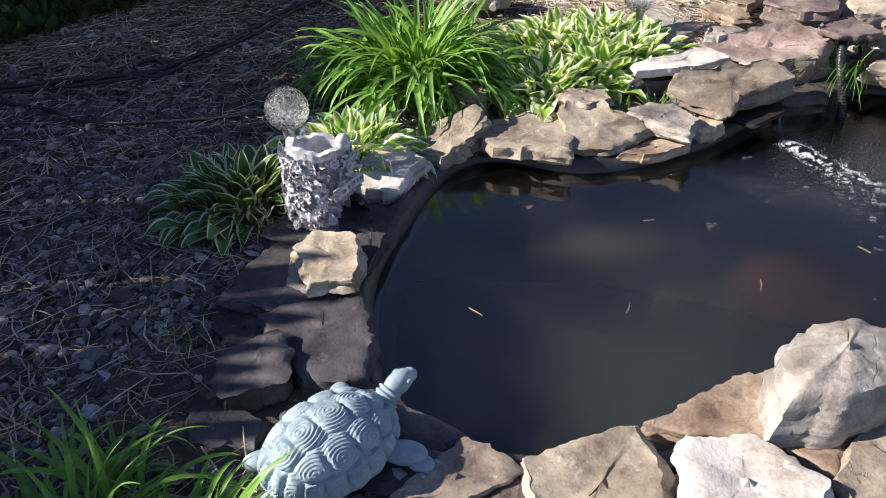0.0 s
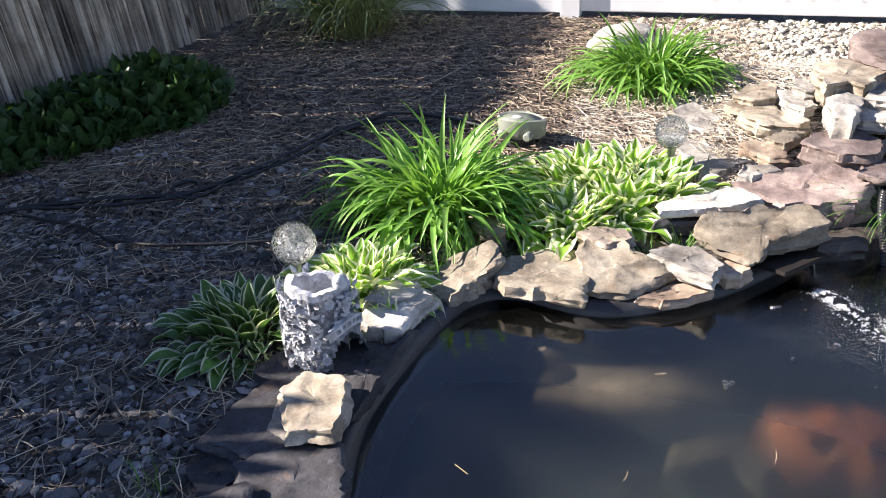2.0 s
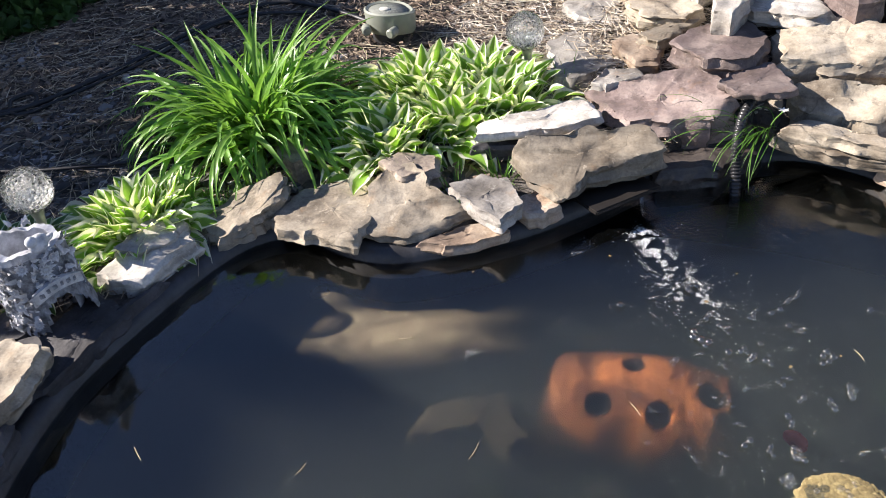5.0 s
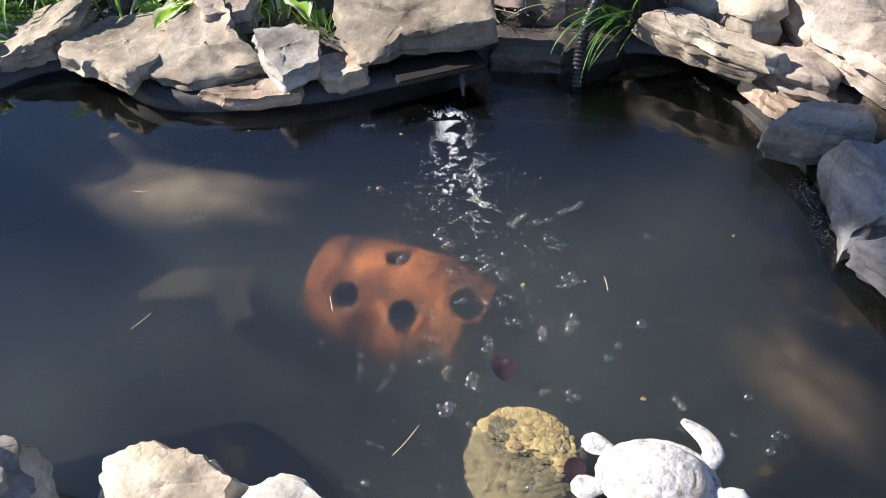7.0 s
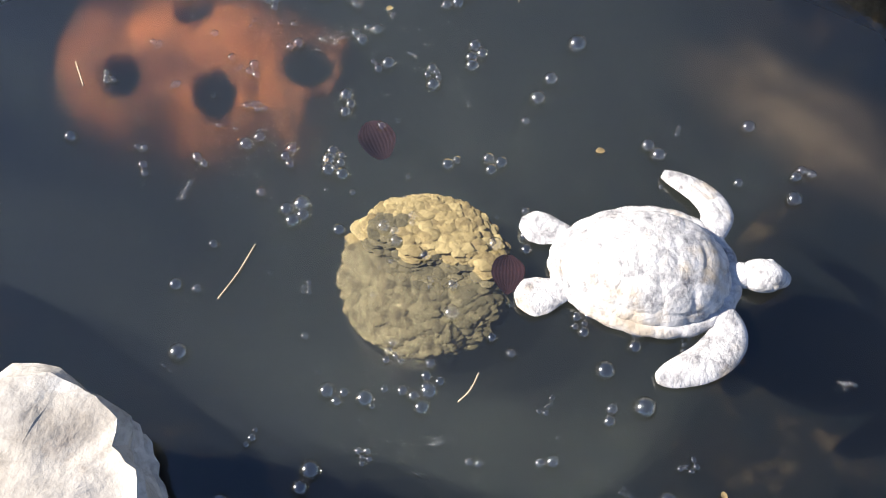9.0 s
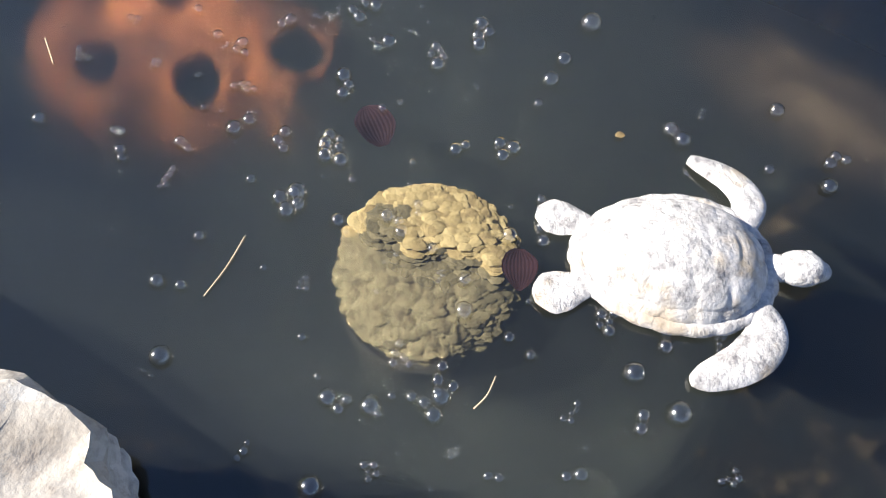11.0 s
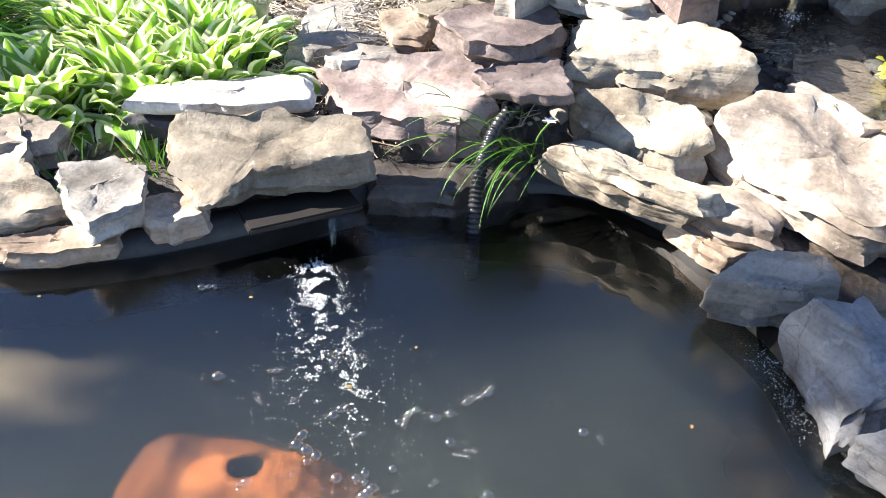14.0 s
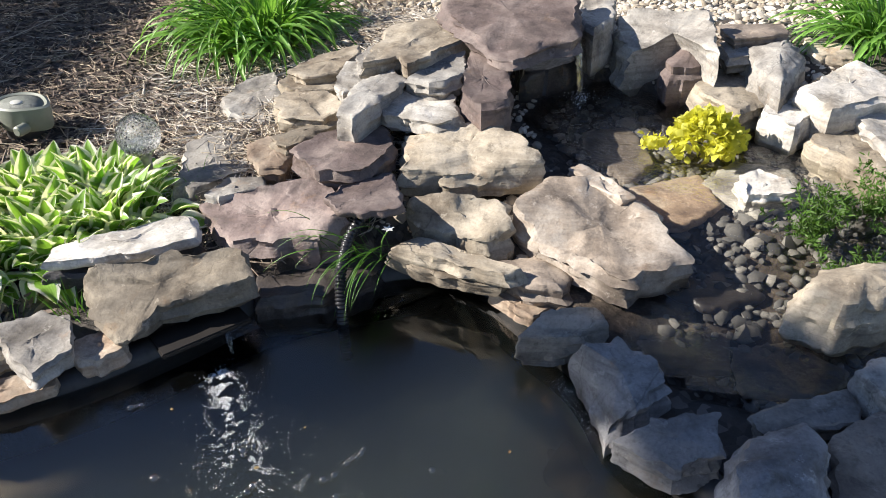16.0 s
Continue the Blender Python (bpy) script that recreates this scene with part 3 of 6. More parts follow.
def stone(name, label, mat, corners, top, thick, dome=0.0, rough=0.5, group="", category=""):
    """A weathered slab or boulder over a plan of corners; a third number in a corner is the top's height there."""
    STONE_COUNT[0] += 1
    seed = STONE_COUNT[0] * 7.31
    pts = [Vector((c[0], c[1], c[2] if len(c) > 2 else top)) for c in corners]
    area = sum(a.x * b.y - b.x * a.y for a, b in zip(pts, pts[1:] + pts[:1]))
    if area < 0:
        pts.reverse()
    cut = []
    for i, p in enumerate(pts):
        a, b = pts[i - 1], pts[(i + 1) % len(pts)]
        cut += [p.lerp(a, 0.11), p.lerp(a, 0.03), p.lerp(b, 0.03), p.lerp(b, 0.11)]
    n = 72
    ring = []
    total = [0.0]
    for a, b in zip(cut, cut[1:] + cut[:1]):
        total.append(total[-1] + (b - a).length)
    k = 0
    for i in range(n):
        s = total[-1] * i / n
        while total[k + 1] < s:
            k += 1
        a, b = cut[k], cut[(k + 1) % len(cut)]
        ring.append(a.lerp(b, (s - total[k]) / max(total[k + 1] - total[k], 1e-6)))
    mid = sum(ring, Vector()) / n
    size = total[-1] / (2 * math.pi)
    ring = [p + (p - mid).normalized() * size * (0.09 * fuzz(p, 3.2 / size, seed) + 0.05 * fuzz(p, 9 / size, seed) + 0.03 * fuzz(p, 24 / size, seed)) for p in ring]
    base = mid.z - thick
    levels = [(0.0, 0.14), (0.12, 0.05), (0.28, 0.01), (0.45, 0.0), (0.62, 0.0), (0.78, 0.005), (0.90, 0.02), (0.97, 0.05)]
    if dome:
        levels = [(0.0, 0.16), (0.12, 0.06), (0.28, 0.01), (0.45, 0.0), (0.60, 0.01), (0.74, 0.04), (0.86, 0.08), (0.95, 0.14)]
    verts = []
    for h, inset in levels:
        for p in ring:
            q = p.lerp(mid, inset)
            z = base + (p.z - base) * h
            out = (p - mid).normalized()
            layer = 0.020 * fuzz((p.x * 0.5, p.y * 0.5, z * 9), 9, seed) + 0.010 * fuzz((p.x, p.y, z * 3), 30, seed)
            ridge = (0.4 + rough) * min(1.0, thick / 0.05) * layer * min(1, size / 0.08)
            verts.append(Vector((q.x, q.y, z)) + ridge * out)
    start = levels[-1][1]
    tops = [start + 0.05, 0.25, 0.42, 0.60, 0.76, 0.90]
    for s in tops:
        for p in ring:
            q = p.lerp(mid, s)
            lift = dome * (1 - (1 - s) ** 2)
            step = math.floor(3.0 * fuzz(q, 6.5, seed)) * 0.006 * (rough > 0.4)
            relief = rough * (0.020 * fuzz(q, 9, seed) + 0.010 * fuzz(q, 26, seed) + step)
            verts.append(Vector((q.x, q.y, q.z + lift + relief * min(1, s * 5))))
    verts.append(Vector((mid.x, mid.y, mid.z + dome)))
    faces = []
    count = len(levels) + len(tops)
    for i in range(count - 1):
        for k in range(n):
            a, b = i * n + k, i * n + (k + 1) % n
            faces.append((a, b, b + n, a + n))
    last = (count - 1) * n
    faces += [(last + k, last + (k + 1) % n, count * n) for k in range(n)]
    faces.append(tuple(range(n))[::-1])
    origin = Vector((mid.x, mid.y, base))
    ob = link_mesh(name, [v - origin for v in verts], faces, mat, sharp=38)
    ob.location = origin
    return tagged(ob, label, category or ("boulder" if name == "boulder" else "stone"), group or "stones round the pond")



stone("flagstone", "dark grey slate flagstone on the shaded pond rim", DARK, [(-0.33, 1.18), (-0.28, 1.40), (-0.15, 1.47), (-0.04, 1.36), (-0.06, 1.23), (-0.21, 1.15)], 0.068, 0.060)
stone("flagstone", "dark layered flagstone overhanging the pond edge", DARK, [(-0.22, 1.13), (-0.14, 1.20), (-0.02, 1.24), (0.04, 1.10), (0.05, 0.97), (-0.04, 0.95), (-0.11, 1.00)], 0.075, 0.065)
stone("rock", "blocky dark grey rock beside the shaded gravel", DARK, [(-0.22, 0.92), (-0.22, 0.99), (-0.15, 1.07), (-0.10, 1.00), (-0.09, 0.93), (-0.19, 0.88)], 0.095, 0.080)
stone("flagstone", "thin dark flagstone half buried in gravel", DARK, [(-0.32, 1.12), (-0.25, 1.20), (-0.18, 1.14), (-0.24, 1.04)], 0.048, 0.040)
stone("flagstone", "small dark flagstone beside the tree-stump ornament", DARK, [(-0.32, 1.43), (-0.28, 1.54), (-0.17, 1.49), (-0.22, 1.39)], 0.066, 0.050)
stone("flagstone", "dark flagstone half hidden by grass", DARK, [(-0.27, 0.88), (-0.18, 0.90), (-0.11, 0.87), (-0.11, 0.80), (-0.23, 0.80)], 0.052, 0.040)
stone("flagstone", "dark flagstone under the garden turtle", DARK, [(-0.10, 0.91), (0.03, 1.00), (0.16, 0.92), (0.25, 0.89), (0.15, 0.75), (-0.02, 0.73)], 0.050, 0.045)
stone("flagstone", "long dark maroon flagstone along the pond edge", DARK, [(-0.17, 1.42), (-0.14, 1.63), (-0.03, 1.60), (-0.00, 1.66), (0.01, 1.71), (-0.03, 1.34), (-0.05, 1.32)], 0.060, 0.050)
stone("rock", "angular pale sandstone rock lying on dark flagstones", TAN, [(-0.20, 1.33), (-0.17, 1.41), (-0.07, 1.41), (-0.04, 1.34), (-0.03, 1.22), (-0.12, 1.20), (-0.15, 1.26)], 0.110, 0.065)
stone("rock", "small grey stone wedged under the pale rock", GREY, [(-0.19, 1.23), (-0.21, 1.34), (-0.16, 1.31), (-0.12, 1.21)], 0.075, 0.030)
stone("flagstone", "brown flagstone partly sunlit beside the turtle", BROWN, [(0.14, 0.73), (0.23, 0.84), (0.24, 0.87), (0.30, 0.85), (0.35, 0.81), (0.33, 0.79), (0.21, 0.72)], 0.060, 0.045)
stone("flagstone", "cracked tan flagstone on the near pond edge", TAN, [(0.34, 0.83), (0.45, 0.89), (0.54, 0.94), (0.58, 0.83), (0.58, 0.70), (0.39, 0.67)], 0.070, 0.050)
stone("flagstone", "rough whitish flagstone on the near pond edge", WHITE, [(0.59, 0.86), (0.61, 0.89), (0.73, 0.91), (0.83, 0.82), (0.79, 0.74), (0.61, 0.72)], 0.090, 0.045)
stone("flagstone", "pinkish tan flagstone beneath the grey boulder", RUST, [(0.55, 0.95), (0.76, 1.11), (0.84, 1.12), (0.91, 0.98), (0.86, 0.86), (0.75, 0.94), (0.62, 0.93)], 0.050, 0.050)
stone("boulder", "rounded pale grey boulder on the near pond edge", GREY, [(0.75, 1.02), (0.85, 1.15), (0.95, 1.17), (1.03, 1.14), (1.00, 1.01), (0.85, 0.92), (0.76, 0.92)], 0.140, 0.120, dome=0.05)
stone("flagstone", "tan flagstone on the near pond edge", TAN, [(0.84, 0.85), (0.92, 0.98), (1.03, 1.01), (0.98, 0.81), (0.85, 0.80)], 0.070, 0.050)
stone("flagstone", "tan flagstone with a fine dry twig lying across it", TAN, [(1.02, 1.22), (1.066, 1.266), (1.14, 1.285), (1.213, 1.275), (1.205, 1.21), (1.18, 1.16), (1.08, 1.15)], 0.060, 0.050)
stone("rock", "pointed whitish sandstone rock over the near water edge", WHITE, [(1.226, 1.272), (1.25, 1.304), (1.283, 1.313), (1.345, 1.294), (1.40, 1.244), (1.41, 1.17), (1.30, 1.13), (1.21, 1.17)], 0.060, 0.060)
stone("rock", "grey rock behind the pale rim stone", GREY, [(-0.15, 1.72), (-0.14, 1.87), (-0.04, 1.89), (-0.02, 1.81), (-0.07, 1.73)], 0.100, 0.080)
stone("rock", "pale weathered rim stone half in shade", WHITE, [(-0.15, 1.65), (-0.13, 1.76), (-0.06, 1.88), (0.03, 1.83), (0.00, 1.77), (-0.02, 1.66), (-0.09, 1.65)], 0.085, 0.090)
stone("rock", "long tilted sandstone on the pond rim", TAN, [(-0.05, 1.91, 0.06), (0.02, 2.04, 0.09), (0.13, 2.10, 0.13), (0.18, 2.01, 0.12), (0.10, 1.91, 0.08), (0.06, 1.86, 0.06)], 0.130, 0.070)
stone("rock", "flat layered sandstone over the black pond lip", TAN, [(0.16, 1.96), (0.18, 2.10), (0.35, 2.19), (0.42, 2.01), (0.42, 1.90), (0.33, 1.92), (0.21, 1.92)], 0.080, 0.050)
stone("rock", "small brown stone behind the rim stones", BROWN, [(0.37, 2.20), (0.40, 2.26), (0.51, 2.26), (0.54, 2.19), (0.46, 2.14)], 0.120, 0.060)
stone("rock", "thin orange-tan stone resting on the pond lip", RUST, [(0.54, 1.97), (0.64, 2.07), (0.74, 2.12), (0.76, 2.06), (0.65, 1.98)], 0.045, 0.035)
stone("rock", "broad tan rim stone with a chipped front", TAN, [(0.39, 1.97, 0.07), (0.38, 2.14, 0.11), (0.40, 2.19, 0.12), (0.46, 2.20, 0.13), (0.59, 2.11, 0.11), (0.66, 2.10, 0.07), (0.52, 1.97, 0.06)], 0.130, 0.055)
stone("rock", "small grey rim stone", GREY, [(0.56, 2.16), (0.65, 2.22), (0.71, 2.21), (0.78, 2.12), (0.75, 2.03), (0.67, 2.07)], 0.100, 0.050)
stone("rock", "small rusty stone under the large spillway stone", RUST, [(0.72, 2.14), (0.81, 2.25), (0.87, 2.16), (0.83, 2.11), (0.79, 2.11)], 0.070, 0.050)
stone("boulder", "large flat sandstone forming the spillway", TAN, [(0.70, 2.29, 0.13), (0.72, 2.31, 0.17), (0.83, 2.35, 0.17), (1.04, 2.42, 0.17), (1.09, 2.34, 0.15), (0.92, 2.24, 0.12), (0.86, 2.15, 0.08)], 0.170, 0.070, rough=0.6)
stone("flagstone", "flat whitish slate slab among hostas", WHITE, [(0.61, 2.31), (0.60, 2.38), (0.81, 2.54), (0.86, 2.56), (0.92, 2.46), (0.81, 2.38)], 0.160, 0.030)
stone("flagstone", "dark layered slate beneath the white slab", DARK, [(0.58, 2.31), (0.62, 2.39), (0.89, 2.51), (0.91, 2.48), (0.70, 2.34)], 0.120, 0.050)
stone("rock", "wet dark stone ledge behind the hose", WET, [(1.00, 2.50), (1.16, 2.59), (1.29, 2.67), (1.33, 2.54), (1.20, 2.41), (1.07, 2.36)], 0.060, 0.120)
stone("boulder", "large purple-brown slate boulder", MAUVE, [(0.82, 2.63, 0.14), (0.87, 2.65, 0.16), (1.01, 2.65, 0.20), (1.15, 2.70, 0.21), (1.26, 2.56, 0.20), (1.18, 2.51, 0.15), (0.97, 2.48, 0.13)], 0.210, 0.130, rough=0.8)
stone("flagstone", "thin purple-brown slab laid over the hose", MAUVE, [(1.19, 2.57), (1.21, 2.64), (1.32, 2.72), (1.39, 2.56), (1.31, 2.52), (1.23, 2.52)], 0.220, 0.025)
stone("rock", "low grey rock beside the glass globe light", GREY, [(0.70, 2.78), (0.66, 2.93), (0.73, 3.05), (0.84, 2.99), (0.90, 2.80), (0.79, 2.68), (0.73, 2.69)], 0.150, 0.080)
stone("flagstone", "small flat grey stone lying on the ground", GREY, [(0.85, 2.63), (0.87, 2.72), (0.97, 2.74), (0.99, 2.69), (0.90, 2.62)], 0.170, 0.040)
stone("rock", "small rusty stone in the rock pile", RUST, [(0.87, 2.88), (0.92, 2.94), (1.03, 2.87), (1.02, 2.75), (0.96, 2.74)], 0.190, 0.060)
stone("rock", "thick brown stone in the rock pile", MAUVE, [(1.05, 2.75), (1.09, 2.84), (1.21, 2.95), (1.28, 2.91), (1.31, 2.78), (1.26, 2.66), (1.15, 2.65)], 0.250, 0.080)
stone("boulder", "large tan weathered stone in the rock pile", TAN, [(1.34, 2.72, 0.23), (1.32, 2.86, 0.25), (1.40, 2.87, 0.26), (1.53, 2.94, 0.27), (1.66, 2.82, 0.27), (1.69, 2.78, 0.24), (1.53, 2.73, 0.20)], 0.270, 0.100, rough=0.7)
stone("boulder", "tan boulder above the layered flagstones", TAN, [(1.37, 2.65, 0.20), (1.48, 2.66, 0.21), (1.60, 2.66, 0.20), (1.64, 2.59, 0.18), (1.58, 2.55, 0.14), (1.42, 2.59, 0.14)], 0.210, 0.120, rough=0.7)
stone("flagstone", "thin layered tan flagstone at the pond lip", TAN, [(1.33, 2.54), (1.42, 2.60), (1.64, 2.49), (1.63, 2.45), (1.43, 2.49)], 0.090, 0.035)
stone("flagstone", "thin layered tan flagstone at the pond lip", TAN, [(1.35, 2.52), (1.41, 2.58), (1.59, 2.51), (1.68, 2.47), (1.64, 2.44)], 0.130, 0.040)
stone("rock", "brown stone beneath the pale boulder", BROWN, [(1.57, 2.53), (1.69, 2.57), (1.77, 2.52), (1.77, 2.44), (1.68, 2.45)], 0.100, 0.060)
stone("rock", "small rusty stone in wet soil", RUST, [(1.59, 2.49), (1.64, 2.50), (1.74, 2.45), (1.70, 2.41)], 0.050, 0.040)
stone("boulder", "large pinkish pale boulder beside the stream", PINK, [(1.63, 2.64, 0.21), (1.70, 2.76, 0.21), (1.80, 2.81, 0.21), (1.89, 2.74, 0.19), (1.99, 2.62, 0.18), (2.04, 2.52, 0.16), (1.89, 2.42, 0.15), (1.71, 2.55, 0.14)], 0.210, 0.100, rough=0.8)
stone("rock", "thin pale stone behind the pinkish boulder", PINK, [(1.75, 2.82), (1.78, 2.86), (1.91, 2.71), (1.88, 2.69)], 0.200, 0.050)
stone("rock", "thin tan stone in the rock pile", TAN, [(0.95, 2.87), (1.03, 2.96), (1.12, 3.00), (1.07, 2.89), (1.01, 2.81)], 0.220, 0.040)
stone("rock", "tan stone in the rock pile", TAN, [(0.88, 3.08), (0.89, 3.13), (1.03, 3.15), (1.13, 3.04), (1.07, 2.95), (0.94, 2.96)], 0.240, 0.060)
stone("rock", "grey stone on the edge of the rock pile", GREY, [(0.65, 3.18), (0.66, 3.37), (0.74, 3.47), (0.82, 3.27), (0.87, 3.06), (0.72, 3.09)], 0.170, 0.080)
stone("rock", "flat pinkish stone in the rock pile", TAN, [(0.84, 3.22), (0.88, 3.32), (1.01, 3.31), (1.03, 3.19), (0.90, 3.16)], 0.230, 0.040)
stone("rock", "flat tan stone in the rock pile", TAN, [(0.87, 3.24), (0.92, 3.38), (1.03, 3.49), (1.06, 3.41), (1.03, 3.25), (0.94, 3.20)], 0.260, 0.040)
stone("rock", "pale stone in the rock pile", WHITE, [(1.06, 3.12), (1.04, 3.31), (1.11, 3.32), (1.15, 3.13), (1.10, 3.06)], 0.270, 0.060)
stone("rock", "upright grey stone leaning in the rock pile", GREY, [(1.15, 2.82), (1.16, 3.05), (1.24, 3.14), (1.29, 3.06), (1.26, 2.96), (1.21, 2.81)], 0.320, 0.100)
stone("rock", "pale grey flat stone in the rock pile", WHITE, [(1.21, 2.99), (1.24, 3.06), (1.42, 3.06), (1.47, 2.91), (1.42, 2.86), (1.26, 2.91)], 0.285, 0.050)
stone("rock", "small tan stone in the rock pile", TAN, [(1.43, 3.09), (1.48, 3.18), (1.56, 3.07), (1.52, 3.01)], 0.240, 0.060)
stone("rock", "broad tan stone near the top of the rock pile", TAN, [(1.16, 3.07), (1.16, 3.41), (1.29, 3.49), (1.43, 3.31), (1.29, 3.07), (1.25, 3.13)], 0.360, 0.100)
stone("rock", "dark grey stone in the rock pile", GREY, [(1.09, 3.27), (1.11, 3.38), (1.17, 3.37), (1.20, 3.24), (1.12, 3.19)], 0.300, 0.060)
stone("rock", "light grey slab in the rock pile", GREY, [(1.29, 3.05), (1.33, 3.19), (1.42, 3.29), (1.45, 3.10), (1.39, 3.02)], 0.330, 0.060)
stone("rock", "purple-red stone beside the small waterfall", MAUVE, [(1.45, 2.98), (1.43, 3.30), (1.57, 3.13), (1.59, 2.92), (1.52, 2.88)], 0.330, 0.150)
stone("boulder", "large purple-grey slab over the waterfall", MAUVE, [(1.31, 3.42, 0.40), (1.47, 3.21, 0.38), (1.57, 3.11, 0.36), (1.75, 3.26, 0.40), (1.73, 3.54, 0.46), (1.33, 3.57, 0.46)], 0.460, 0.090, rough=0.7)
stone("boulder", "dark wet rock under the waterfall", WET, [(1.54, 3.50), (1.70, 3.75), (1.86, 3.80), (1.88, 3.58), (1.76, 3.43), (1.58, 3.28)], 0.250, 0.200)
stone("rock", "grey rock behind the waterfall", GREY, [(1.74, 3.46), (1.76, 3.77), (1.86, 3.77), (1.85, 3.47), (1.79, 3.34)], 0.380, 0.160)
stone("boulder", "big pale grey boulder above the stream pool", GREY, [(1.85, 3.52, 0.34), (1.90, 3.54, 0.40), (2.14, 3.50, 0.40), (2.14, 3.26, 0.36), (2.05, 3.47, 0.28), (1.89, 3.41, 0.28)], 0.400, 0.200, rough=0.7)
stone("rock", "rounded purple-red stone at the stream edge", MAUVE, [(1.99, 3.35), (2.06, 3.50), (2.13, 3.57), (2.15, 3.44), (2.11, 3.32), (2.01, 3.29)], 0.270, 0.120, dome=0.03)
stone("rock", "tan stone at the stream edge", TAN, [(2.07, 3.27), (2.21, 3.49), (2.25, 3.34), (2.28, 3.19), (2.19, 3.10)], 0.250, 0.100)
stone("rock", "rounded grey-brown stone at the stream edge", GREY, [(2.22, 3.44), (2.39, 3.57), (2.41, 3.36), (2.29, 3.12), (2.23, 3.24)], 0.300, 0.140, dome=0.04)
stone("rock", "pale stone at the stream edge", WHITE, [(2.24, 3.12), (2.38, 3.41), (2.43, 3.28), (2.39, 3.12), (2.32, 3.03)], 0.250, 0.100)
stone("boulder", "pale grey stone at the stream edge", WHITE, [(2.34, 3.18), (2.56, 3.45), (2.61, 3.28), (2.58, 3.16), (2.40, 3.05)], 0.290, 0.120)
stone("rock", "tan stone at the stream edge", TAN, [(2.35, 3.03), (2.47, 3.17), (2.52, 2.92), (2.51, 2.82)], 0.220, 0.100)
stone("boulder", "grey stone at the stream edge", GREY, [(2.46, 3.19), (2.59, 3.25), (2.69, 3.19), (2.58, 2.83), (2.51, 2.88)], 0.250, 0.120)
stone("rock", "small grey stone behind the boulder", GREY, [(2.17, 3.48), (2.24, 3.53), (2.25, 3.37), (2.18, 3.34)], 0.310, 0.050)
stone("flagstone", "thin dark slab at the edge of the rock pile", BROWN, [(2.17, 3.55), (2.37, 3.59), (2.37, 3.49), (2.20, 3.43)], 0.340, 0.040)
stone("flagstone", "thin tan slab in gravel", TAN, [(2.44, 3.62), (2.58, 3.58), (2.57, 3.46), (2.45, 3.48)], 0.280, 0.040)
stone("rock", "rough grey stone where the stream enters the pond", GREY, [(1.67, 2.30, 0.08), (1.73, 2.36, 0.12), (1.84, 2.38, 0.12), (1.86, 2.34, 0.11), (1.77, 2.31, 0.08)], 0.120, 0.100, rough=0.6)
stone("boulder", "smooth blue-grey rock between pond and stream", BLUE, [(1.79, 2.25, 0.13), (1.88, 2.27, 0.13), (1.95, 2.25, 0.12), (1.98, 2.18, 0.10), (1.91, 2.11, 0.09), (1.86, 2.08, 0.04), (1.83, 2.18, 0.05)], 0.130, 0.100, dome=0.02)
stone("rock", "blue-grey rock between pond and stream", BLUE, [(1.87, 2.05, 0.08), (1.93, 2.08, 0.11), (2.05, 2.11, 0.11), (2.05, 2.03, 0.10), (1.97, 2.00, 0.07)], 0.110, 0.090)
stone("boulder", "rounded blue-grey rock between pond and stream", BLUE, [(2.04, 1.97), (2.08, 2.04), (2.19, 2.10), (2.22, 2.03), (2.18, 1.87), (2.03, 1.85)], 0.140, 0.120, dome=0.03)
stone("flagstone", "flat grey stone at the stream edge", GREY, [(2.11, 2.13), (2.29, 2.22), (2.31, 2.18), (2.30, 2.14), (2.14, 2.09)], 0.100, 0.060)
stone("boulder", "brown-grey rock at the stream edge", BROWN, [(2.22, 2.07), (2.33, 2.15), (2.39, 2.08), (2.31, 1.91), (2.20, 1.90)], 0.120, 0.100)
stone("rock", "grey stone at the stream edge", GREY, [(2.30, 2.23), (2.36, 2.28), (2.42, 2.25), (2.38, 2.16), (2.33, 2.15)], 0.140, 0.080)
stone("rock", "pale stone breaking the stream surface", WHITE, [(2.16, 2.86), (2.22, 2.91), (2.29, 2.85), (2.29, 2.79), (2.17, 2.76)], 0.190, 0.060)
stone("boulder", "mossy tan boulder standing in the stream", TAN, [(2.20, 2.39), (2.26, 2.48), (2.39, 2.54), (2.48, 2.52), (2.44, 2.40), (2.30, 2.35)], 0.170, 0.120, dome=0.04)
stone("flagstone", "brown flagstone under shallow stream water", BROWN, [(1.78, 3.16), (1.91, 3.21), (1.98, 2.99), (1.90, 2.86), (1.80, 3.04)], 0.146, 0.030, rough=0.15)
stone("flagstone", "rusty flagstone under shallow stream water", RUST, [(1.90, 2.84), (2.09, 2.94), (2.13, 2.78), (2.03, 2.67), (1.91, 2.69)], 0.148, 0.030, rough=0.15)
stone("flagstone", "grey flagstone under shallow stream water", GREY, [(2.08, 2.88), (2.18, 3.01), (2.32, 2.99), (2.34, 2.85), (2.20, 2.74)], 0.150, 0.030, rough=0.15)
stone("flagstone", "brown flagstone in the stream bed", BROWN, [(1.88, 2.42), (2.02, 2.50), (2.12, 2.42), (2.11, 2.31), (1.98, 2.30)], 0.036, 0.025, rough=0.15)
stone("flagstone", "brown flagstone in the stream bed", BROWN, [(2.12, 2.38), (2.24, 2.42), (2.34, 2.34), (2.30, 2.27), (2.12, 2.25)], 0.036, 0.025, rough=0.15)
stone("flagstone", "dark flagstone in the stream bed", WET, [(1.98, 2.62), (2.12, 2.64), (2.20, 2.52), (2.08, 2.45), (1.98, 2.51)], 0.080, 0.025, rough=0.15)
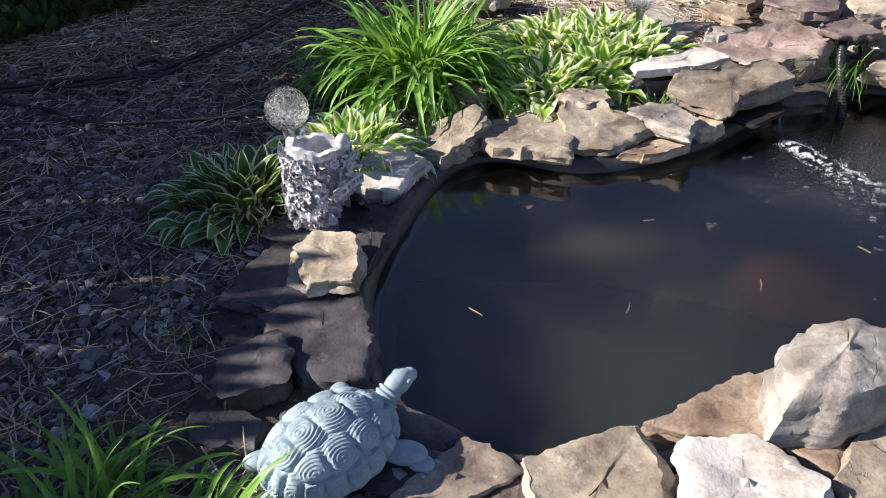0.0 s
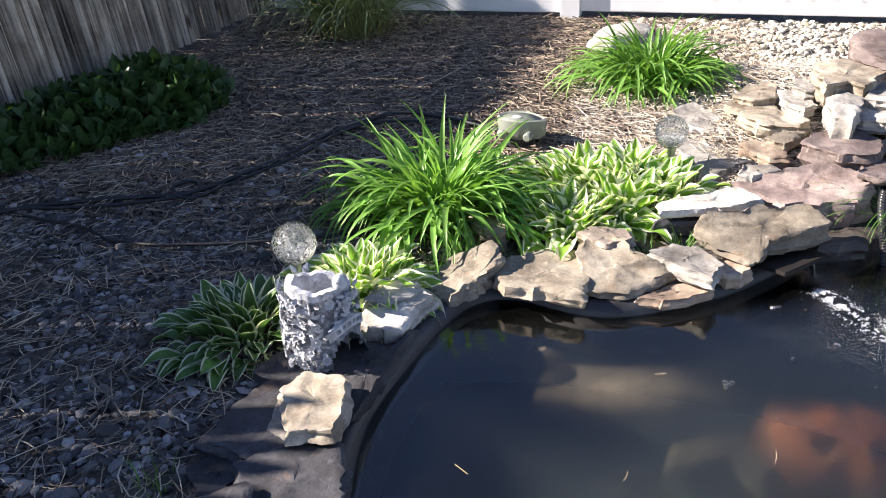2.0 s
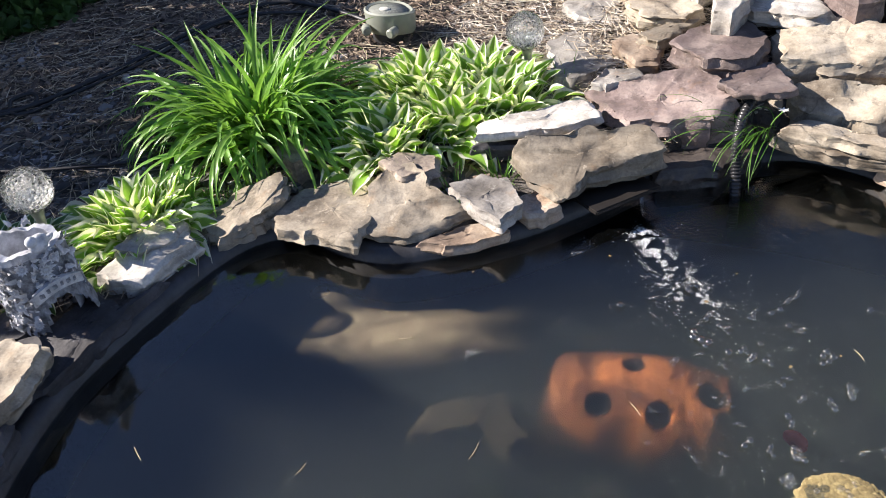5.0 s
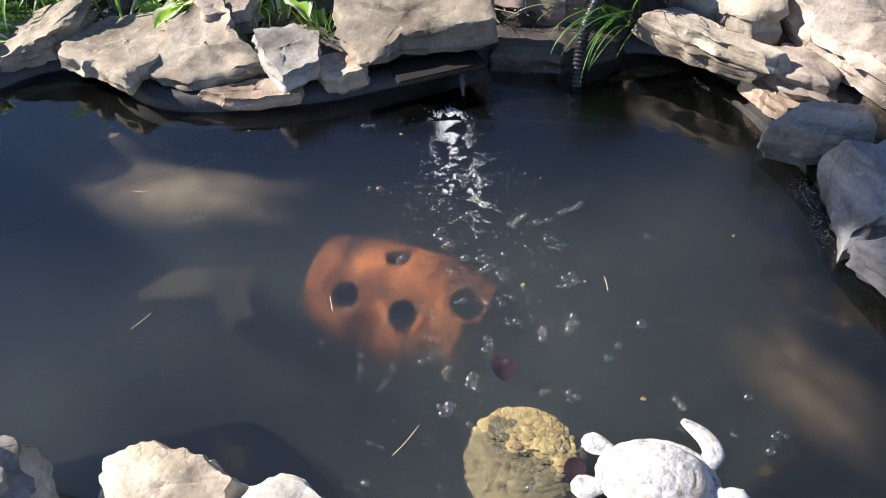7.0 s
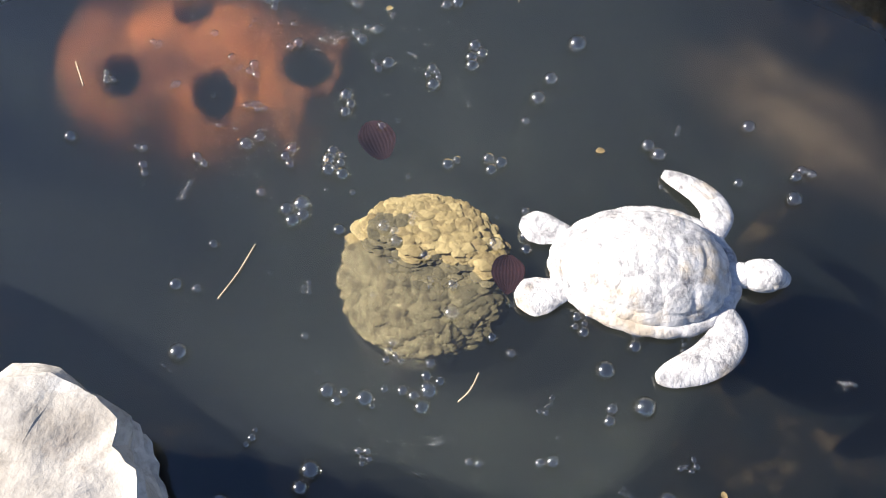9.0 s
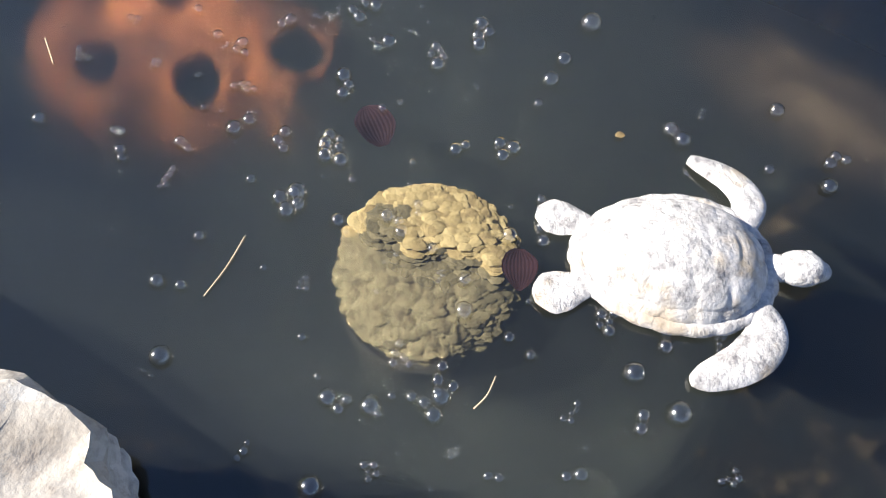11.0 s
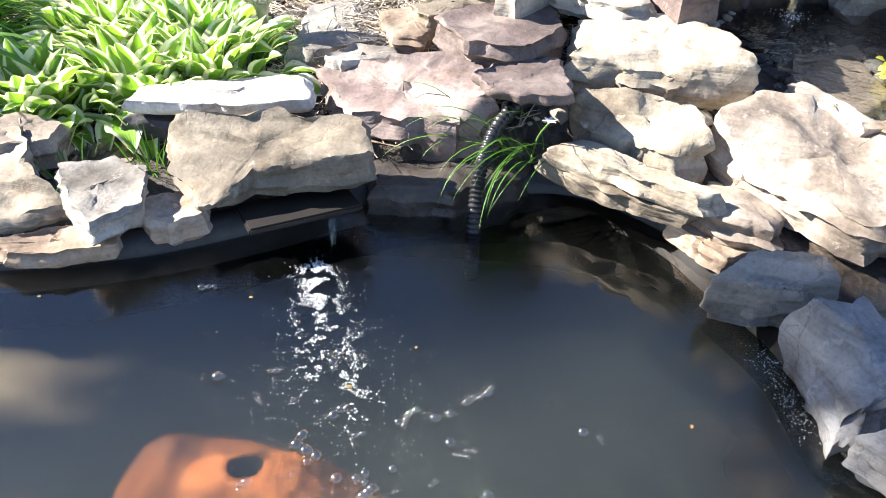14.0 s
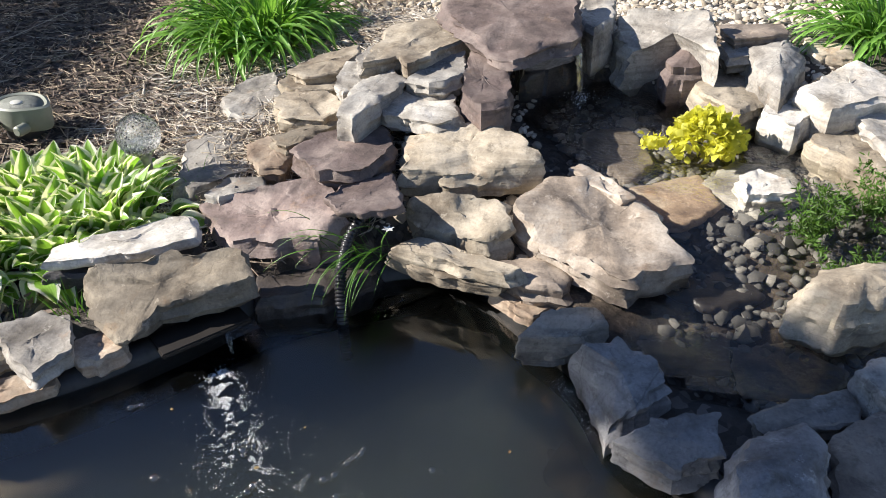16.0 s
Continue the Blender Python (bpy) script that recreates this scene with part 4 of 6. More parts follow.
stone("boulder", "smooth pale boulder behind the daylily", WHITE, [(0.21, 4.34), (0.28, 4.60), (0.43, 4.80), (0.57, 4.71), (0.57, 4.44), (0.34, 4.20)], 0.235, 0.080, dome=0.04, rough=0.2)

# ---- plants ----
# one hosta in two copies: the first has shade put into its colours
HOSTA_SHADED = leaf_material("hosta_leaf_dark", (0.09, 0.20, 0.045), (0.74, 0.79, 0.58), 0.33, 0.5, 0.35)
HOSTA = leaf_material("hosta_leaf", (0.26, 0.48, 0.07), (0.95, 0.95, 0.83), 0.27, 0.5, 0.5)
DAYLILY = leaf_material("daylily_blade", (0.20, 0.40, 0.078), None, 0.3, 0.33, 0.45)
STRIPED = leaf_material("striped_grass", (0.20, 0.27, 0.09), (0.50, 0.50, 0.30), 0.33, 0.5, 0.35)
DRYGRASS = leaf_material("dry_grass", (0.33, 0.24, 0.11), None, 0.3, 0.8, 0.2)
RUSH = leaf_material("rush_blade", (0.11, 0.26, 0.035), None, 0.3, 0.35, 0.3)
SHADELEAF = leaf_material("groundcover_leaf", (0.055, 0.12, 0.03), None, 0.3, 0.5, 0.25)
YELLOW = leaf_material("yellow_leaf", (0.86, 0.84, 0.13), None, 0.3, 0.5, 0.5)
FEATHER = leaf_material("waterweed", (0.08, 0.17, 0.02), None, 0.3, 0.5, 0.35)


def arc(length, up0, up1, steps, bend=1.0):
    """Points of a leaf's rib in (forward, height), and its slope at each."""
    y = z = 0.0
    out = [(0.0, 0.0, up0)]
    for i in range(steps):
        a = up0 + (up1 - up0) * ((i + 0.5) / steps) ** bend
        y += math.cos(a) * length / steps
        z += math.sin(a) * length / steps
        out.append((y, z, a))
    return out


def blade_data(name, mat, length, width, up0, up1, steps=9, fold=0.35, shape=None, wave=0.0, seed=0, across=2):
    """A leaf mesh that grows from the origin along +y; shape(t) gives its half width from 0 to 1."""
    rib = arc(length, radians(up0), radians(up1), steps, 1.2)
    verts, uvs, faces = [], [], []
    cols = 2 * across + 1
    for i, (y, z, a) in enumerate(rib):
        t = i / steps
        half = width / 2 * (shape(t) if shape else (1 - t**2.5) * min(1, 0.55 + 2 * t))
        half = max(half, width * 0.01)
        for c in range(cols):
            s = c / across - 1
            lift = abs(s) * half * fold + wave * half * abs(s) * math.sin(9 * t + 2.1 * seed + (2 if s > 0 else 0))
            verts.append((s * half, y - lift * math.sin(a), z + lift * math.cos(a)))
            uvs.append((0.5 + 0.5 * s, t))
    for i in range(steps):
        for c in range(cols - 1):
            a = i * cols + c
            faces.append((a, a + 1, a + 1 + cols, a + cols))
    me = bpy.data.meshes.new(name)
    me.from_pydata(verts, [], faces)
    me.materials.append(mat)
    layer = me.uv_layers.new(name="UVMap")
    loops = np.empty(len(me.loops), dtype=np.int32)
    me.loops.foreach_get("vertex_index", loops)
    layer.data.foreach_set("uv", np.asarray(uvs, float)[loops].ravel())
    me.polygons.foreach_set("use_smooth", [True] * len(me.polygons))
    return me


def hosta_shape(t):
    if t < 0.22:
        return 0.07
    s = (t - 0.22) / 0.78
    return 0.07 + 0.93 * (math.sin(math.pi * s**0.72)) ** 0.85 * (1 - 0.25 * s) if s < 1 else 0.0


HOSTA_LEAVES = [blade_data("leaf", HOSTA, 0.140, 0.054 + 0.007 * (k % 3), up, down, 13, 0.45, hosta_shape, 0.32, k, 3)
                for k, (up, down) in enumerate(((88, 60), (84, 45), (78, 30), (70, 10), (62, -5), (52, -25), (44, -35), (36, -40)))]
HOSTA_SHADED_LEAVES = [blade_data("leaf", HOSTA_SHADED, 0.135, 0.048 + 0.006 * (k % 3), up, down, 13, 0.5, hosta_shape, 0.22, k, 3)
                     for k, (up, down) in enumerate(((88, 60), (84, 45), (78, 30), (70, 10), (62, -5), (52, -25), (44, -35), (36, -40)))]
DAY_BLADES = [blade_data("blade", DAYLILY, 0.40, 0.023, up, down, 12, 0.45)
              for up, down in ((88, 30), (87, -15), (86, -45), (80, 20), (84, -60), (82, -70), (76, -20), (78, -78), (70, -80), (60, -60), (62, -80), (52, -70))]
STRIPE_BLADES = [blade_data("blade", STRIPED, 0.95, 0.018, up, down, 11, 0.4) for up, down in ((89, 70), (86, 40), (84, 5), (82, -30), (78, -50), (74, -60))]
DRY_BLADES = [blade_data("blade", DRYGRASS, 0.30, 0.006, up, down, 6, 0.3) for up, down in ((80, 20), (70, -20), (60, -30))]
RUSH_BLADES = [blade_data("blade", RUSH, 0.28, 0.0048, up, down, 9, 0.5) for up, down in ((75, -40), (60, -60), (45, -75), (30, -80), (15, -60))]
TUFT_BLADES = [blade_data("blade", RUSH, 0.10, 0.004, up, down, 5, 0.4) for up, down in ((88, 60), (80, 20), (70, -10))]


def grow(plant, meshes, count, spread, rng, scale=(0.8, 1.1), squash=1.0, twist=38):
    """Leaves as parts round a plant's base: the inner ones upright, the outer ones bent over."""
    for i in range(count):
        t = (i + 0.5) / count
        a = i * 2.39996 + rng.uniform(-0.35, 0.35)
        k = min(len(meshes) - 1, int(len(meshes) * (t ** 0.9) + rng.uniform(-1.6, 1.6)))
        ob = new(meshes[0].name.split(".")[0], meshes[max(0, k)])
        ob.parent = plant
        r = spread * math.sqrt(t) * rng.uniform(0.6, 1.1)
        s = rng.uniform(*scale)
        ob.matrix_local = (Matrix.Translation((r * math.cos(a), r * math.sin(a) * squash, -0.005))
                           @ pose(0, 0, 0, rng.uniform(-14, 10), rng.uniform(-16, 16), math.degrees(a) - 90 + rng.uniform(-twist, twist)) @ Matrix.Scale(s, 4))


def plant(name, x, y, label, category, z=None, group=""):
    return thing(name, pose(x, y, float(land(x, y)) - 0.004 if z is None else z), label, category, group)


rng = random.Random(11)
grow(plant("hosta", -0.43, 1.63, "shaded hosta clump with cream-edged leaves coloured darker for the shade", "plant", group="hostas"), HOSTA_SHADED_LEAVES, 190, 0.17, rng, (0.75, 1.08))
grow(plant("hosta", -0.20, 1.885, "sunlit hosta clump with broad cream leaf edges", "plant", group="hostas"), HOSTA_LEAVES, 190, 0.15, rng, (0.75, 1.12))
for x, y, n, spread, size in ((0.33, 2.36, 110, 0.15, (0.75, 1.15)), (0.47, 2.50, 130, 0.17, (0.8, 1.2)), (0.60, 2.58, 110, 0.14, (0.85, 1.2)), (0.34, 2.64, 130, 0.16, (0.9, 1.3)), (0.50, 2.70, 110, 0.13, (0.85, 1.25))):
    grow(plant("hosta", x, y, "sunlit hosta clump with cream-edged green leaves", "plant", group="hostas"), HOSTA_LEAVES, n, spread, rng, size)
grow(plant("daylily", -0.10, 2.38, "arching clump of green daylily leaves", "plant", group="daylilies"), DAY_BLADES, 480, 0.20, rng, (0.5, 1.13), 1.0, 85)
grow(plant("daylily", 0.56, 3.80, "arching clump of green daylily leaves", "plant", group="daylilies"), DAY_BLADES, 340, 0.22, rng, (0.6, 1.08), 1.0, 80)
grow(plant("daylily", 2.70, 3.72, "arching clump of green daylily leaves", "plant", group="daylilies"), DAY_BLADES, 200, 0.15, rng, (0.5, 0.9), 1.0, 80)
grow(plant("daylily", -0.32, 0.62, "low clump of bright green daylily leaves in shade", "plant", group="daylilies"), DAY_BLADES, 130, 0.14, rng, (0.3, 0.6), 1.0, 80)
grow(plant("daylily", -0.12, 0.60, "low clump of bright green daylily leaves in shade", "plant", group="daylilies"), DAY_BLADES, 60, 0.08, rng, (0.3, 0.55), 1.0, 80)
shrub = plant("ornamental_grass", -1.16, 4.50, "tall striped ornamental grass with dry brown base", "plant")
grow(shrub, STRIPE_BLADES, 480, 0.20, rng, (0.4, 0.88), 1.0, 60)
grow(shrub, DRY_BLADES, 120, 0.24, rng, (0.6, 1.1))
rush = plant("star_flower_plant", 1.27, 2.54, "grassy bulb plant trailing over the pond edge", "plant", z=0.075)
for i in range(52):
    ob = new("blade", rng.choice(RUSH_BLADES))
    ob.parent = rush
    left = i % 5 < 3
    a = rng.uniform(150, 215) if left else rng.uniform(225, 268)
    ob.matrix_local = Matrix.Translation((rng.uniform(-0.06, 0.03) if left else rng.uniform(0.03, 0.09), rng.uniform(-0.04, 0.03), rng.uniform(0, 0.03))) @ pose(0, 0, 0, rng.uniform(-8, 8), rng.uniform(-12, 12), a - 90) @ Matrix.Scale(rng.uniform(0.45, 0.9), 4)
PETAL = plain_material("white_petal", (0.80, 0.80, 0.76), 0.5, 0.05)
STEM = plain_material("flower_stem", (0.12, 0.25, 0.05), 0.5)
for fx, fy, fz in ((0.085, -0.02, 0.10), (0.03, 0.09, 0.135)):
    v, f = tube(smooth_line([(fx - 0.03, fy + 0.02, 0), (fx - 0.02, fy + 0.01, fz * 0.6), (fx, fy, fz)], 5), 0.002, 6)
    stem = link_mesh("stem", v, f, STEM, rush)
    for k in range(6):
        me = bpy.data.meshes.get("petal") or blade_data("petal", PETAL, 0.016, 0.008, 30, 5, 5, 0.2)
        ob = new("petal", me)
        ob.parent = stem
        ob.matrix_local = Matrix.Translation((fx, fy, fz)) @ pose(0, 0, 0, 0, 0, 60 * k)
for x, y, n in ((0.68, 2.27, 30), (0.58, 2.18, 16), (0.05, 2.10, 30), (-0.02, 2.02, 22), (0.75, 2.75, 20), (-0.35, 1.05, 12)):
    grow(plant("grass_tuft", x, y, "small tuft of thin green grass among stones", "grass", group="grass tufts", z=max(0.05, float(land(x, y)))), TUFT_BLADES, n, 0.05, rng, (0.6, 1.0))


def leaf_cloud(name, mat, places, ways, length, width, label, category, kind="stuff", parent=None):
    """Many small folded leaves in one mesh: places and directions, one row a leaf."""
    r = np.random.default_rng(len(places))
    n = len(places)
    ways = ways / np.linalg.norm(ways, axis=1)[:, None]
    side = np.cross(ways, r.normal(size=(n, 3)))
    side /= np.linalg.norm(side, axis=1)[:, None]
    nrm = np.cross(side, ways)
    L, W = length * r.uniform(0.7, 1.25, (n, 1)), width * r.uniform(0.75, 1.2, (n, 1))
    pts = [places, places + 0.4 * L * ways - 0.5 * W * side + 0.10 * L * nrm, places + 0.45 * L * ways, places + 0.4 * L * ways + 0.5 * W * side + 0.10 * L * nrm,
           places + 0.78 * L * ways - 0.36 * W * side + 0.02 * L * nrm, places + 0.8 * L * ways - 0.06 * L * nrm, places + 0.78 * L * ways + 0.36 * W * side + 0.02 * L * nrm,
           places + L * ways - 0.16 * L * nrm]
    verts = np.stack(pts, 1).reshape(-1, 3)
    uv1 = np.array([(0.5, 0), (0.1, 0.4), (0.5, 0.4), (0.9, 0.4), (0.2, 0.8), (0.5, 0.8), (0.8, 0.8), (0.5, 1)])
    base = (np.arange(n) * 8)[:, None, None]
    quads = (base + np.array([(1, 2, 5, 4), (2, 3, 6, 5)])).reshape(-1, 4).tolist()
    tris = (base + np.array([(0, 2, 1), (0, 3, 2), (4, 5, 7), (5, 6, 7)])).reshape(-1, 3).tolist()
    ob = link_mesh(name, verts, quads + tris, mat, parent, True, None, np.tile(uv1, (n, 1)))
    return tagged(ob, label, category, kind=kind) if not parent else tagged(ob, label=label)


def build_groundcover():
    r = np.random.default_rng(21)
    patch = np.array([(-2.34, 1.85), (-1.95, 2.25), (-1.62, 2.62), (-1.32, 3.05), (-1.36, 3.35), (-1.60, 3.55), (-2.0, 3.60)])
    x, y = r.uniform(-2.4, -1.2, 6000), r.uniform(1.8, 3.7, 6000)
    ok = inside(patch, x, y)
    x, y = x[ok], y[ok]
    e = np.clip(from_edge(patch, x, y) / 0.15, 0.25, 1)
    z = land(x, y) + r.uniform(0.0, 0.13, len(x)) * e
    ways = np.stack([r.normal(0, 0.55, len(x)) + 0.25, r.normal(0, 0.55, len(x)) - 0.25, r.uniform(0.2, 1.0, len(x))], -1)
    leaf_cloud("groundcover", SHADELEAF, np.stack([x, y, z], -1), ways, 0.085, 0.048, "dense dark green leafy groundcover along the fence", "groundcover")
    x, y = r.uniform(-1.55, 0.0, 2600), r.uniform(5.5, 6.4, 2600)
    z = land(x, y) + r.uniform(0, 0.7, len(x))
    ways = r.normal(size=(len(x), 3)) + (0, -0.3, 0.3)
    leaf_cloud("shrubbery", SHADELEAF, np.stack([x, y, z], -1), ways, 0.09, 0.05, "dark leafy shrubbery beyond the picket fence", "shrub")


build_groundcover()


def build_yellow_plant():
    r = np.random.default_rng(8)
    base = plant("creeping_jenny", 2.105, 3.03, "bright yellow leafy plant growing in the stream", "plant", z=0.182)
    n = 620
    d = r.normal(size=(n, 3))
    d[:, 2] = np.abs(d[:, 2])
    d /= np.linalg.norm(d, axis=1)[:, None]
    lobes = 0.80 + 0.22 * np.sin(5 * np.arctan2(d[:, 1], d[:, 0]) + 1) * (1 - d[:, 2])
    rad = (r.uniform(0.45, 1.0, n) ** 0.5) * lobes
    pts = d * rad[:, None] * (0.105, 0.095, 0.115) + (0, 0, 0.0)
    leaf_cloud("foliage", YELLOW, pts, d + r.normal(0, 0.7, (n, 3)), 0.026, 0.022, "", "", parent=base)
    n = 60
    pts = np.stack([-0.10 - r.uniform(0, 0.07, n), r.normal(-0.02, 0.02, n), r.uniform(0.0, 0.02, n)], -1)
    leaf_cloud("runner", YELLOW, pts, r.normal(size=(n, 3)) + (0, 0, 1), 0.02, 0.016, "yellow trailing runner", "", parent=base)


build_yellow_plant()


def build_waterweed():
    r = np.random.default_rng(9)
    for k, (x, y, s) in enumerate(((2.30, 2.66, 1.0), (2.44, 2.74, 1.1), (2.38, 2.52, 0.8))):
        base = plant("waterweed", x, y, "feathery green waterweed in the stream", "plant", z=float(stream_level(x, y)) - 0.01, group="waterweed")
        pts, ways = [], []
        for i in range(34):
            a, lean = r.uniform(0, 6.28), r.uniform(0.2, 1.2)
            way = np.array([math.cos(a) * math.sin(lean), math.sin(a) * math.sin(lean), math.cos(lean)])
            for j in range(34):
                t = r.uniform(0.15, 1)
                pts.append(way * t * 0.13 * s + r.normal(0, 0.003, 3))
                ways.append(way * 0.5 + r.normal(0, 0.8, 3))
        leaf_cloud("foliage", FEATHER, np.array(pts), np.array(ways), 0.016, 0.004, "", "", parent=base)


build_waterweed()

# ---- gravel, straw and pebbles ----
ICO = bmesh.new()
bmesh.ops.create_icosphere(ICO, subdivisions=1, radius=1)
ICO_V, ICO_F = np.array([v.co[:] for v in ICO.verts]), np.array([[v.index for v in f.verts] for f in ICO.faces])
ICO.free()


def pebble_material(name, stops):
    m = Nodes(name)
    c = m.ramp(m.island(), *stops)
    p = m.coord()
    c = m.mix(0.6, c, m.ramp(m.noise(p, 90, 4), (0.3, (0.6, 0.6, 0.6)), (0.7, (1.15, 1.15, 1.15))), "MULTIPLY")
    return m.done(c, 0.85, m.bump(m.noise(p, 160, 4), 0.4, 0.004))


def pebbles(name, mat, x, y, z, size, r, label, flat=0.6):
    n = len(x)
    s = size * np.exp(r.normal(0, 0.35, (n, 1))) * np.stack([r.uniform(0.7, 1.2, n), r.uniform(0.6, 1.0, n), np.full(n, flat) * r.uniform(0.7, 1.2, n)], -1)
    lump = r.uniform(0.78, 1.18, (n, 12, 1))
    v = ICO_V[None] * lump * s[:, None, :]
    a, t = r.uniform(0, 6.28, n), r.normal(0, 0.35, n)
    ca, sa, ct, st = np.cos(a)[:, None], np.sin(a)[:, None], np.cos(t)[:, None], np.sin(t)[:, None]
    vy, vz = v[..., 1] * ct - v[..., 2] * st, v[..., 1] * st + v[..., 2] * ct
    v = np.stack([v[..., 0] * ca - vy * sa, v[..., 0] * sa + vy * ca, vz], -1) + np.stack([x, y, z + 0.3 * s[:, 2]], -1)[:, None]
    f = (ICO_F[None] + (np.arange(n) * 12)[:, None, None]).reshape(-1, 3)
    return tagged(link_mesh(name, v.reshape(-1, 3), f.tolist(), mat, sharp=50), label, "gravel", kind="stuff")


FLAGS = np.array([(-0.30, 0.78), (-0.27, 1.02), (-0.34, 1.15), (-0.30, 1.42), (-0.16, 1.62), (0.10, 1.66), (0.10, 0.74)])


def scatter(n, box, r, reject=None):
    x, y = r.uniform(box[0], box[1], n), r.uniform(box[2], box[3], n)
    ok = (from_edge(SHORE_XY, x, y) > 0.07) & ~inside(SHORE_XY, x, y) & ~inside(STREAM, x, y) & ~inside(FLAGS, x, y)
    if reject is not None:
        ok &= reject(x, y)
    return x[ok], y[ok]


GRAVEL = pebble_material("grey_gravel", ((0.0, (0.035, 0.033, 0.032)), (0.45, (0.095, 0.091, 0.090)), (0.8, (0.22, 0.21, 0.205)), (1.0, (0.46, 0.44, 0.43))))
PALE = pebble_material("pale_gravel", ((0.0, (0.36, 0.30, 0.22)), (0.5, (0.58, 0.51, 0.41)), (1.0, (0.78, 0.73, 0.64))))
WETPEB = pebble_material("stream_pebbles", ((0.0, (0.065, 0.062, 0.060)), (0.6, (0.17, 0.162, 0.15)), (1.0, (0.36, 0.335, 0.30))))


def build_gravel():
    r = np.random.default_rng(31)
    x, y = scatter(24000, (-2.1, 0.15, 0.55, 2.9), r, lambda x, y: r.uniform(size=len(x)) < 0.75 * (0.35 + (noise_field(x, y) > -0.05)))
    pebbles("gravel", GRAVEL, x, y, land(x, y), 0.0105, r, "loose grey gravel over dark soil")
    x, y = scatter(6500, (0.45, 3.2, 3.95, 4.95), r)
    pebbles("pale_gravel", PALE, x, y, land(x, y), 0.013, r, "pale sunlit gravel along the picket fence")
    x, y = r.uniform(1.55, 2.8, 3600), r.uniform(2.15, 3.55, 3600)
    ok = inside(STREAM, x, y) & ~inside(SHORE_XY, x, y) & (from_edge(STREAM, x, y) > 0.03)
    x, y = x[ok], y[ok]
    pebbles("stream_pebbles", WETPEB, x, y, stream_level(x, y) - 0.048, 0.014, r, "rounded wet pebbles on the stream bed")
    x, y = scatter(2600, (0.5, 2.5, 2.5, 3.9), r)
    pebbles("rock_pile_gravel", PALE, x, y, land(x, y), 0.010, r, "small pale gravel between the piled rocks")


def noise_field(x, y):
    return np.array([fuzz((a, b, 0.3), 2.3) for a, b in zip(x, y)])


def strip_field(name, mat, x, y, z, length, width, r, label, lean=0.12):
    """Dry stalks: bent three-sided strips in one mesh."""
    n = len(x)
    a = r.uniform(0, 6.28, n)
    L = length * np.exp(r.normal(0, 0.5, n))
    W = width * r.uniform(0.6, 1.5, n)
    t = r.normal(0, lean, n)
    d = np.stack([np.cos(a) * np.cos(t), np.sin(a) * np.cos(t), np.sin(t)], -1)
    s = np.stack([-np.sin(a), np.cos(a), np.zeros(n)], -1)
    c = np.stack([x, y, z], -1)
    bend = r.normal(0, 0.08, n)[:, None] * L[:, None]
    rows = []
    for k, q in enumerate((-0.5, 0.0, 0.5)):
        m = c + d * (q * L)[:, None] + s * bend * (1 if k == 1 else 0)
        w = (W * (0.35 if k != 1 else 0.5))[:, None]
        rows += [m - s * w, m + s * w, m + np.array([0, 0, 1.0]) * w * 0.8]
    v = np.stack(rows, 1).reshape(-1, 3)
    f = []
    for k in (0, 3):
        f += [(k, k + 1, k + 4, k + 3), (k + 1, k + 2, k + 5, k + 4), (k + 2, k, k + 3, k + 5)]
    f = (np.array(f)[None] + (np.arange(n) * 9)[:, None, None]).reshape(-1, 4)
    return tagged(link_mesh(name, v, f.tolist(), mat, smooth=False), label, "straw", kind="stuff")


STRAW = pebble_material("dry_straw", ((0.0, (0.08, 0.06, 0.047)), (0.4, (0.25, 0.19, 0.14)), (0.7, (0.45, 0.36, 0.25)), (1.0, (0.68, 0.58, 0.42))))
BARK = pebble_material("bark_mulch", ((0.0, (0.05, 0.037, 0.029)), (0.5, (0.15, 0.11, 0.085)), (1.0, (0.28, 0.21, 0.15))))


def build_straw():
    r = np.random.default_rng(41)
    x, y = scatter(8500, (-2.1, 0.1, 0.5, 2.9), r)
    strip_field("straw", STRAW, x, y, land(x, y) + r.uniform(0.004, 0.022, len(x)), 0.065, 0.0028, r, "dry straw scattered over the gravel")
    x, y = scatter(19000, (-1.9, 1.1, 2.4, 4.95), r)
    strip_field("straw_mulch", STRAW, x, y, land(x, y) + r.uniform(0.003, 0.02, len(x)), 0.06, 0.0030, r, "dry straw mulch covering the garden bed", 0.1)
    x, y = scatter(14000, (-1.9, 0.6, 2.2, 4.98), r)
    strip_field("bark_mulch", BARK, x, y, land(x, y) + r.uniform(0.0, 0.012, len(x)), 0.035, 0.012, r, "dark shredded bark mulch in the garden bed", 0.25)
    x, y = scatter(5200, (0.25, 1.3, 2.6, 4.1), r)
    strip_field("pine_straw", PALE, x, y, land(x, y) + r.uniform(0.003, 0.02, len(x)), 0.07, 0.0035, r, "pale dry needles beside the rock pile", 0.12)


build_gravel()
build_straw()

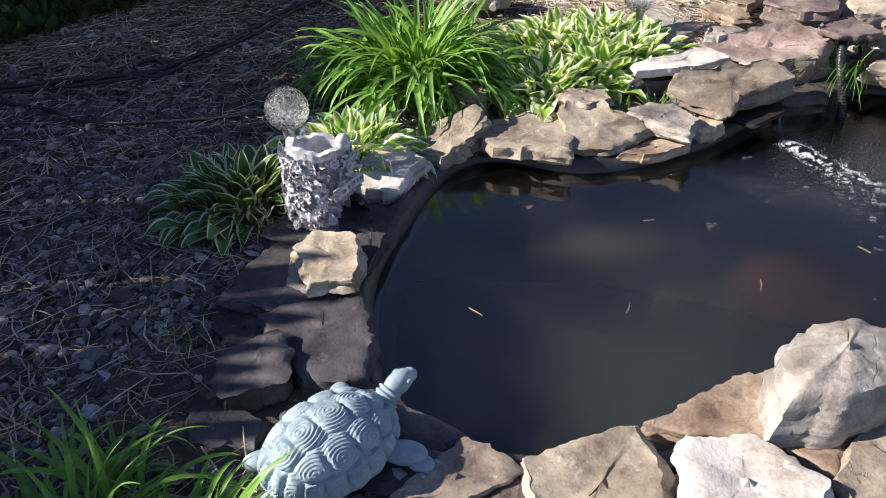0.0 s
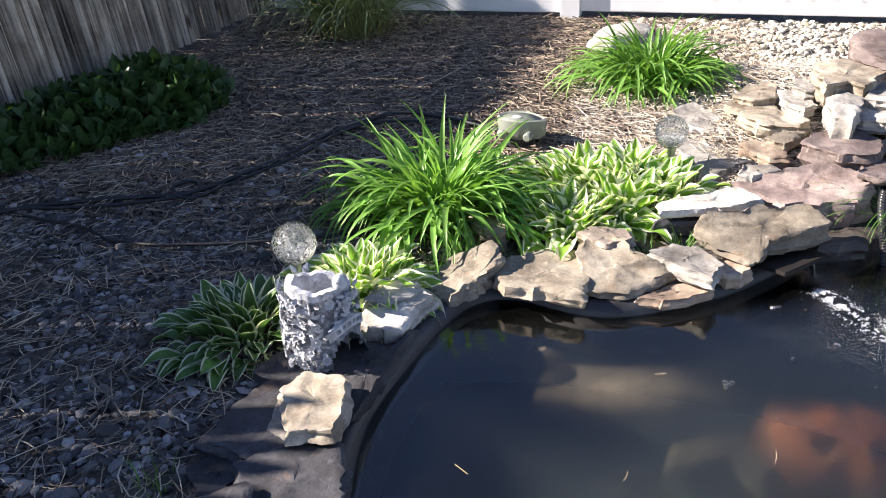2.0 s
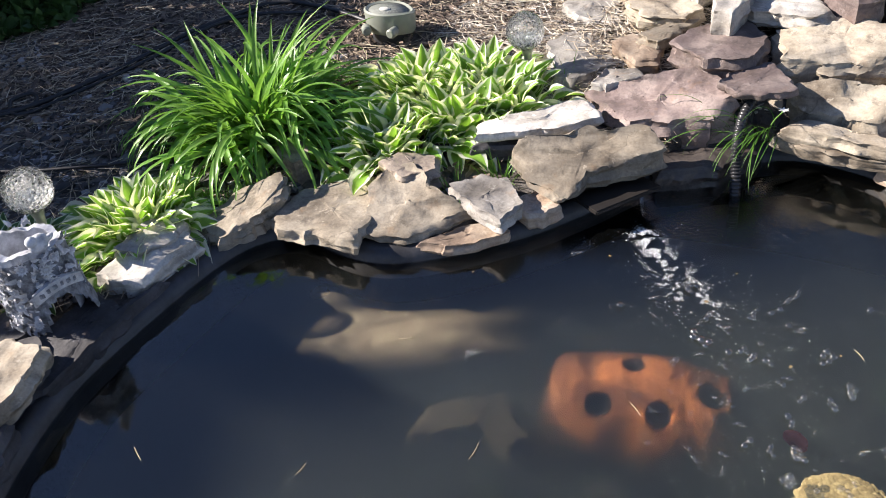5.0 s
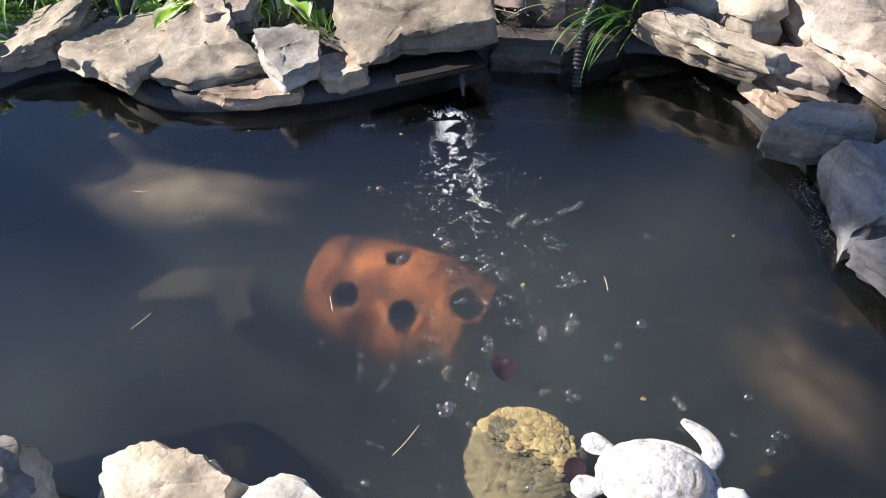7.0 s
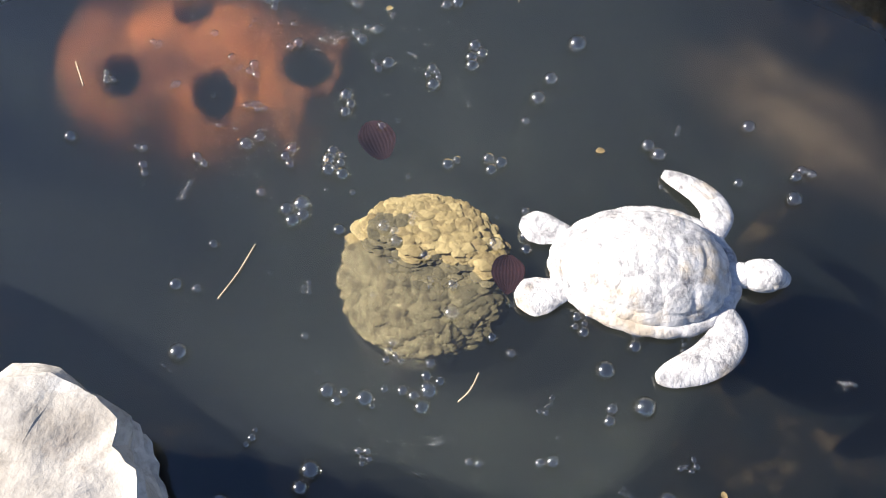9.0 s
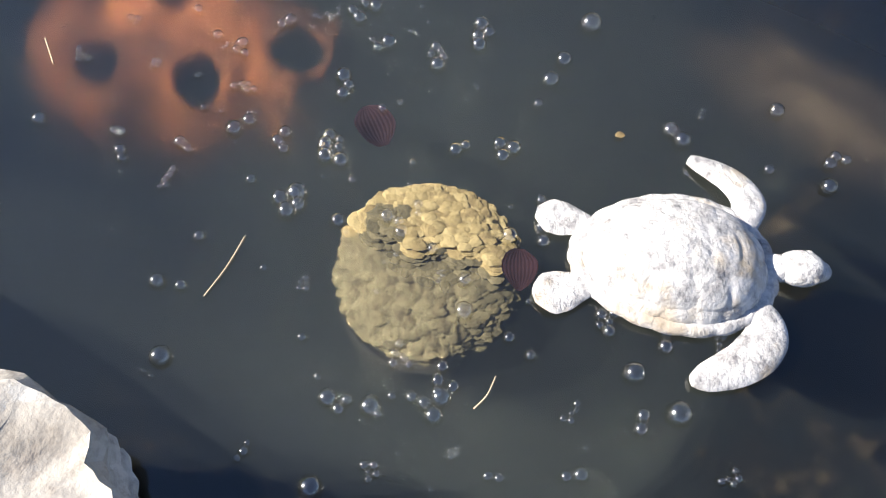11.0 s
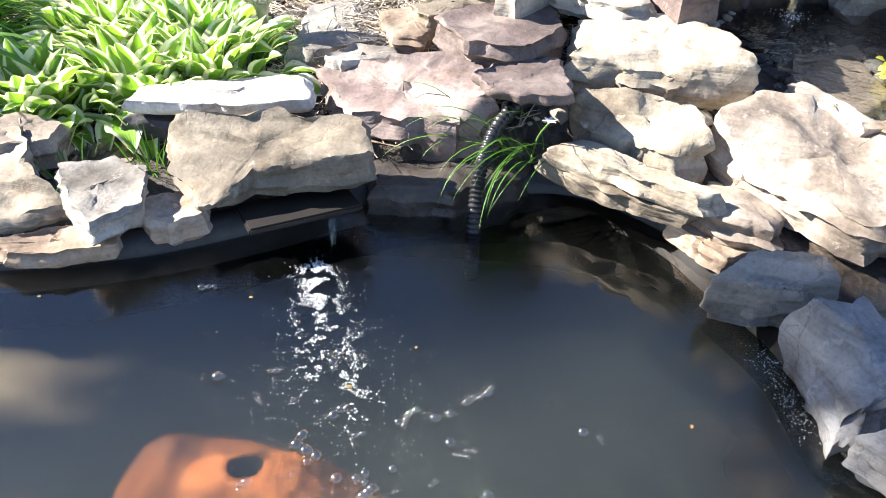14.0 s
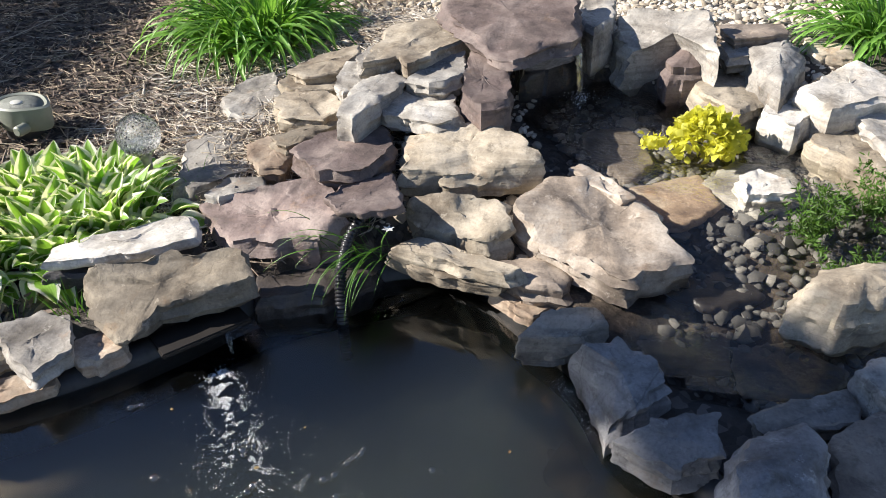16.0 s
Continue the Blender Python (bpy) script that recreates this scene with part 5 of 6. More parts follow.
# ---- ornaments ----
def crackle_glass():
    """A thin blown globe: clear, with fine crackle that catches the light."""
    m = Nodes("crackle_glass")
    p = m.coord()
    normal = m.bump(m.voronoi(p, 95, "DISTANCE_TO_EDGE"), 0.8, 0.006)
    clear, frost, gloss = m.node("ShaderNodeBsdfTransparent"), m.node("ShaderNodeBsdfTranslucent"), m.node("ShaderNodeBsdfGlossy")
    frost.inputs[0].default_value = (0.95, 0.96, 0.95, 1)
    gloss.inputs["Roughness"].default_value = 0.08
    fresnel = m.node("ShaderNodeFresnel")
    fresnel.inputs["IOR"].default_value = 1.5
    for node in (frost, gloss, fresnel):
        m.link(normal, node.inputs["Normal"])
    body, skin = m.node("ShaderNodeMixShader"), m.node("ShaderNodeMixShader")
    m.link(m.ramp(m.voronoi(p, 95, "DISTANCE_TO_EDGE"), (0.02, (0.6, 0.6, 0.6)), (0.16, (0.22, 0.22, 0.22))), body.inputs[0])
    m.link(clear.outputs[0], body.inputs[1])
    m.link(frost.outputs[0], body.inputs[2])
    m.link(fresnel.outputs[0], skin.inputs[0])
    m.link(body.outputs[0], skin.inputs[1])
    m.link(gloss.outputs[0], skin.inputs[2])
    m.link(skin.outputs[0], m.out.inputs[0])
    return m.mat


GLASS_MAT = crackle_glass()
STEEL = plain_material("dull_steel", (0.42, 0.42, 0.40), 0.4, 0.25, 30, 0.1, 0.6)
CHIPS = pebble_material("glass_chips", ((0.0, (0.35, 0.38, 0.38)), (1.0, (0.85, 0.87, 0.86))))


def build_globe_light(x, y, ground, globe_z, lean, label):
    lamp = thing("solar_globe_light", pose(x, y, ground, 0, lean, 0), label, "garden light", "solar globe lights")
    h = globe_z - ground
    v, f = lathe([(0.006, -0.02), (0.006, h - 0.105), (0.010, h - 0.10), (0.013, h - 0.075), (0.018, h - 0.058), (0.029, h - 0.047), (0.034, h - 0.040), (0.033, h - 0.036)], 20)
    link_mesh("stake", v, f, STEEL, lamp, sharp=40)
    thing_sphere("globe", 0.057, (0, 0, h), GLASS_MAT, lamp, 32)
    v, f = lathe([(0.026, h - 0.038), (0.028, h - 0.034), (0.016, h - 0.030), (0.001, h - 0.028)], 20)
    link_mesh("solar_cell", v, f, plain_material("solar_cell", (0.02, 0.025, 0.05), 0.25), lamp, sharp=40)
    r = np.random.default_rng(5)
    n = 150
    a, q = r.uniform(0, 6.28, n), 0.043 * np.sqrt(r.uniform(0, 1, n))
    vv = (ICO_V[None] * r.uniform(0.002, 0.0045, (n, 1, 1)) + np.stack([q * np.cos(a), q * np.sin(a), h - 0.026 + r.uniform(0, 0.010, n)], -1)[:, None]).reshape(-1, 3)
    link_mesh("glass_chips", vv, (ICO_F[None] + (np.arange(n) * 12)[:, None, None]).reshape(-1, 3).tolist(), CHIPS, lamp, False)


def thing_sphere(name, radius, at, mat, parent, n=24):
    bm = bmesh.new()
    bmesh.ops.create_uvsphere(bm, u_segments=n, v_segments=n // 2, radius=radius)
    bmesh.ops.translate(bm, vec=at, verts=bm.verts)
    return part(name, bm, mat, parent, sharp=180)


build_globe_light(-0.325, 1.718, 0.04, 0.262, 3, "crackle glass solar globe light beside the hosta")
build_globe_light(0.645, 2.752, float(land(0.645, 2.752)), 0.262, -4, "crackle glass solar globe light on a steel stake")

STUMP = plain_material("cast_stump", (0.58, 0.59, 0.62), 0.8, 0.5, 40, 0.5)
STUMP_DARK = plain_material("cast_stump_wash", (0.30, 0.315, 0.35), 0.85, 0.7, 60, 1.0)


def build_stump():
    """A hollow cast tree-stump ornament with daisies."""
    stump = thing("stump_ornament", pose(-0.185, 1.555, 0.052, 0, 0, 10) @ Matrix.Scale(1.08, 4), "grey cast tree-stump ornament with daisies and arched opening", "garden ornament")
    n, rows = 72, 26
    verts, faces = [], []

    def rim(a, j):
        return (0.012 * math.cos(a + 1.9) + 0.004 * math.sin(5 * a) + 0.007 * noise.noise(Vector((4 * math.cos(a), 4 * math.sin(a), 3.3)))) * (j / rows) ** 2

    for j in range(rows + 1):
        z = 0.185 * j / rows
        for k in range(n):
            a = 2 * math.pi * k / n
            r = 0.070 + 0.006 * (1 - j / rows) ** 2
            bark = 0.006 * abs(noise.noise(Vector((3.2 * math.cos(a), 3.2 * math.sin(a), z * 14)))) + 0.004 * noise.noise(Vector((9 * math.cos(a), 9 * math.sin(a), z * 25)))
            flare = 0.030 * max(0, math.cos(a + 0.3)) ** 4 * max(0, 1 - z / 0.10)
            r += bark + flare
            verts.append((r * math.cos(a), r * math.sin(a), z + rim(a, j)))
    inner = len(verts)
    for j in range(rows + 1):
        z = 0.185 * j / rows
        for k in range(n):
            a = 2 * math.pi * k / n
            verts.append((0.056 * math.cos(a), 0.056 * math.sin(a), z + rim(a, j)))

    def door(j, k):
        a = (2 * math.pi * (k + 0.5) / n + 0.55 + math.pi) % (2 * math.pi) - math.pi
        return abs(a) < 0.55 and 0.185 * j / rows < 0.075 * math.sqrt(max(0, 1 - (a / 0.6) ** 2))

    for j in range(rows):
        for k in range(n):
            if door(j, k):
                continue
            a, b = j * n + k, j * n + (k + 1) % n
            faces.append((a, b, b + n, a + n))
            faces.append((inner + b, inner + a, inner + a + n, inner + b + n))
    for k in range(n):
        a, b = rows * n + k, rows * n + (k + 1) % n
        faces.append((a, b, inner + b, inner + a))
    ob = link_mesh("bark", verts, faces, STUMP_DARK, stump, sharp=50)
    ob.data.materials.append(STUMP)
    for f in ob.data.polygons:
        c = f.center
        if math.hypot(c.x, c.y) < 0.068 or c.z > 0.178:
            f.material_index = 1
    rr = random.Random(4)
    petal = blade_data("petal", STUMP, 0.017, 0.009, 38, 5, 4, 0.25)

    def blocked(a, z):
        d = (a + 0.55 + math.pi) % (2 * math.pi) - math.pi
        return abs(d) < 0.72 and z < 0.115

    placed = []
    for k in range(400):
        a, z = radians(rr.uniform(170, 345)), rr.uniform(0.015, 0.178)
        if blocked(a, z) or any(math.hypot((a - b) * 0.08, z - y) < 0.027 for b, y in placed) or len(placed) > 24:
            continue
        placed.append((a, z))
        d = thing_sphere("daisy", 0.0055, (0, 0, 0.003), STUMP, stump, 12)
        r = 0.080 + 0.006 * (1 - z / 0.185)
        d.matrix_local = Matrix.Translation((r * math.cos(a), r * math.sin(a), z)) @ Euler((0, radians(90 + rr.uniform(-15, 15)), a)).to_matrix().to_4x4() @ Matrix.Scale(rr.uniform(0.75, 1.15), 4)
        for i in range(11):
            o = new("petal", petal)
            o.parent = d
            o.matrix_local = pose(0, 0, 0.001, 0, 0, 32.7 * i)
    leafm = blade_data("leaf", STUMP, 0.022, 0.012, 50, 0, 5, 0.4)
    for k in range(420):
        a, z = radians(rr.uniform(120, 380)), rr.uniform(0.004, 0.186)
        if blocked(a, z):
            continue
        o = new("leaf", leafm)
        o.parent = stump
        o.matrix_local = Matrix.Translation((0.0775 * math.cos(a), 0.0775 * math.sin(a), z)) @ Euler((0, radians(90), a)).to_matrix().to_4x4() @ pose(0, 0, 0, 0, 0, rr.uniform(0, 360)) @ Matrix.Scale(rr.uniform(0.6, 1.1), 4)
    v, f = [], []
    for i in range(13):
        a = -0.55 + 0.62 * (i / 6 - 1)
        z = 0.082 + 0.020 * math.cos(1.6 * (i / 6 - 1))
        for q, h in ((0.078, 0), (0.092, 0), (0.092, 0.024), (0.078, 0.024)):
            v.append((q * math.cos(a), q * math.sin(a), z + h))
    f = [(i * 4 + k, i * 4 + (k + 1) % 4, i * 4 + 4 + (k + 1) % 4, i * 4 + 4 + k) for i in range(12) for k in range(4)] + [(3, 2, 1, 0), (48, 49, 50, 51)]
    sign = link_mesh("plaque", v, f, STUMP, stump, sharp=40)
    for i, w in enumerate((0.010, 0.007, 0.009, 0.006, 0.010, 0.007)):
        a = -0.55 + 0.155 * (i - 2.5)
        ob = part("lettering_bar", box_bm(0.002, w, 0.010, (0, 0, 0), 0.0008), STUMP_DARK, sign)
        ob.matrix_local = Matrix.Translation((0.0925 * math.cos(a), 0.0925 * math.sin(a), 0.094 + 0.020 * math.cos(1.6 * (a + 0.55) / 0.62))) @ pose(0, 0, 0, 0, 0, math.degrees(a))
    bm = bmesh.new()
    for at, s in (((0.056, -0.022, 0.198), (0.017, 0.024, 0.018)), ((0.058, -0.040, 0.214), (0.011, 0.012, 0.011)), ((0.056, 0.004, 0.190), (0.007, 0.02, 0.006))):
        m = Matrix.Translation(at) @ Matrix.Diagonal((*s, 1))
        bmesh.ops.create_uvsphere(bm, u_segments=16, v_segments=10, radius=1, matrix=m)
    part("perched_figure", bm, STUMP, stump, sharp=180)


build_stump()


def blob(bm, at, size, turn=(0, 0, 0), n=20):
    m = Matrix.Translation(at) @ Euler([radians(a) for a in turn]).to_matrix().to_4x4() @ Matrix.Diagonal((*size, 1))
    bmesh.ops.create_uvsphere(bm, u_segments=n, v_segments=max(8, n // 2), radius=1, matrix=m)


def turtle_shell(bm, size, cells, ring, amp, n=96):
    """A domed shell with raised scutes; ring: the spacing of the carved rings, 0 for none."""
    r = random.Random(6)
    hubs = [Vector((0.0, y, 1)).normalized() for y in (-0.95, -0.45, 0.05, 0.55, 1.1)]
    for s in (-1, 1):
        hubs += [Vector((s * 0.85, y, 0.75)).normalized() for y in (-0.75, -0.2, 0.35, 0.85)]
        hubs += [Vector((s * math.cos(a), math.sin(a), 0.22)).normalized() for a in [radians(d) for d in range(-80, 91, 19)]]
    rows = n // 3
    grid = []
    for j in range(rows + 1):
        el = radians(-12 + 102 * j / rows)
        line = []
        for k in range(n):
            a = 2 * math.pi * k / n
            d = Vector((math.cos(a) * math.cos(el), math.sin(a) * math.cos(el), math.sin(el)))
            near = sorted((d - h).length for h in hubs)[:2]
            gap = near[1] - near[0]
            lift = amp * min(1.0, gap / 0.10) * (1.25 - (near[0] / 0.42) ** 2) + (amp * 0.16 * math.sin(near[0] / ring * 6.28) if ring else 0)
            q = d * (1 + lift)
            line.append(bm.verts.new((q.x * size[0], q.y * size[1], max(q.z, -0.15) * size[2])))
        grid.append(line)
    for j in range(rows):
        for k in range(n):
            if j == rows - 1:
                pass
            bm.faces.new((grid[j][k], grid[j][(k + 1) % n], grid[j + 1][(k + 1) % n], grid[j + 1][k]))
    bm.faces.new(list(reversed(grid[0])))


def build_garden_turtle():
    bm = bmesh.new()
    turtle_shell(bm, (0.088, 0.118, 0.080), 18, 0.062, 0.075, 240)
    bmesh.ops.translate(bm, vec=(0, 0, 0.028), verts=bm.verts)
    for at, size, turn in (((0, 0.120, 0.056), (0.022, 0.040, 0.020), (30, 0, 0)), ((0, 0.152, 0.074), (0.0205, 0.032, 0.020), (14, 0, 0)), ((0, 0.178, 0.076), (0.014, 0.014, 0.013), (0, 0, 0)),
                           ((0.088, 0.085, 0.020), (0.024, 0.040, 0.018), (0, 0, -50)), ((0.118, 0.095, 0.010), (0.018, 0.024, 0.011), (0, 0, -60)),
                           ((-0.088, 0.085, 0.020), (0.024, 0.040, 0.018), (0, 0, 50)), ((0.07, -0.09, 0.014), (0.022, 0.036, 0.014), (0, 0, 215)),
                           ((-0.07, -0.09, 0.014), (0.022, 0.036, 0.014), (0, 0, 145)), ((0, -0.125, 0.014), (0.010, 0.022, 0.009), (0, 0, 0))):
        blob(bm, at, size, turn)
    for k in range(5):
        blob(bm, (0.134 + 0.003 * math.cos(k), 0.080 + 0.009 * k, 0.008), (0.007, 0.004, 0.005), (0, 0, 10 * k), 8)
    for k in range(4):
        blob(bm, (0, 0.108 + 0.008 * k, 0.052 + 0.0045 * k), (0.0245, 0.006, 0.0225), (30, 0, 0), 16)
    blob(bm, (0.0175, 0.162, 0.082), (0.005, 0.007, 0.005), (0, 0, 0), 8)
    blob(bm, (-0.0175, 0.162, 0.082), (0.005, 0.007, 0.005), (0, 0, 0), 8)
    m = Nodes("pale_blue_cast")
    p = m.coord()
    c = m.ramp(m.noise(p, 26, 6, 0.6), (0.3, (0.17, 0.25, 0.30)), (0.6, (0.27, 0.36, 0.41)), (0.8, (0.40, 0.48, 0.52)))
    m.done(c, 0.6, m.bump(m.noise(p, 220, 4), 0.25, 0.003))
    ob = part("turtle_statue", bm, m.mat, sharp=60)
    ob.matrix_world = pose(0.030, 0.800, 0.050, 0, 0, -38)
    tagged(ob, "pale blue cast turtle statue with spiral-carved shell", "garden ornament")


build_garden_turtle()


def fin(bm, line, widths, thick):
    """A flat fin: oval sections along a line, closed at both ends."""
    pts = smooth_line(line, 6)
    n, rings = 12, []
    for i, p in enumerate(pts):
        t = i / (len(pts) - 1)
        d = (pts[min(i + 1, len(pts) - 1)] - pts[max(i - 1, 0)]).normalized()
        side = Vector((-d.y, d.x, 0)).normalized()
        w = float(np.interp(t, np.linspace(0, 1, len(widths)), widths)) / 2
        rings.append([bm.verts.new(p + side * w * math.cos(a) + Vector((0, 0, thick / 2 * math.sin(a)))) for a in [2 * math.pi * k / n for k in range(n)]])
    for r0, r1 in zip(rings, rings[1:]):
        for k in range(n):
            bm.faces.new((r0[k], r0[(k + 1) % n], r1[(k + 1) % n], r1[k]))
    bm.faces.new(rings[0][::-1])
    bm.faces.new(rings[-1])


def build_floating_turtle():
    bm = bmesh.new()
    turtle_shell(bm, (0.057, 0.074, 0.034), 18, 0.0, 0.022, 150)
    for v in bm.verts:
        v.co.x *= 1 + 1.4 * v.co.y
    rim_n, rim_rings = 180, []
    for q in range(10):  # the scalloped margin round the shell
        b = 2 * math.pi * q / 10
        ring = []
        for k in range(rim_n):
            a = 2 * math.pi * k / rim_n
            w = 1.0 + 0.022 * abs(math.sin(11 * a)) + 0.0085 / 0.066 * math.cos(b)
            ring.append(bm.verts.new((0.0575 * w * math.cos(a) * (1 + 1.4 * 0.074 * math.sin(a)), 0.0745 * w * math.sin(a), 0.0015 + 0.0055 * math.sin(b))))
        rim_rings.append(ring)
    for q in range(10):
        r0, r1 = rim_rings[q], rim_rings[(q + 1) % 10]
        for k in range(rim_n):
            bm.faces.new((r0[k], r0[(k + 1) % rim_n], r1[(k + 1) % rim_n], r1[k]))
    blob(bm, (0.002, 0.083, 0.003), (0.0125, 0.018, 0.0090), (0, 0, 0))
    blob(bm, (0.003, 0.101, 0.006), (0.0160, 0.020, 0.0120), (8, 0, -6))
    blob(bm, (0.003, 0.117, 0.003), (0.0095, 0.010, 0.0080), (0, 0, 0))
    for side in (-1, 1):
        blob(bm, (0.003 + 0.012 * side, 0.109, 0.009), (0.0032, 0.0045, 0.0035), (0, 0, 0), 8)
    fin(bm, [(-0.030, 0.055, 0.002), (-0.050, 0.068, 0.003), (-0.066, 0.070, 0.003), (-0.084, 0.058, 0.003), (-0.098, 0.038, 0.002), (-0.105, 0.026, 0.001)], (0.022, 0.027, 0.031, 0.030, 0.026, 0.018, 0.008), 0.0085)
    fin(bm, [(0.030, 0.055, 0.002), (0.052, 0.066, 0.003), (0.070, 0.060, 0.003), (0.086, 0.042, 0.002), (0.098, 0.014, 0.001), (0.101, 0.002, 0.001)], (0.022, 0.028, 0.034, 0.035, 0.031, 0.021, 0.009), 0.0085)
    fin(bm, [(-0.022, -0.055, 0.002), (-0.031, -0.072, 0.002), (-0.037, -0.090, 0.001), (-0.042, -0.109, 0.001)], (0.018, 0.021, 0.026, 0.034, 0.034, 0.010), 0.007)
    fin(bm, [(0.016, -0.057, 0.002), (0.026, -0.076, 0.002), (0.032, -0.094, 0.001), (0.037, -0.113, 0.001)], (0.018, 0.021, 0.027, 0.036, 0.037, 0.012), 0.007)
    m = Nodes("white_resin")
    p = m.coord()
    c = m.ramp(m.noise(p, 60, 7, 0.7), (0.32, (0.14, 0.135, 0.14)), (0.44, (0.40, 0.39, 0.375)), (0.57, (0.60, 0.585, 0.56)))
    c = m.mix(m.ramp(m.noise(p, 24, 3), (0.54, (0, 0, 0)), (0.68, (0.65, 0.65, 0.65))), c, (0.44, 0.34, 0.21))
    m.done(c, 0.6, m.bump(m.noise(p, 180, 5, 0.7), 0.6, 0.004, m.bump(m.ramp(m.voronoi(p, 34, "DISTANCE_TO_EDGE"), (0.0, (0, 0, 0)), (0.12, (1, 1, 1))), 0.25, 0.002)))
    ob = part("floating_turtle", bm, m.mat, sharp=55)
    ob.matrix_world = pose(1.703, 1.545, 0.004, 0, 0, -78)
    tagged(ob, "weathered white resin turtle floating on the pond", "garden ornament")


build_floating_turtle()


def build_gnome():
    bm = bmesh.new()
    marks = []

    def add(at, size, turn=(0, 0, 0), slot=0):
        before = len(bm.faces)
        blob(bm, at, size, turn, 18)
        bm.faces.ensure_lookup_table()
        for f in bm.faces[before:]:
            f.material_index = slot

    add((0, 0, 0.03), (0.06, 0.055, 0.035), slot=3)
    add((0, 0, 0.10), (0.070, 0.060, 0.075))
    add((0.065, -0.02, 0.115), (0.024, 0.03, 0.05), (0, -18, 0))
    add((-0.065, -0.02, 0.115), (0.024, 0.03, 0.05), (0, 18, 0))
    add((0.035, -0.060, 0.085), (0.016, 0.014, 0.020), slot=1)
    add((-0.03, -0.060, 0.085), (0.016, 0.014, 0.020), slot=1)
    add((0, -0.008, 0.195), (0.038, 0.036, 0.036), slot=1)
    add((0, -0.030, 0.165), (0.040, 0.028, 0.042), slot=2)
    add((0, -0.042, 0.198), (0.009, 0.010, 0.009), slot=1)
    before = len(bm.faces)
    bmesh.ops.create_cone(bm, cap_ends=True, segments=20, radius1=0.040, radius2=0.004, depth=0.14, matrix=Matrix.Translation((0, 0.008, 0.283)))
    bm.faces.ensure_lookup_table()
    for f in bm.faces[before:]:
        f.material_index = 4
    ob = part("garden_gnome", bm, plain_material("faded_orange_paint", (0.36, 0.12, 0.055), 0.7, 0.5, 25), sharp=60)
    for name, c in (("faded_skin_paint", (0.45, 0.30, 0.22)), ("grey_beard_paint", (0.38, 0.38, 0.38)), ("dark_boot_paint", (0.12, 0.08, 0.06)), ("faded_hat_paint", (0.13, 0.17, 0.11))):
        ob.data.materials.append(plain_material(name, c, 0.7, 0.3, 25))
    ob.matrix_world = pose(-1.98, 2.30, float(land(-2.0, 2.30)), 0, 0, 40) @ Matrix.Scale(1.3, 4)
    tagged(ob, "small weathered garden gnome in faded orange coat", "garden ornament")


build_gnome()


def build_bucket():
    base = float(land(-1.82, 1.80))
    bucket = thing("bucket", pose(-1.82, 1.80, base, 0, 0, 0), "white plastic bucket turned upside down on the gravel", "bucket")
    mat = plain_material("white_plastic", (0.84, 0.85, 0.86), 0.45, 0.15, 10, 0.05)
    v, f = lathe([(0.152, 0.0), (0.155, 0.004), (0.155, 0.02), (0.148, 0.024), (0.148, 0.05), (0.156, 0.054), (0.156, 0.064), (0.147, 0.068), (0.146, 0.085), (0.152, 0.089),
                  (0.152, 0.097), (0.144, 0.101), (0.130, 0.34), (0.127, 0.352), (0.118, 0.352), (0.117, 0.345), (0.02, 0.345)], 48)
    link_mesh("shell", v, f, mat, bucket, sharp=35)
    v, f = tube([(0.156 * math.cos(a), 0.156 * math.sin(a), 0.03 - 0.02 * math.sin((a - 3.6) / 2.2 * 3.14)) for a in np.linspace(3.6, 5.8, 24)], 0.003, 6)
    link_mesh("handle", v, f, STEEL, bucket)


build_bucket()


def build_pump_box():
    base = float(land(0.06, 3.05))
    box = thing("pond_filter", pose(0.06, 3.05, base + 0.035, 0, 0, -12) @ Matrix.Scale(1.2, 4), "grey-green plastic pond filter with a textured lid", "pond filter")
    body = plain_material("grey_green_plastic", (0.27, 0.29, 0.24), 0.5, 0.15, 20, 0.1)
    lid = plain_material("textured_lid", (0.20, 0.215, 0.19), 0.6, 0.25, 90, 0.6)

    def outline(r, z):
        pts = []
        for k in range(40):
            a = 2 * math.pi * k / 40
            nose = 1 + 0.30 * max(0, math.cos(a)) ** 6
            pts.append((r * nose * math.cos(a), 0.78 * r * math.sin(a), z))
        return pts

    rings = [outline(0.064, 0.0), outline(0.070, 0.01), outline(0.074, 0.055), outline(0.074, 0.062), outline(0.068, 0.066), outline(0.060, 0.062)]
    verts = [p for ring in rings for p in ring]
    faces = [(i * 40 + k, i * 40 + (k + 1) % 40, (i + 1) * 40 + (k + 1) % 40, (i + 1) * 40 + k) for i in range(5) for k in range(40)]
    faces.append(tuple(range(40))[::-1])
    link_mesh("housing", verts, faces, body, box, sharp=40)
    top = outline(0.061, 0.061)
    link_mesh("lid", top + outline(0.061, 0.055), [tuple(range(40))] + [(k, k + 40, (k + 1) % 40 + 40, (k + 1) % 40) for k in range(40)], lid, box)
    bm = bmesh.new()
    blob(bm, (-0.005, -0.005, 0.062), (0.018, 0.013, 0.005))
    part("badge", bm, plain_material("pale_badge", (0.62, 0.62, 0.56), 0.5), box, sharp=180)
    v, f = lathe([(0.012, 0.0), (0.014, 0.004), (0.014, 0.03), (0.010, 0.034)], 16)
    for x, y, a in ((0.055, -0.045, 60), (-0.045, -0.055, 100)):
        ob = link_mesh("nozzle", v, f, body, box, sharp=40)
        ob.matrix_local = pose(x, y, 0.02, 90, 0, a - 60)
    v, f = lathe([(0.05, -0.035), (0.052, -0.03), (0.052, 0.0), (0.045, 0.001)], 28)
    link_mesh("base", v, f, LINER, box, sharp=40)


build_pump_box()

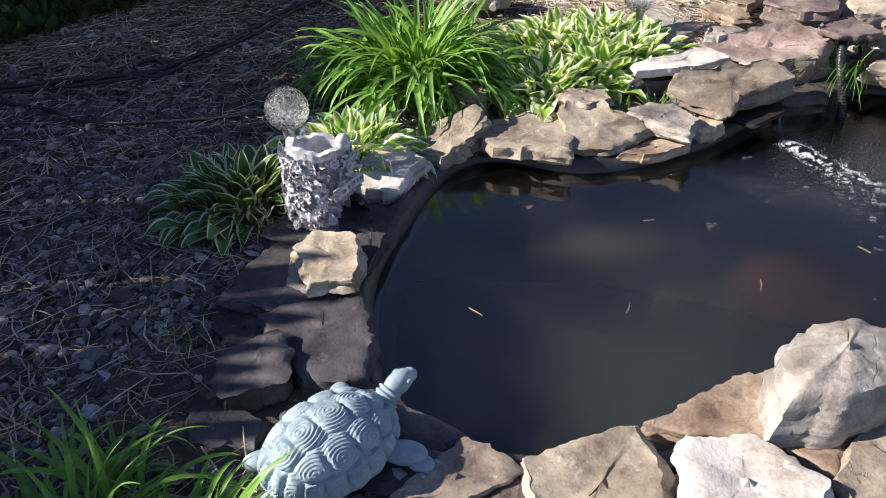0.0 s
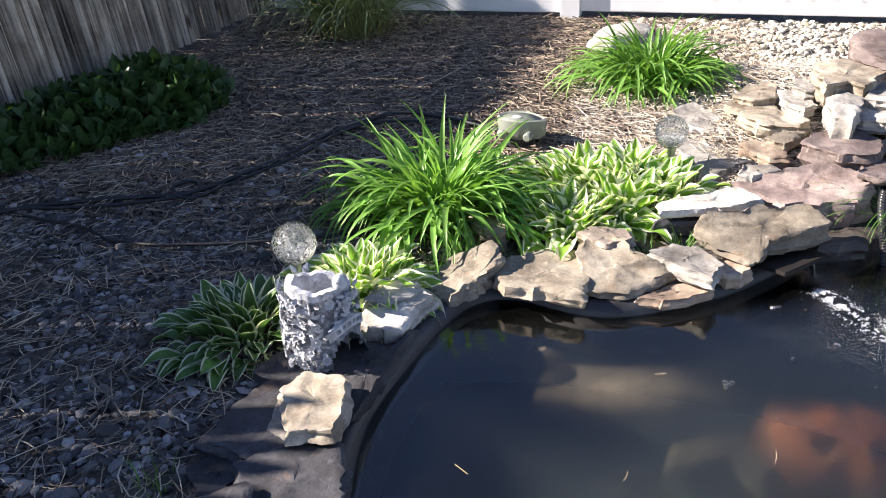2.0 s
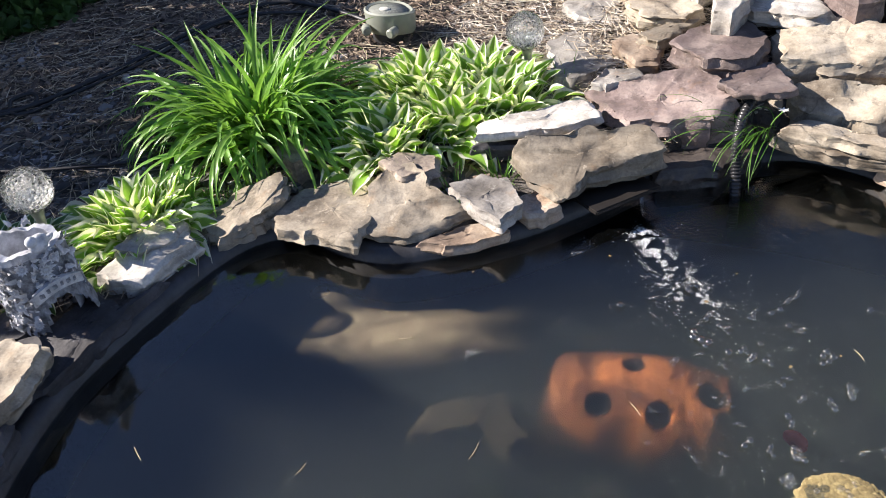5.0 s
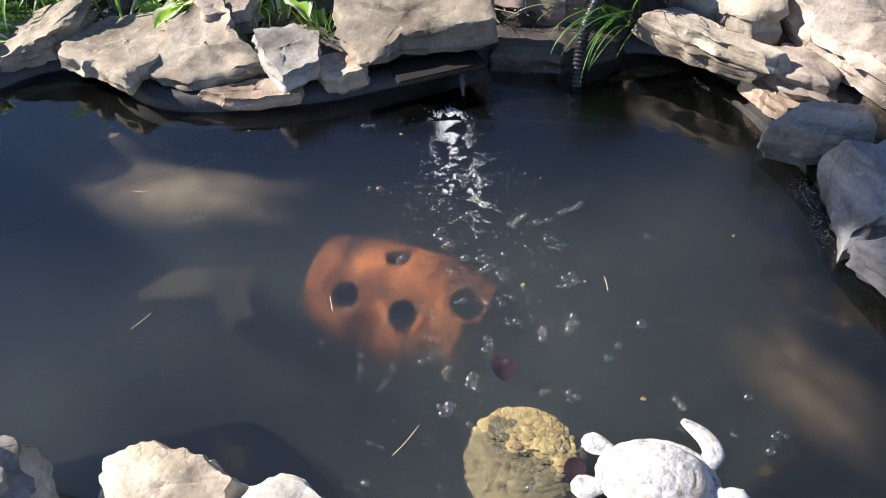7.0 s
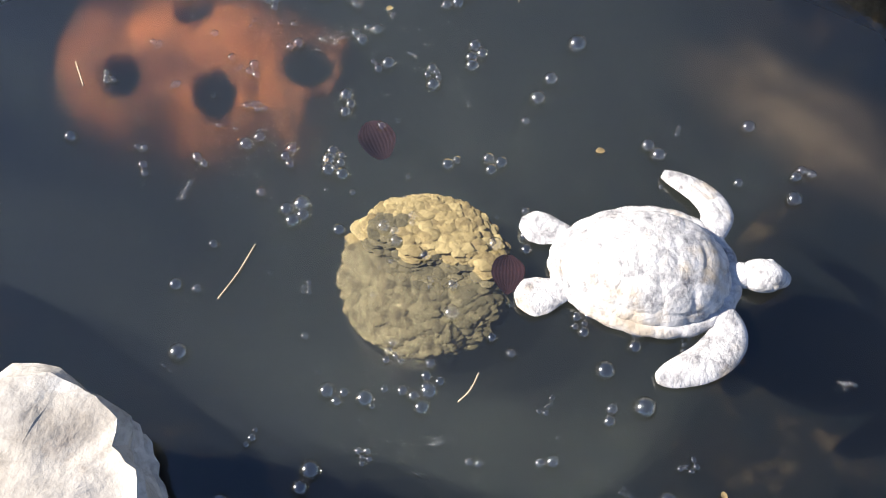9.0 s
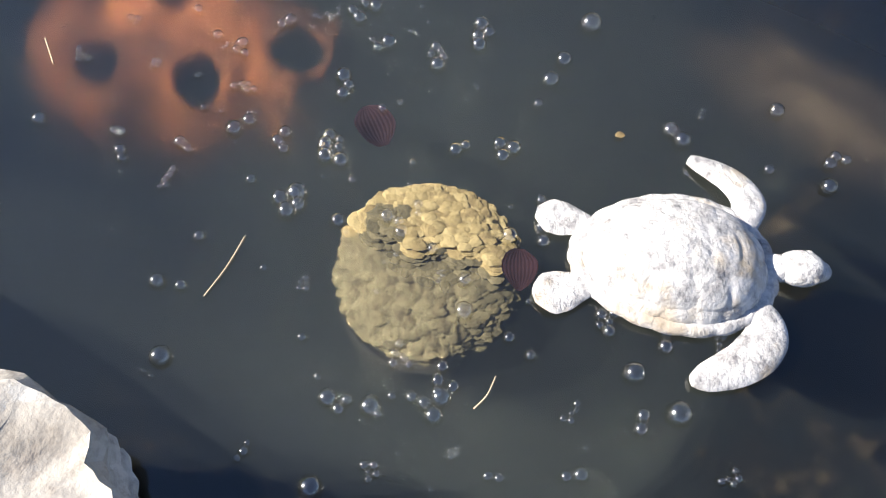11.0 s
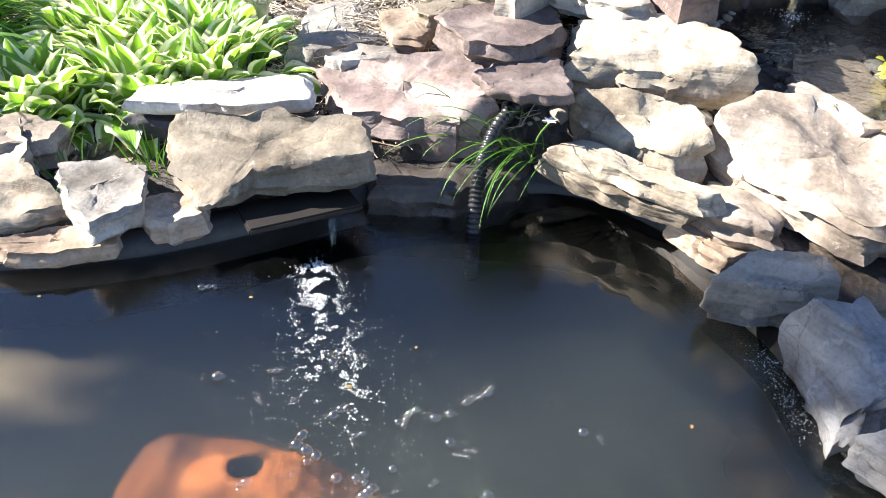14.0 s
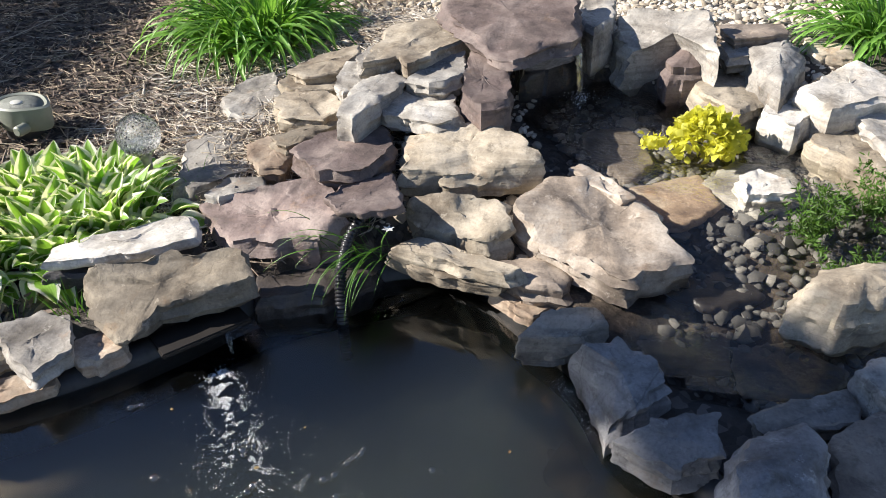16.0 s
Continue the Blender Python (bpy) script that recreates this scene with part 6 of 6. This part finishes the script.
# ---- hose and cables ----
def build_hose():
    path = smooth_line([(1.31, 2.66, 0.185), (1.29, 2.60, 0.178), (1.262, 2.52, 0.150), (1.255, 2.45, 0.10), (1.262, 2.405, 0.045), (1.268, 2.385, -0.03), (1.27, 2.38, -0.10)], 34)
    mat = plain_material("black_corrugated_plastic", (0.03, 0.03, 0.032), 0.3, 0.3, 30)
    v, f = tube(path, 0.0125, 14, lambda i: 1.0 + 0.14 * math.sin(i * 1.57))
    tagged(link_mesh("pump_hose", v, f, mat, sharp=70), "black corrugated hose dipping into the pond", "hose")


build_hose()
CABLE = plain_material("black_cable", (0.018, 0.018, 0.02), 0.5, 0.3, 20)


def build_cable(points, radius, label):
    line = [Vector((p.x + 0.012 * fuzz((p.x, p.y, 0), 7), p.y + 0.012 * fuzz((p.y, p.x, 1), 7), float(land(p.x, p.y)) + 0.020)) for p in smooth_line([(*q, 0) for q in points], 14)]
    v, f = tube(line, radius, 8)
    tagged(link_mesh("cable", v, f, CABLE), label, "cable", "cables on the gravel")


build_cable([(-2.10, 1.70), (-1.85, 1.97), (-1.50, 2.20), (-1.22, 2.32), (-1.03, 2.39), (-0.85, 2.66), (-0.68, 3.03), (-0.45, 3.25), (-0.02, 3.12)], 0.009, "thick black cable lying across the gravel")
build_cable([(-2.05, 1.78), (-1.70, 2.10), (-1.42, 2.20), (-1.10, 2.33), (-1.02, 2.42), (-1.08, 2.47), (-1.12, 2.41), (-1.0, 2.36), (-0.78, 2.72), (-0.62, 3.08), (-0.3, 3.18)], 0.007, "looped black cable lying across the gravel")
build_cable([(-1.6, 2.12), (-1.29, 2.10), (-1.10, 2.03), (-0.82, 2.05), (-0.55, 2.12), (-0.3, 2.2)], 0.006, "thin black cable running to the pond")

# ---- in the pond ----


def clay_material():
    m = Nodes("terracotta")
    m.bsdf.inputs["Specular IOR Level"].default_value = 0.0
    p = m.coord()
    film = m.math("ADD", m.noise(p, 7, 5, 0.62), m.math("MULTIPLY", m.noise(p, 45, 5, 0.65), 0.25))
    c = m.ramp(film, (0.50, (0.105, 0.048, 0.034)), (0.62, (0.21, 0.082, 0.040)), (0.74, (0.43, 0.150, 0.052)))
    return m.done(c, 0.85, m.bump(m.noise(p, 44, 5, 0.6), 0.5, 0.005))


CLAY = clay_material()
# near-black colour that paints the darkness of the pot's hollow pockets
HOLE_SHADE = plain_material("pot_inside", (0.012, 0.011, 0.012), 0.9, gloss=0.0)


def build_strawberry_pot():
    pot = thing("strawberry_pot", pose(1.080, 1.850, -0.258, 0, 0, 5), "sunken terracotta planter with round side pockets", "pot")
    n, rows = 180, 130
    prof = [(-0.182, 0.040), (-0.178, 0.070), (-0.166, 0.096), (-0.145, 0.112), (-0.115, 0.120), (-0.085, 0.119), (-0.05, 0.124), (0.0, 0.128), (0.06, 0.128), (0.12, 0.124), (0.18, 0.112), (0.22, 0.098), (0.232, 0.080)]
    px, pr = [p[0] for p in prof], [p[1] for p in prof]
    holes = ((-0.058, 131, 0.028), (0.013, 78, 0.026), (0.073, 134, 0.028), (0.185, 104, 0.034))

    def radius(x, a):
        r = float(np.interp(x, px, pr))
        for hx, ha, hr in holes:
            d = math.hypot(x - hx, r * ((a - radians(ha) + math.pi) % (2 * math.pi) - math.pi)) * (1 + 0.10 * fuzz((x, a * 0.1, 0), 40))
            r += 0.0016 * math.exp(-((d - hr - 0.006) / 0.010) ** 2) - (0.022 * min(1, 3 * (1 - d / hr)) if d < hr else 0)
        return r

    verts, faces = [], []
    for j in range(rows + 1):
        x = -0.182 + 0.414 * j / rows
        for k in range(n):
            a = 2 * math.pi * k / n
            q = radius(x, a) + 0.007 * fuzz((x, 0.115 * math.cos(a), 0.115 * math.sin(a)), 13) + 0.002 * fuzz((x, 0.115 * math.cos(a), 0.115 * math.sin(a)), 50)
            verts.append((x, q * math.cos(a), q * math.sin(a)))
    for j in range(rows):
        for k in range(n):
            p, q = j * n + k, j * n + (k + 1) % n
            faces.append((p, p + n, q + n, q))
    faces += [tuple(range(n)), tuple(range(rows * n, (rows + 1) * n))[::-1]]
    shell = link_mesh("shell", verts, faces, CLAY, pot, sharp=60)
    shell.data.materials.append(HOLE_SHADE)
    # the dents are shallow: their depth of shade is put into the colour
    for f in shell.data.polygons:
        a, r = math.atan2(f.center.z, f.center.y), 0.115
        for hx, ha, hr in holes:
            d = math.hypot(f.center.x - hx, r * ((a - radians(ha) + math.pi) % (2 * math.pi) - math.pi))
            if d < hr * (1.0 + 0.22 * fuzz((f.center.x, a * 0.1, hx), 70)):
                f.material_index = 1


build_strawberry_pot()


def build_pebble_basket():
    basket = thing("pebble_basket", pose(1.502, 1.550, -0.234) @ Matrix.Scale(0.86, 4), "sunken round planting basket filled with yellow pebbles", "planting basket")
    v, f = lathe([(0.084, 0.0), (0.098, 0.085), (0.104, 0.090), (0.104, 0.098), (0.099, 0.098), (0.096, 0.09), (0.001, 0.088)], 40)
    link_mesh("basket", v, f, plain_material("basket_plastic", (0.03, 0.028, 0.022), 0.8, 0.3), basket, sharp=40)
    mat = pebble_material("yellow_pebble", ((0.0, (0.34, 0.26, 0.125)), (0.5, (0.44, 0.345, 0.165)), (1.0, (0.58, 0.47, 0.24))))
    r = np.random.default_rng(12)
    n = 2600
    a, q = r.uniform(0, 6.28, n), 0.099 * np.sqrt(r.uniform(0, 1, n))
    s = r.uniform(0.0060, 0.0130, (n, 1, 1)) * np.array([1, 0.8, 0.20])
    px, py = q * np.cos(a), q * np.sin(a)
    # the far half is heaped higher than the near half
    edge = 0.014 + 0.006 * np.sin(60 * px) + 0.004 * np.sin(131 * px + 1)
    heap = 0.150 + 0.012 * np.clip((py - edge) / 0.02 + 0.5, 0, 1) + 0.06 * py - 0.012 * (q / 0.099) ** 4
    vv = ICO_V[None] * s * r.uniform(0.85, 1.15, (n, 12, 1)) + np.stack([px, py, heap + r.uniform(0, 0.006, n)], -1)[:, None]
    # shade on the near half is painted: the same pebbles in darker colours
    shade_mat = pebble_material("silted_pebble", ((0.0, (0.12, 0.105, 0.06)), (0.5, (0.18, 0.155, 0.088)), (1.0, (0.25, 0.215, 0.125))))
    in_sun = (py > edge) & ~((np.abs(px + 0.055) < 0.018) & (py < 0.055))
    for name, pick, colour in (("pebbles", in_sun, mat), ("silted_pebbles", ~in_sun, shade_mat)):
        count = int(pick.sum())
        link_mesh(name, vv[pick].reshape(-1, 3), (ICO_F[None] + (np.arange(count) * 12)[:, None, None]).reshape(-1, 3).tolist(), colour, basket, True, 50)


build_pebble_basket()

RED = leaf_material("dark_red_leaf", (0.024, 0.003, 0.007), None, 0.3, 0.9, 0.15)


def build_leaf(name, x, y, z, size, turn, mat, label, tilt=0):
    me = blade_data("leaf", mat, size, size * 0.75, 12, -14, 8, 0.2, lambda t: max(0.05, math.sin(math.pi * min(1, t * 0.93 + 0.05)) ** 0.7), 0.12, 2, 2)
    ob = new(name, me)
    ob.matrix_world = pose(x, y, z, tilt, 0, turn)
    tagged(ob, label, "leaf", "fallen leaves in the pond")


build_leaf("fallen_leaf", 1.428, 1.655, -0.075, 0.055, 35, RED, "dark red fallen leaf sunk in the pond")
build_leaf("fallen_leaf", 1.582, 1.580, -0.085, 0.045, 190, RED, "dark red fallen leaf on the pebble basket")
ORANGE = leaf_material("tan_leaf", (0.34, 0.19, 0.08), None, 0.3, 0.6, 0.2)
rr = random.Random(17)
for k in range(10):
    x, y = rr.uniform(0.5, 1.9), rr.uniform(1.35, 2.1)
    build_leaf("leaf_scrap", x, y, 0.002, rr.uniform(0.005, 0.010), rr.uniform(0, 360), rr.choice((ORANGE, DRYGRASS, DRYGRASS)), "tiny dry leaf scrap floating on the water")
TWIG = plain_material("dry_twig", (0.40, 0.33, 0.22), 0.8, 0.3, 60)
for x, y, a, length in ((0.22, 1.28, -35, 0.04), (0.55, 1.33, 75, 0.03), (1.12, 1.62, -50, 0.035), (1.52, 1.86, -60, 0.03), (1.58, 1.40, 70, 0.03), (0.85, 1.45, 80, 0.04), (1.36, 1.45, 80, 0.06), (0.62, 1.7, 20, 0.03)):
    c, s = math.cos(radians(a)) * length / 2, math.sin(radians(a)) * length / 2
    v, f = tube(smooth_line([(x - c, y - s, 0.001), (x + 0.002, y - 0.002, 0.002), (x + c, y + s, 0.001)], 4), 0.0009, 5)
    tagged(link_mesh("twig", v, f, TWIG), "thin pale twig floating on the pond", "twig", "floating twigs")

# ---- spillway, splash and bubbles ----
FOAM = plain_material("white_foam", (0.85, 0.87, 0.88), 0.25, 0.05)


def sheet_material(name, thin, thick):
    """A film of falling water: clear, with bright streaks."""
    m = Nodes(name)
    streak = m.node("ShaderNodeMapping")
    streak.inputs["Scale"].default_value = (1, 1, 0.15)
    m.link(m.coord(), streak.inputs["Vector"])
    shine = m.node("ShaderNodeBsdfGlossy")
    shine.inputs["Roughness"].default_value = 0.25
    clear_part = m.node("ShaderNodeBsdfTransparent")
    both = m.node("ShaderNodeMixShader")
    m.link(m.ramp(m.noise(streak.outputs[0], 140, 4), (0.42, (thin,) * 3), (0.66, (thick,) * 3)), both.inputs[0])
    m.link(clear_part.outputs[0], both.inputs[1])
    m.link(shine.outputs[0], both.inputs[2])
    m.link(both.outputs[0], m.out.inputs[0])
    return m.mat


TRICKLE = sheet_material("thin_falling_water", 0.02, 0.16)
CASCADE = sheet_material("white_falling_water", 0.08, 0.60)


def build_spillway():
    bm = box_bm(0.20, 0.10, 0.012, (0, 0, 0), 0.003)
    ob = part("spillway_plate", bm, plain_material("brown_plate", (0.014, 0.011, 0.009), 0.6, 0.3, 20))
    ob.matrix_world = pose(0.985, 2.262, 0.052, -6, 0, 46)
    tagged(ob, "brown plastic spillway lip under the large stone", "spillway")
    pts = [[(1.035 + 0.007 * u * (1 - 0.6 * t) + 0.020 * t, 2.285 + 0.007 * u * (1 - 0.6 * t) - 0.035 * t, 0.055 - 0.055 * t * t) for u in np.linspace(-1, 1, 5)] for t in np.linspace(0, 1, 8)]
    verts = [p for row in pts for p in row]
    faces = [(j * 5 + k, j * 5 + k + 1, (j + 1) * 5 + k + 1, (j + 1) * 5 + k) for j in range(7) for k in range(4)]
    tagged(link_mesh("spill_water", verts, faces, TRICKLE), "thin trickle of water falling into the pond", "water", kind="stuff")
    pts = [[(1.752 + 0.016 * u + 0.02 * t, 3.385 - 0.03 * t - 0.01 * abs(u), 0.345 - 0.175 * t * (0.5 + 0.5 * t)) for u in np.linspace(-1, 1, 5)] for t in np.linspace(0, 1, 8)]
    verts = [p for row in pts for p in row]
    tagged(link_mesh("waterfall", verts, faces, CASCADE), "small thin waterfall dropping between the rocks", "water", kind="stuff")


build_spillway()


def build_foam():
    r = np.random.default_rng(77)
    n = 5200
    t = r.uniform(0, 1, n) ** 1.2
    x = 1.055 + 0.17 * t + r.normal(0, 0.014 + 0.024 * t, n)
    y = 2.185 - 0.27 * t + r.normal(0, 0.012 + 0.014 * t, n)
    clump = np.array([fuzz((a, b, 0), 34) + 0.6 * fuzz((b, a, 1), 90) for a, b in zip(x, y)])
    keep = clump > -0.12 + 0.34 * t
    x, y = x[keep], y[keep]
    splash = (x, y, np.full(len(x), 0.001), 0.0004 + 0.0009 * r.uniform(0, 1, len(x)) ** 2)
    xf, yf = 1.08 + r.normal(0.10, 0.09, 230), 2.02 + r.normal(0, 0.10, 230)
    ok = inside(SHORE_XY, xf, yf)
    drops = (xf[ok], yf[ok], np.full(ok.sum(), 0.001), r.uniform(0.0003, 0.0009, ok.sum()))
    pool = (1.775 + r.normal(0, 0.025, 90), 3.33 + r.normal(0, 0.03, 90), np.full(90, 0.172), r.uniform(0.0008, 0.0020, 90))
    # sparkles where the stream runs in between the rocks
    q = r.uniform(0, 1, 260)
    inflow = (1.765 + 0.075 * q + r.normal(0, 0.012, 260), 2.265 - 0.16 * q + r.normal(0, 0.012, 260), np.full(260, 0.001), r.uniform(0.0003, 0.0008, 260))
    xs, ys, zs, size = (np.concatenate(c) for c in zip(splash, drops, pool, inflow))
    v = ICO_V[None] * size[:, None, None] * np.array([1.3, 1.0, 0.7]) + np.stack([xs, ys, zs], -1)[:, None]
    f = (ICO_F[None] + (np.arange(len(xs)) * 12)[:, None, None]).reshape(-1, 3)
    tagged(link_mesh("foam", v.reshape(-1, 3), f.tolist(), FOAM), "white splashing foam and droplets on the pond", "foam", kind="stuff")


build_foam()


def build_bubbles():
    m = Nodes("bubble_film")
    gl = m.node("ShaderNodeBsdfGlossy")
    gl.inputs["Roughness"].default_value = 0.09
    tr = m.node("ShaderNodeBsdfTransparent")
    lw = m.node("ShaderNodeFresnel")
    lw.inputs["IOR"].default_value = 1.5
    mx = m.node("ShaderNodeMixShader")
    m.link(m.math("MAXIMUM", lw.outputs[0], 0.10), mx.inputs[0])
    m.link(tr.outputs[0], mx.inputs[1])
    m.link(gl.outputs[0], mx.inputs[2])
    sheen = m.node("ShaderNodeBsdfGlossy")
    sheen.inputs["Roughness"].default_value = 0.24
    film = m.node("ShaderNodeMixShader")
    film.inputs[0].default_value = 0.07
    m.link(mx.outputs[0], film.inputs[1])
    m.link(sheen.outputs[0], film.inputs[2])
    m.link(film.outputs[0], m.out.inputs[0])
    bm = bmesh.new()
    bmesh.ops.create_uvsphere(bm, u_segments=16, v_segments=10, radius=1)
    bmesh.ops.delete(bm, geom=[v for v in bm.verts if v.co.z < -0.05], context="VERTS")
    hv, hf = np.array([v.co[:] for v in bm.verts]), []
    bm.verts.index_update()
    hf = [[v.index for v in f.verts] for f in bm.faces]
    bm.free()
    r = np.random.default_rng(55)
    spots = []
    for k in range(230):
        t = r.uniform(0, 1)
        cx, cy = 1.15 + 0.46 * t + r.normal(0, 0.15), 1.98 - 0.62 * t + r.normal(0, 0.13)
        if not inside(SHORE_XY, cx, cy) or from_edge(SHORE_XY, np.array(cx), np.array(cy)) < 0.05:
            continue
        size = 0.0022 + 0.0070 * r.uniform(0, 1) ** 1.8
        near = [(cx, cy, size)]
        for i in range(int(r.choice([0, 0, 0, 0, 1, 2, 4]))):
            for attempt in range(12):
                px, py, ps = near[r.integers(0, len(near))]
                s, a = size * r.uniform(0.6, 1.0), r.uniform(0, 6.28)
                x, y = px + (ps + s) * 0.92 * math.cos(a), py + (ps + s) * 0.92 * math.sin(a)
                if all(math.hypot(x - q[0], y - q[1]) > 0.85 * (s + q[2]) for q in near):
                    near.append((x, y, s))
                    break
        spots += near
    for x, y, s in ((1.72, 1.42, 0.010), (1.60, 1.80, 0.011), (1.83, 1.66, 0.008), (1.50, 1.74, 0.008), (1.55, 1.46, 0.008)):
        spots.append((x, y, s))
    verts = np.concatenate([hv * s + (x, y, 0.001) for x, y, s in spots])
    faces = [[i + k * len(hv) for i in f] for k in range(len(spots)) for f in hf]
    ob = link_mesh("bubbles", verts, faces, m.mat)
    ob.visible_shadow = False
    tagged(ob, "clear round bubbles floating on the pond", "bubbles", kind="stuff")


build_bubbles()
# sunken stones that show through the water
stone("sunken_stone", "flat stone lying under the murky water", SILTED_DIM, [(0.65, 1.58), (0.67, 1.665), (0.74, 1.71), (0.82, 1.73), (0.91, 1.63), (0.87, 1.60), (0.79, 1.64), (0.70, 1.585)], -0.15, 0.06)
def silt_bank(label, x, y, z, long, wide, turn, colour, thick=1.0):
    """A low bank of loose silt that thins out to nothing at its edge."""
    m = Nodes("loose_silt")
    p = m.coord()
    c = m.ramp(m.noise(p, 16, 6, 0.65), (0.32, tuple(0.55 * v for v in colour)), (0.68, tuple(1.2 * v for v in colour)))
    earth, clear, body = m.node("ShaderNodeBsdfDiffuse"), m.node("ShaderNodeBsdfTransparent"), m.node("ShaderNodeMixShader")
    m.link(c, earth.inputs[0])
    sep = m.node("ShaderNodeSeparateXYZ")
    m.link(m.coord("UV"), sep.inputs[0])
    cover = m.math("MULTIPLY", sep.outputs[0], m.math("ADD", 0.45, m.math("MULTIPLY", m.noise(p, 9, 4, 0.6), 0.9)))
    m.link(m.math("MINIMUM", cover, 0.97), body.inputs[0])
    m.link(clear.outputs[0], body.inputs[1])
    m.link(earth.outputs[0], body.inputs[2])
    m.link(body.outputs[0], m.out.inputs[0])
    n, rings = 64, 10
    verts, uvs, faces = [], [], []
    for k in range(rings + 1):
        q = k / rings
        u = (1 - q) * (1 - q) * (1 + 2 * q)
        for i in range(n):
            a = 2 * math.pi * i / n
            w = q * (1 + 0.30 * fuzz((math.cos(a) * 0.2 + x, math.sin(a) * 0.2 + y, 0), 9))
            verts.append((long * w * math.cos(a), wide * w * math.sin(a), 0.010 * u))
            uvs.append((min(1.0, 1.25 * u) * thick, 0.0))
    for k in range(rings):
        for i in range(n):
            a, b = k * n + i, k * n + (i + 1) % n
            faces.append((a, a + n, b + n, b))
    ob = link_mesh("silt_bank", verts, faces, m.mat, uvs=uvs)
    ob.matrix_world = pose(x, y, z, 0, 0, turn)
    ob.visible_shadow = False
    tagged(ob, label, "silt", kind="stuff")


stone("sunken_ledge", "silt-coated ledge of stone under water, coloured near black to look dim", SUNKEN, [(0.24, 1.78), (0.36, 1.73), (0.58, 1.76), (0.76, 1.88), (0.78, 1.94), (0.60, 1.93), (0.42, 1.92), (0.27, 1.92)], -0.135, 0.05, rough=0.25)
silt_bank("tan silt settled on a sunken stone ledge", 0.48, 1.83, -0.115, 0.41, 0.135, 14, (0.285, 0.24, 0.175))
# this patch paints sunlight on the underwater wall, using the silt bank's shape
silt_bank("tan patch painted for the sunlit wall below the pond's stone edge", 0.29, 1.90, -0.108, 0.085, 0.10, 30, (0.25, 0.21, 0.155), 0.8)
silt_bank("brown silt settled on the pond shelf", 1.87, 1.89, -0.110, 0.19, 0.12, -35, (0.105, 0.082, 0.058), 0.75)
silt_bank("brown silt washed in by the stream", 1.795, 2.12, -0.106, 0.10, 0.16, 10, (0.06, 0.05, 0.037), 0.4)
stone("rock", "small upright stone between daylily and hosta", BROWN, [(0.00, 2.33), (0.05, 2.36), (0.16, 2.20), (0.14, 2.15), (0.06, 2.20)], 0.12, 0.10)


# ---- an unseen tree added beyond the board fence, so its crown shades the far end of the pond ----
def build_tree():
    tree = thing("garden_tree", pose(-4.3, -1.2, 0.05), "unseen leafy tree added beyond the board fence to cast shade", "tree")
    bark = plain_material("tree_bark", (0.14, 0.11, 0.085), 0.9, 0.4, 18, 0.6)
    trunk = smooth_line([(0, 0, -0.1), (0.05, 0.03, 1.2), (-0.03, -0.02, 2.4), (0.02, 0.05, 3.7)], 10)
    v, f = tube(trunk, lambda i: 0.075 - 0.0013 * i, 12)
    link_mesh("trunk", v, f, bark, tree)
    r = np.random.default_rng(91)
    limbs = []
    for centre, spread, count, bend in (((0.055, 2.24, 3.95), (0.22, 0.09, 0.09), 9, (0.0, 1.0, 3.95)), ((-0.25, 2.51, 3.95), (0.10, 0.07, 0.05), 5, (0.0, 1.1, 4.0)),
                                        ((0.0, 0.2, 4.2), (0.40, 0.40, 0.30), 9, (0.0, 0.1, 3.9))):
        for k in range(count):
            tip = np.array(centre) + r.normal(0, 1, 3) * spread
            v, f = tube(smooth_line([(0.02, 0.05, 3.6), tuple(np.array(bend) + r.normal(0, 0.08, 3)), tuple(tip)], 8), lambda i: 0.03 - 0.0014 * i, 7)
            link_mesh("limb", v, f, bark, tree)
            limbs.append(tip)
    n = 3400
    hub = np.array(limbs)[r.integers(0, len(limbs), n)]
    pts = hub + r.normal(0, 1, (n, 3)) * (0.09, 0.06, 0.06)
    leaf_cloud("crown", SHADELEAF, pts, r.normal(size=(n, 3)) + (0, 0, -0.3), 0.075, 0.045, "", "", parent=tree)


build_tree()
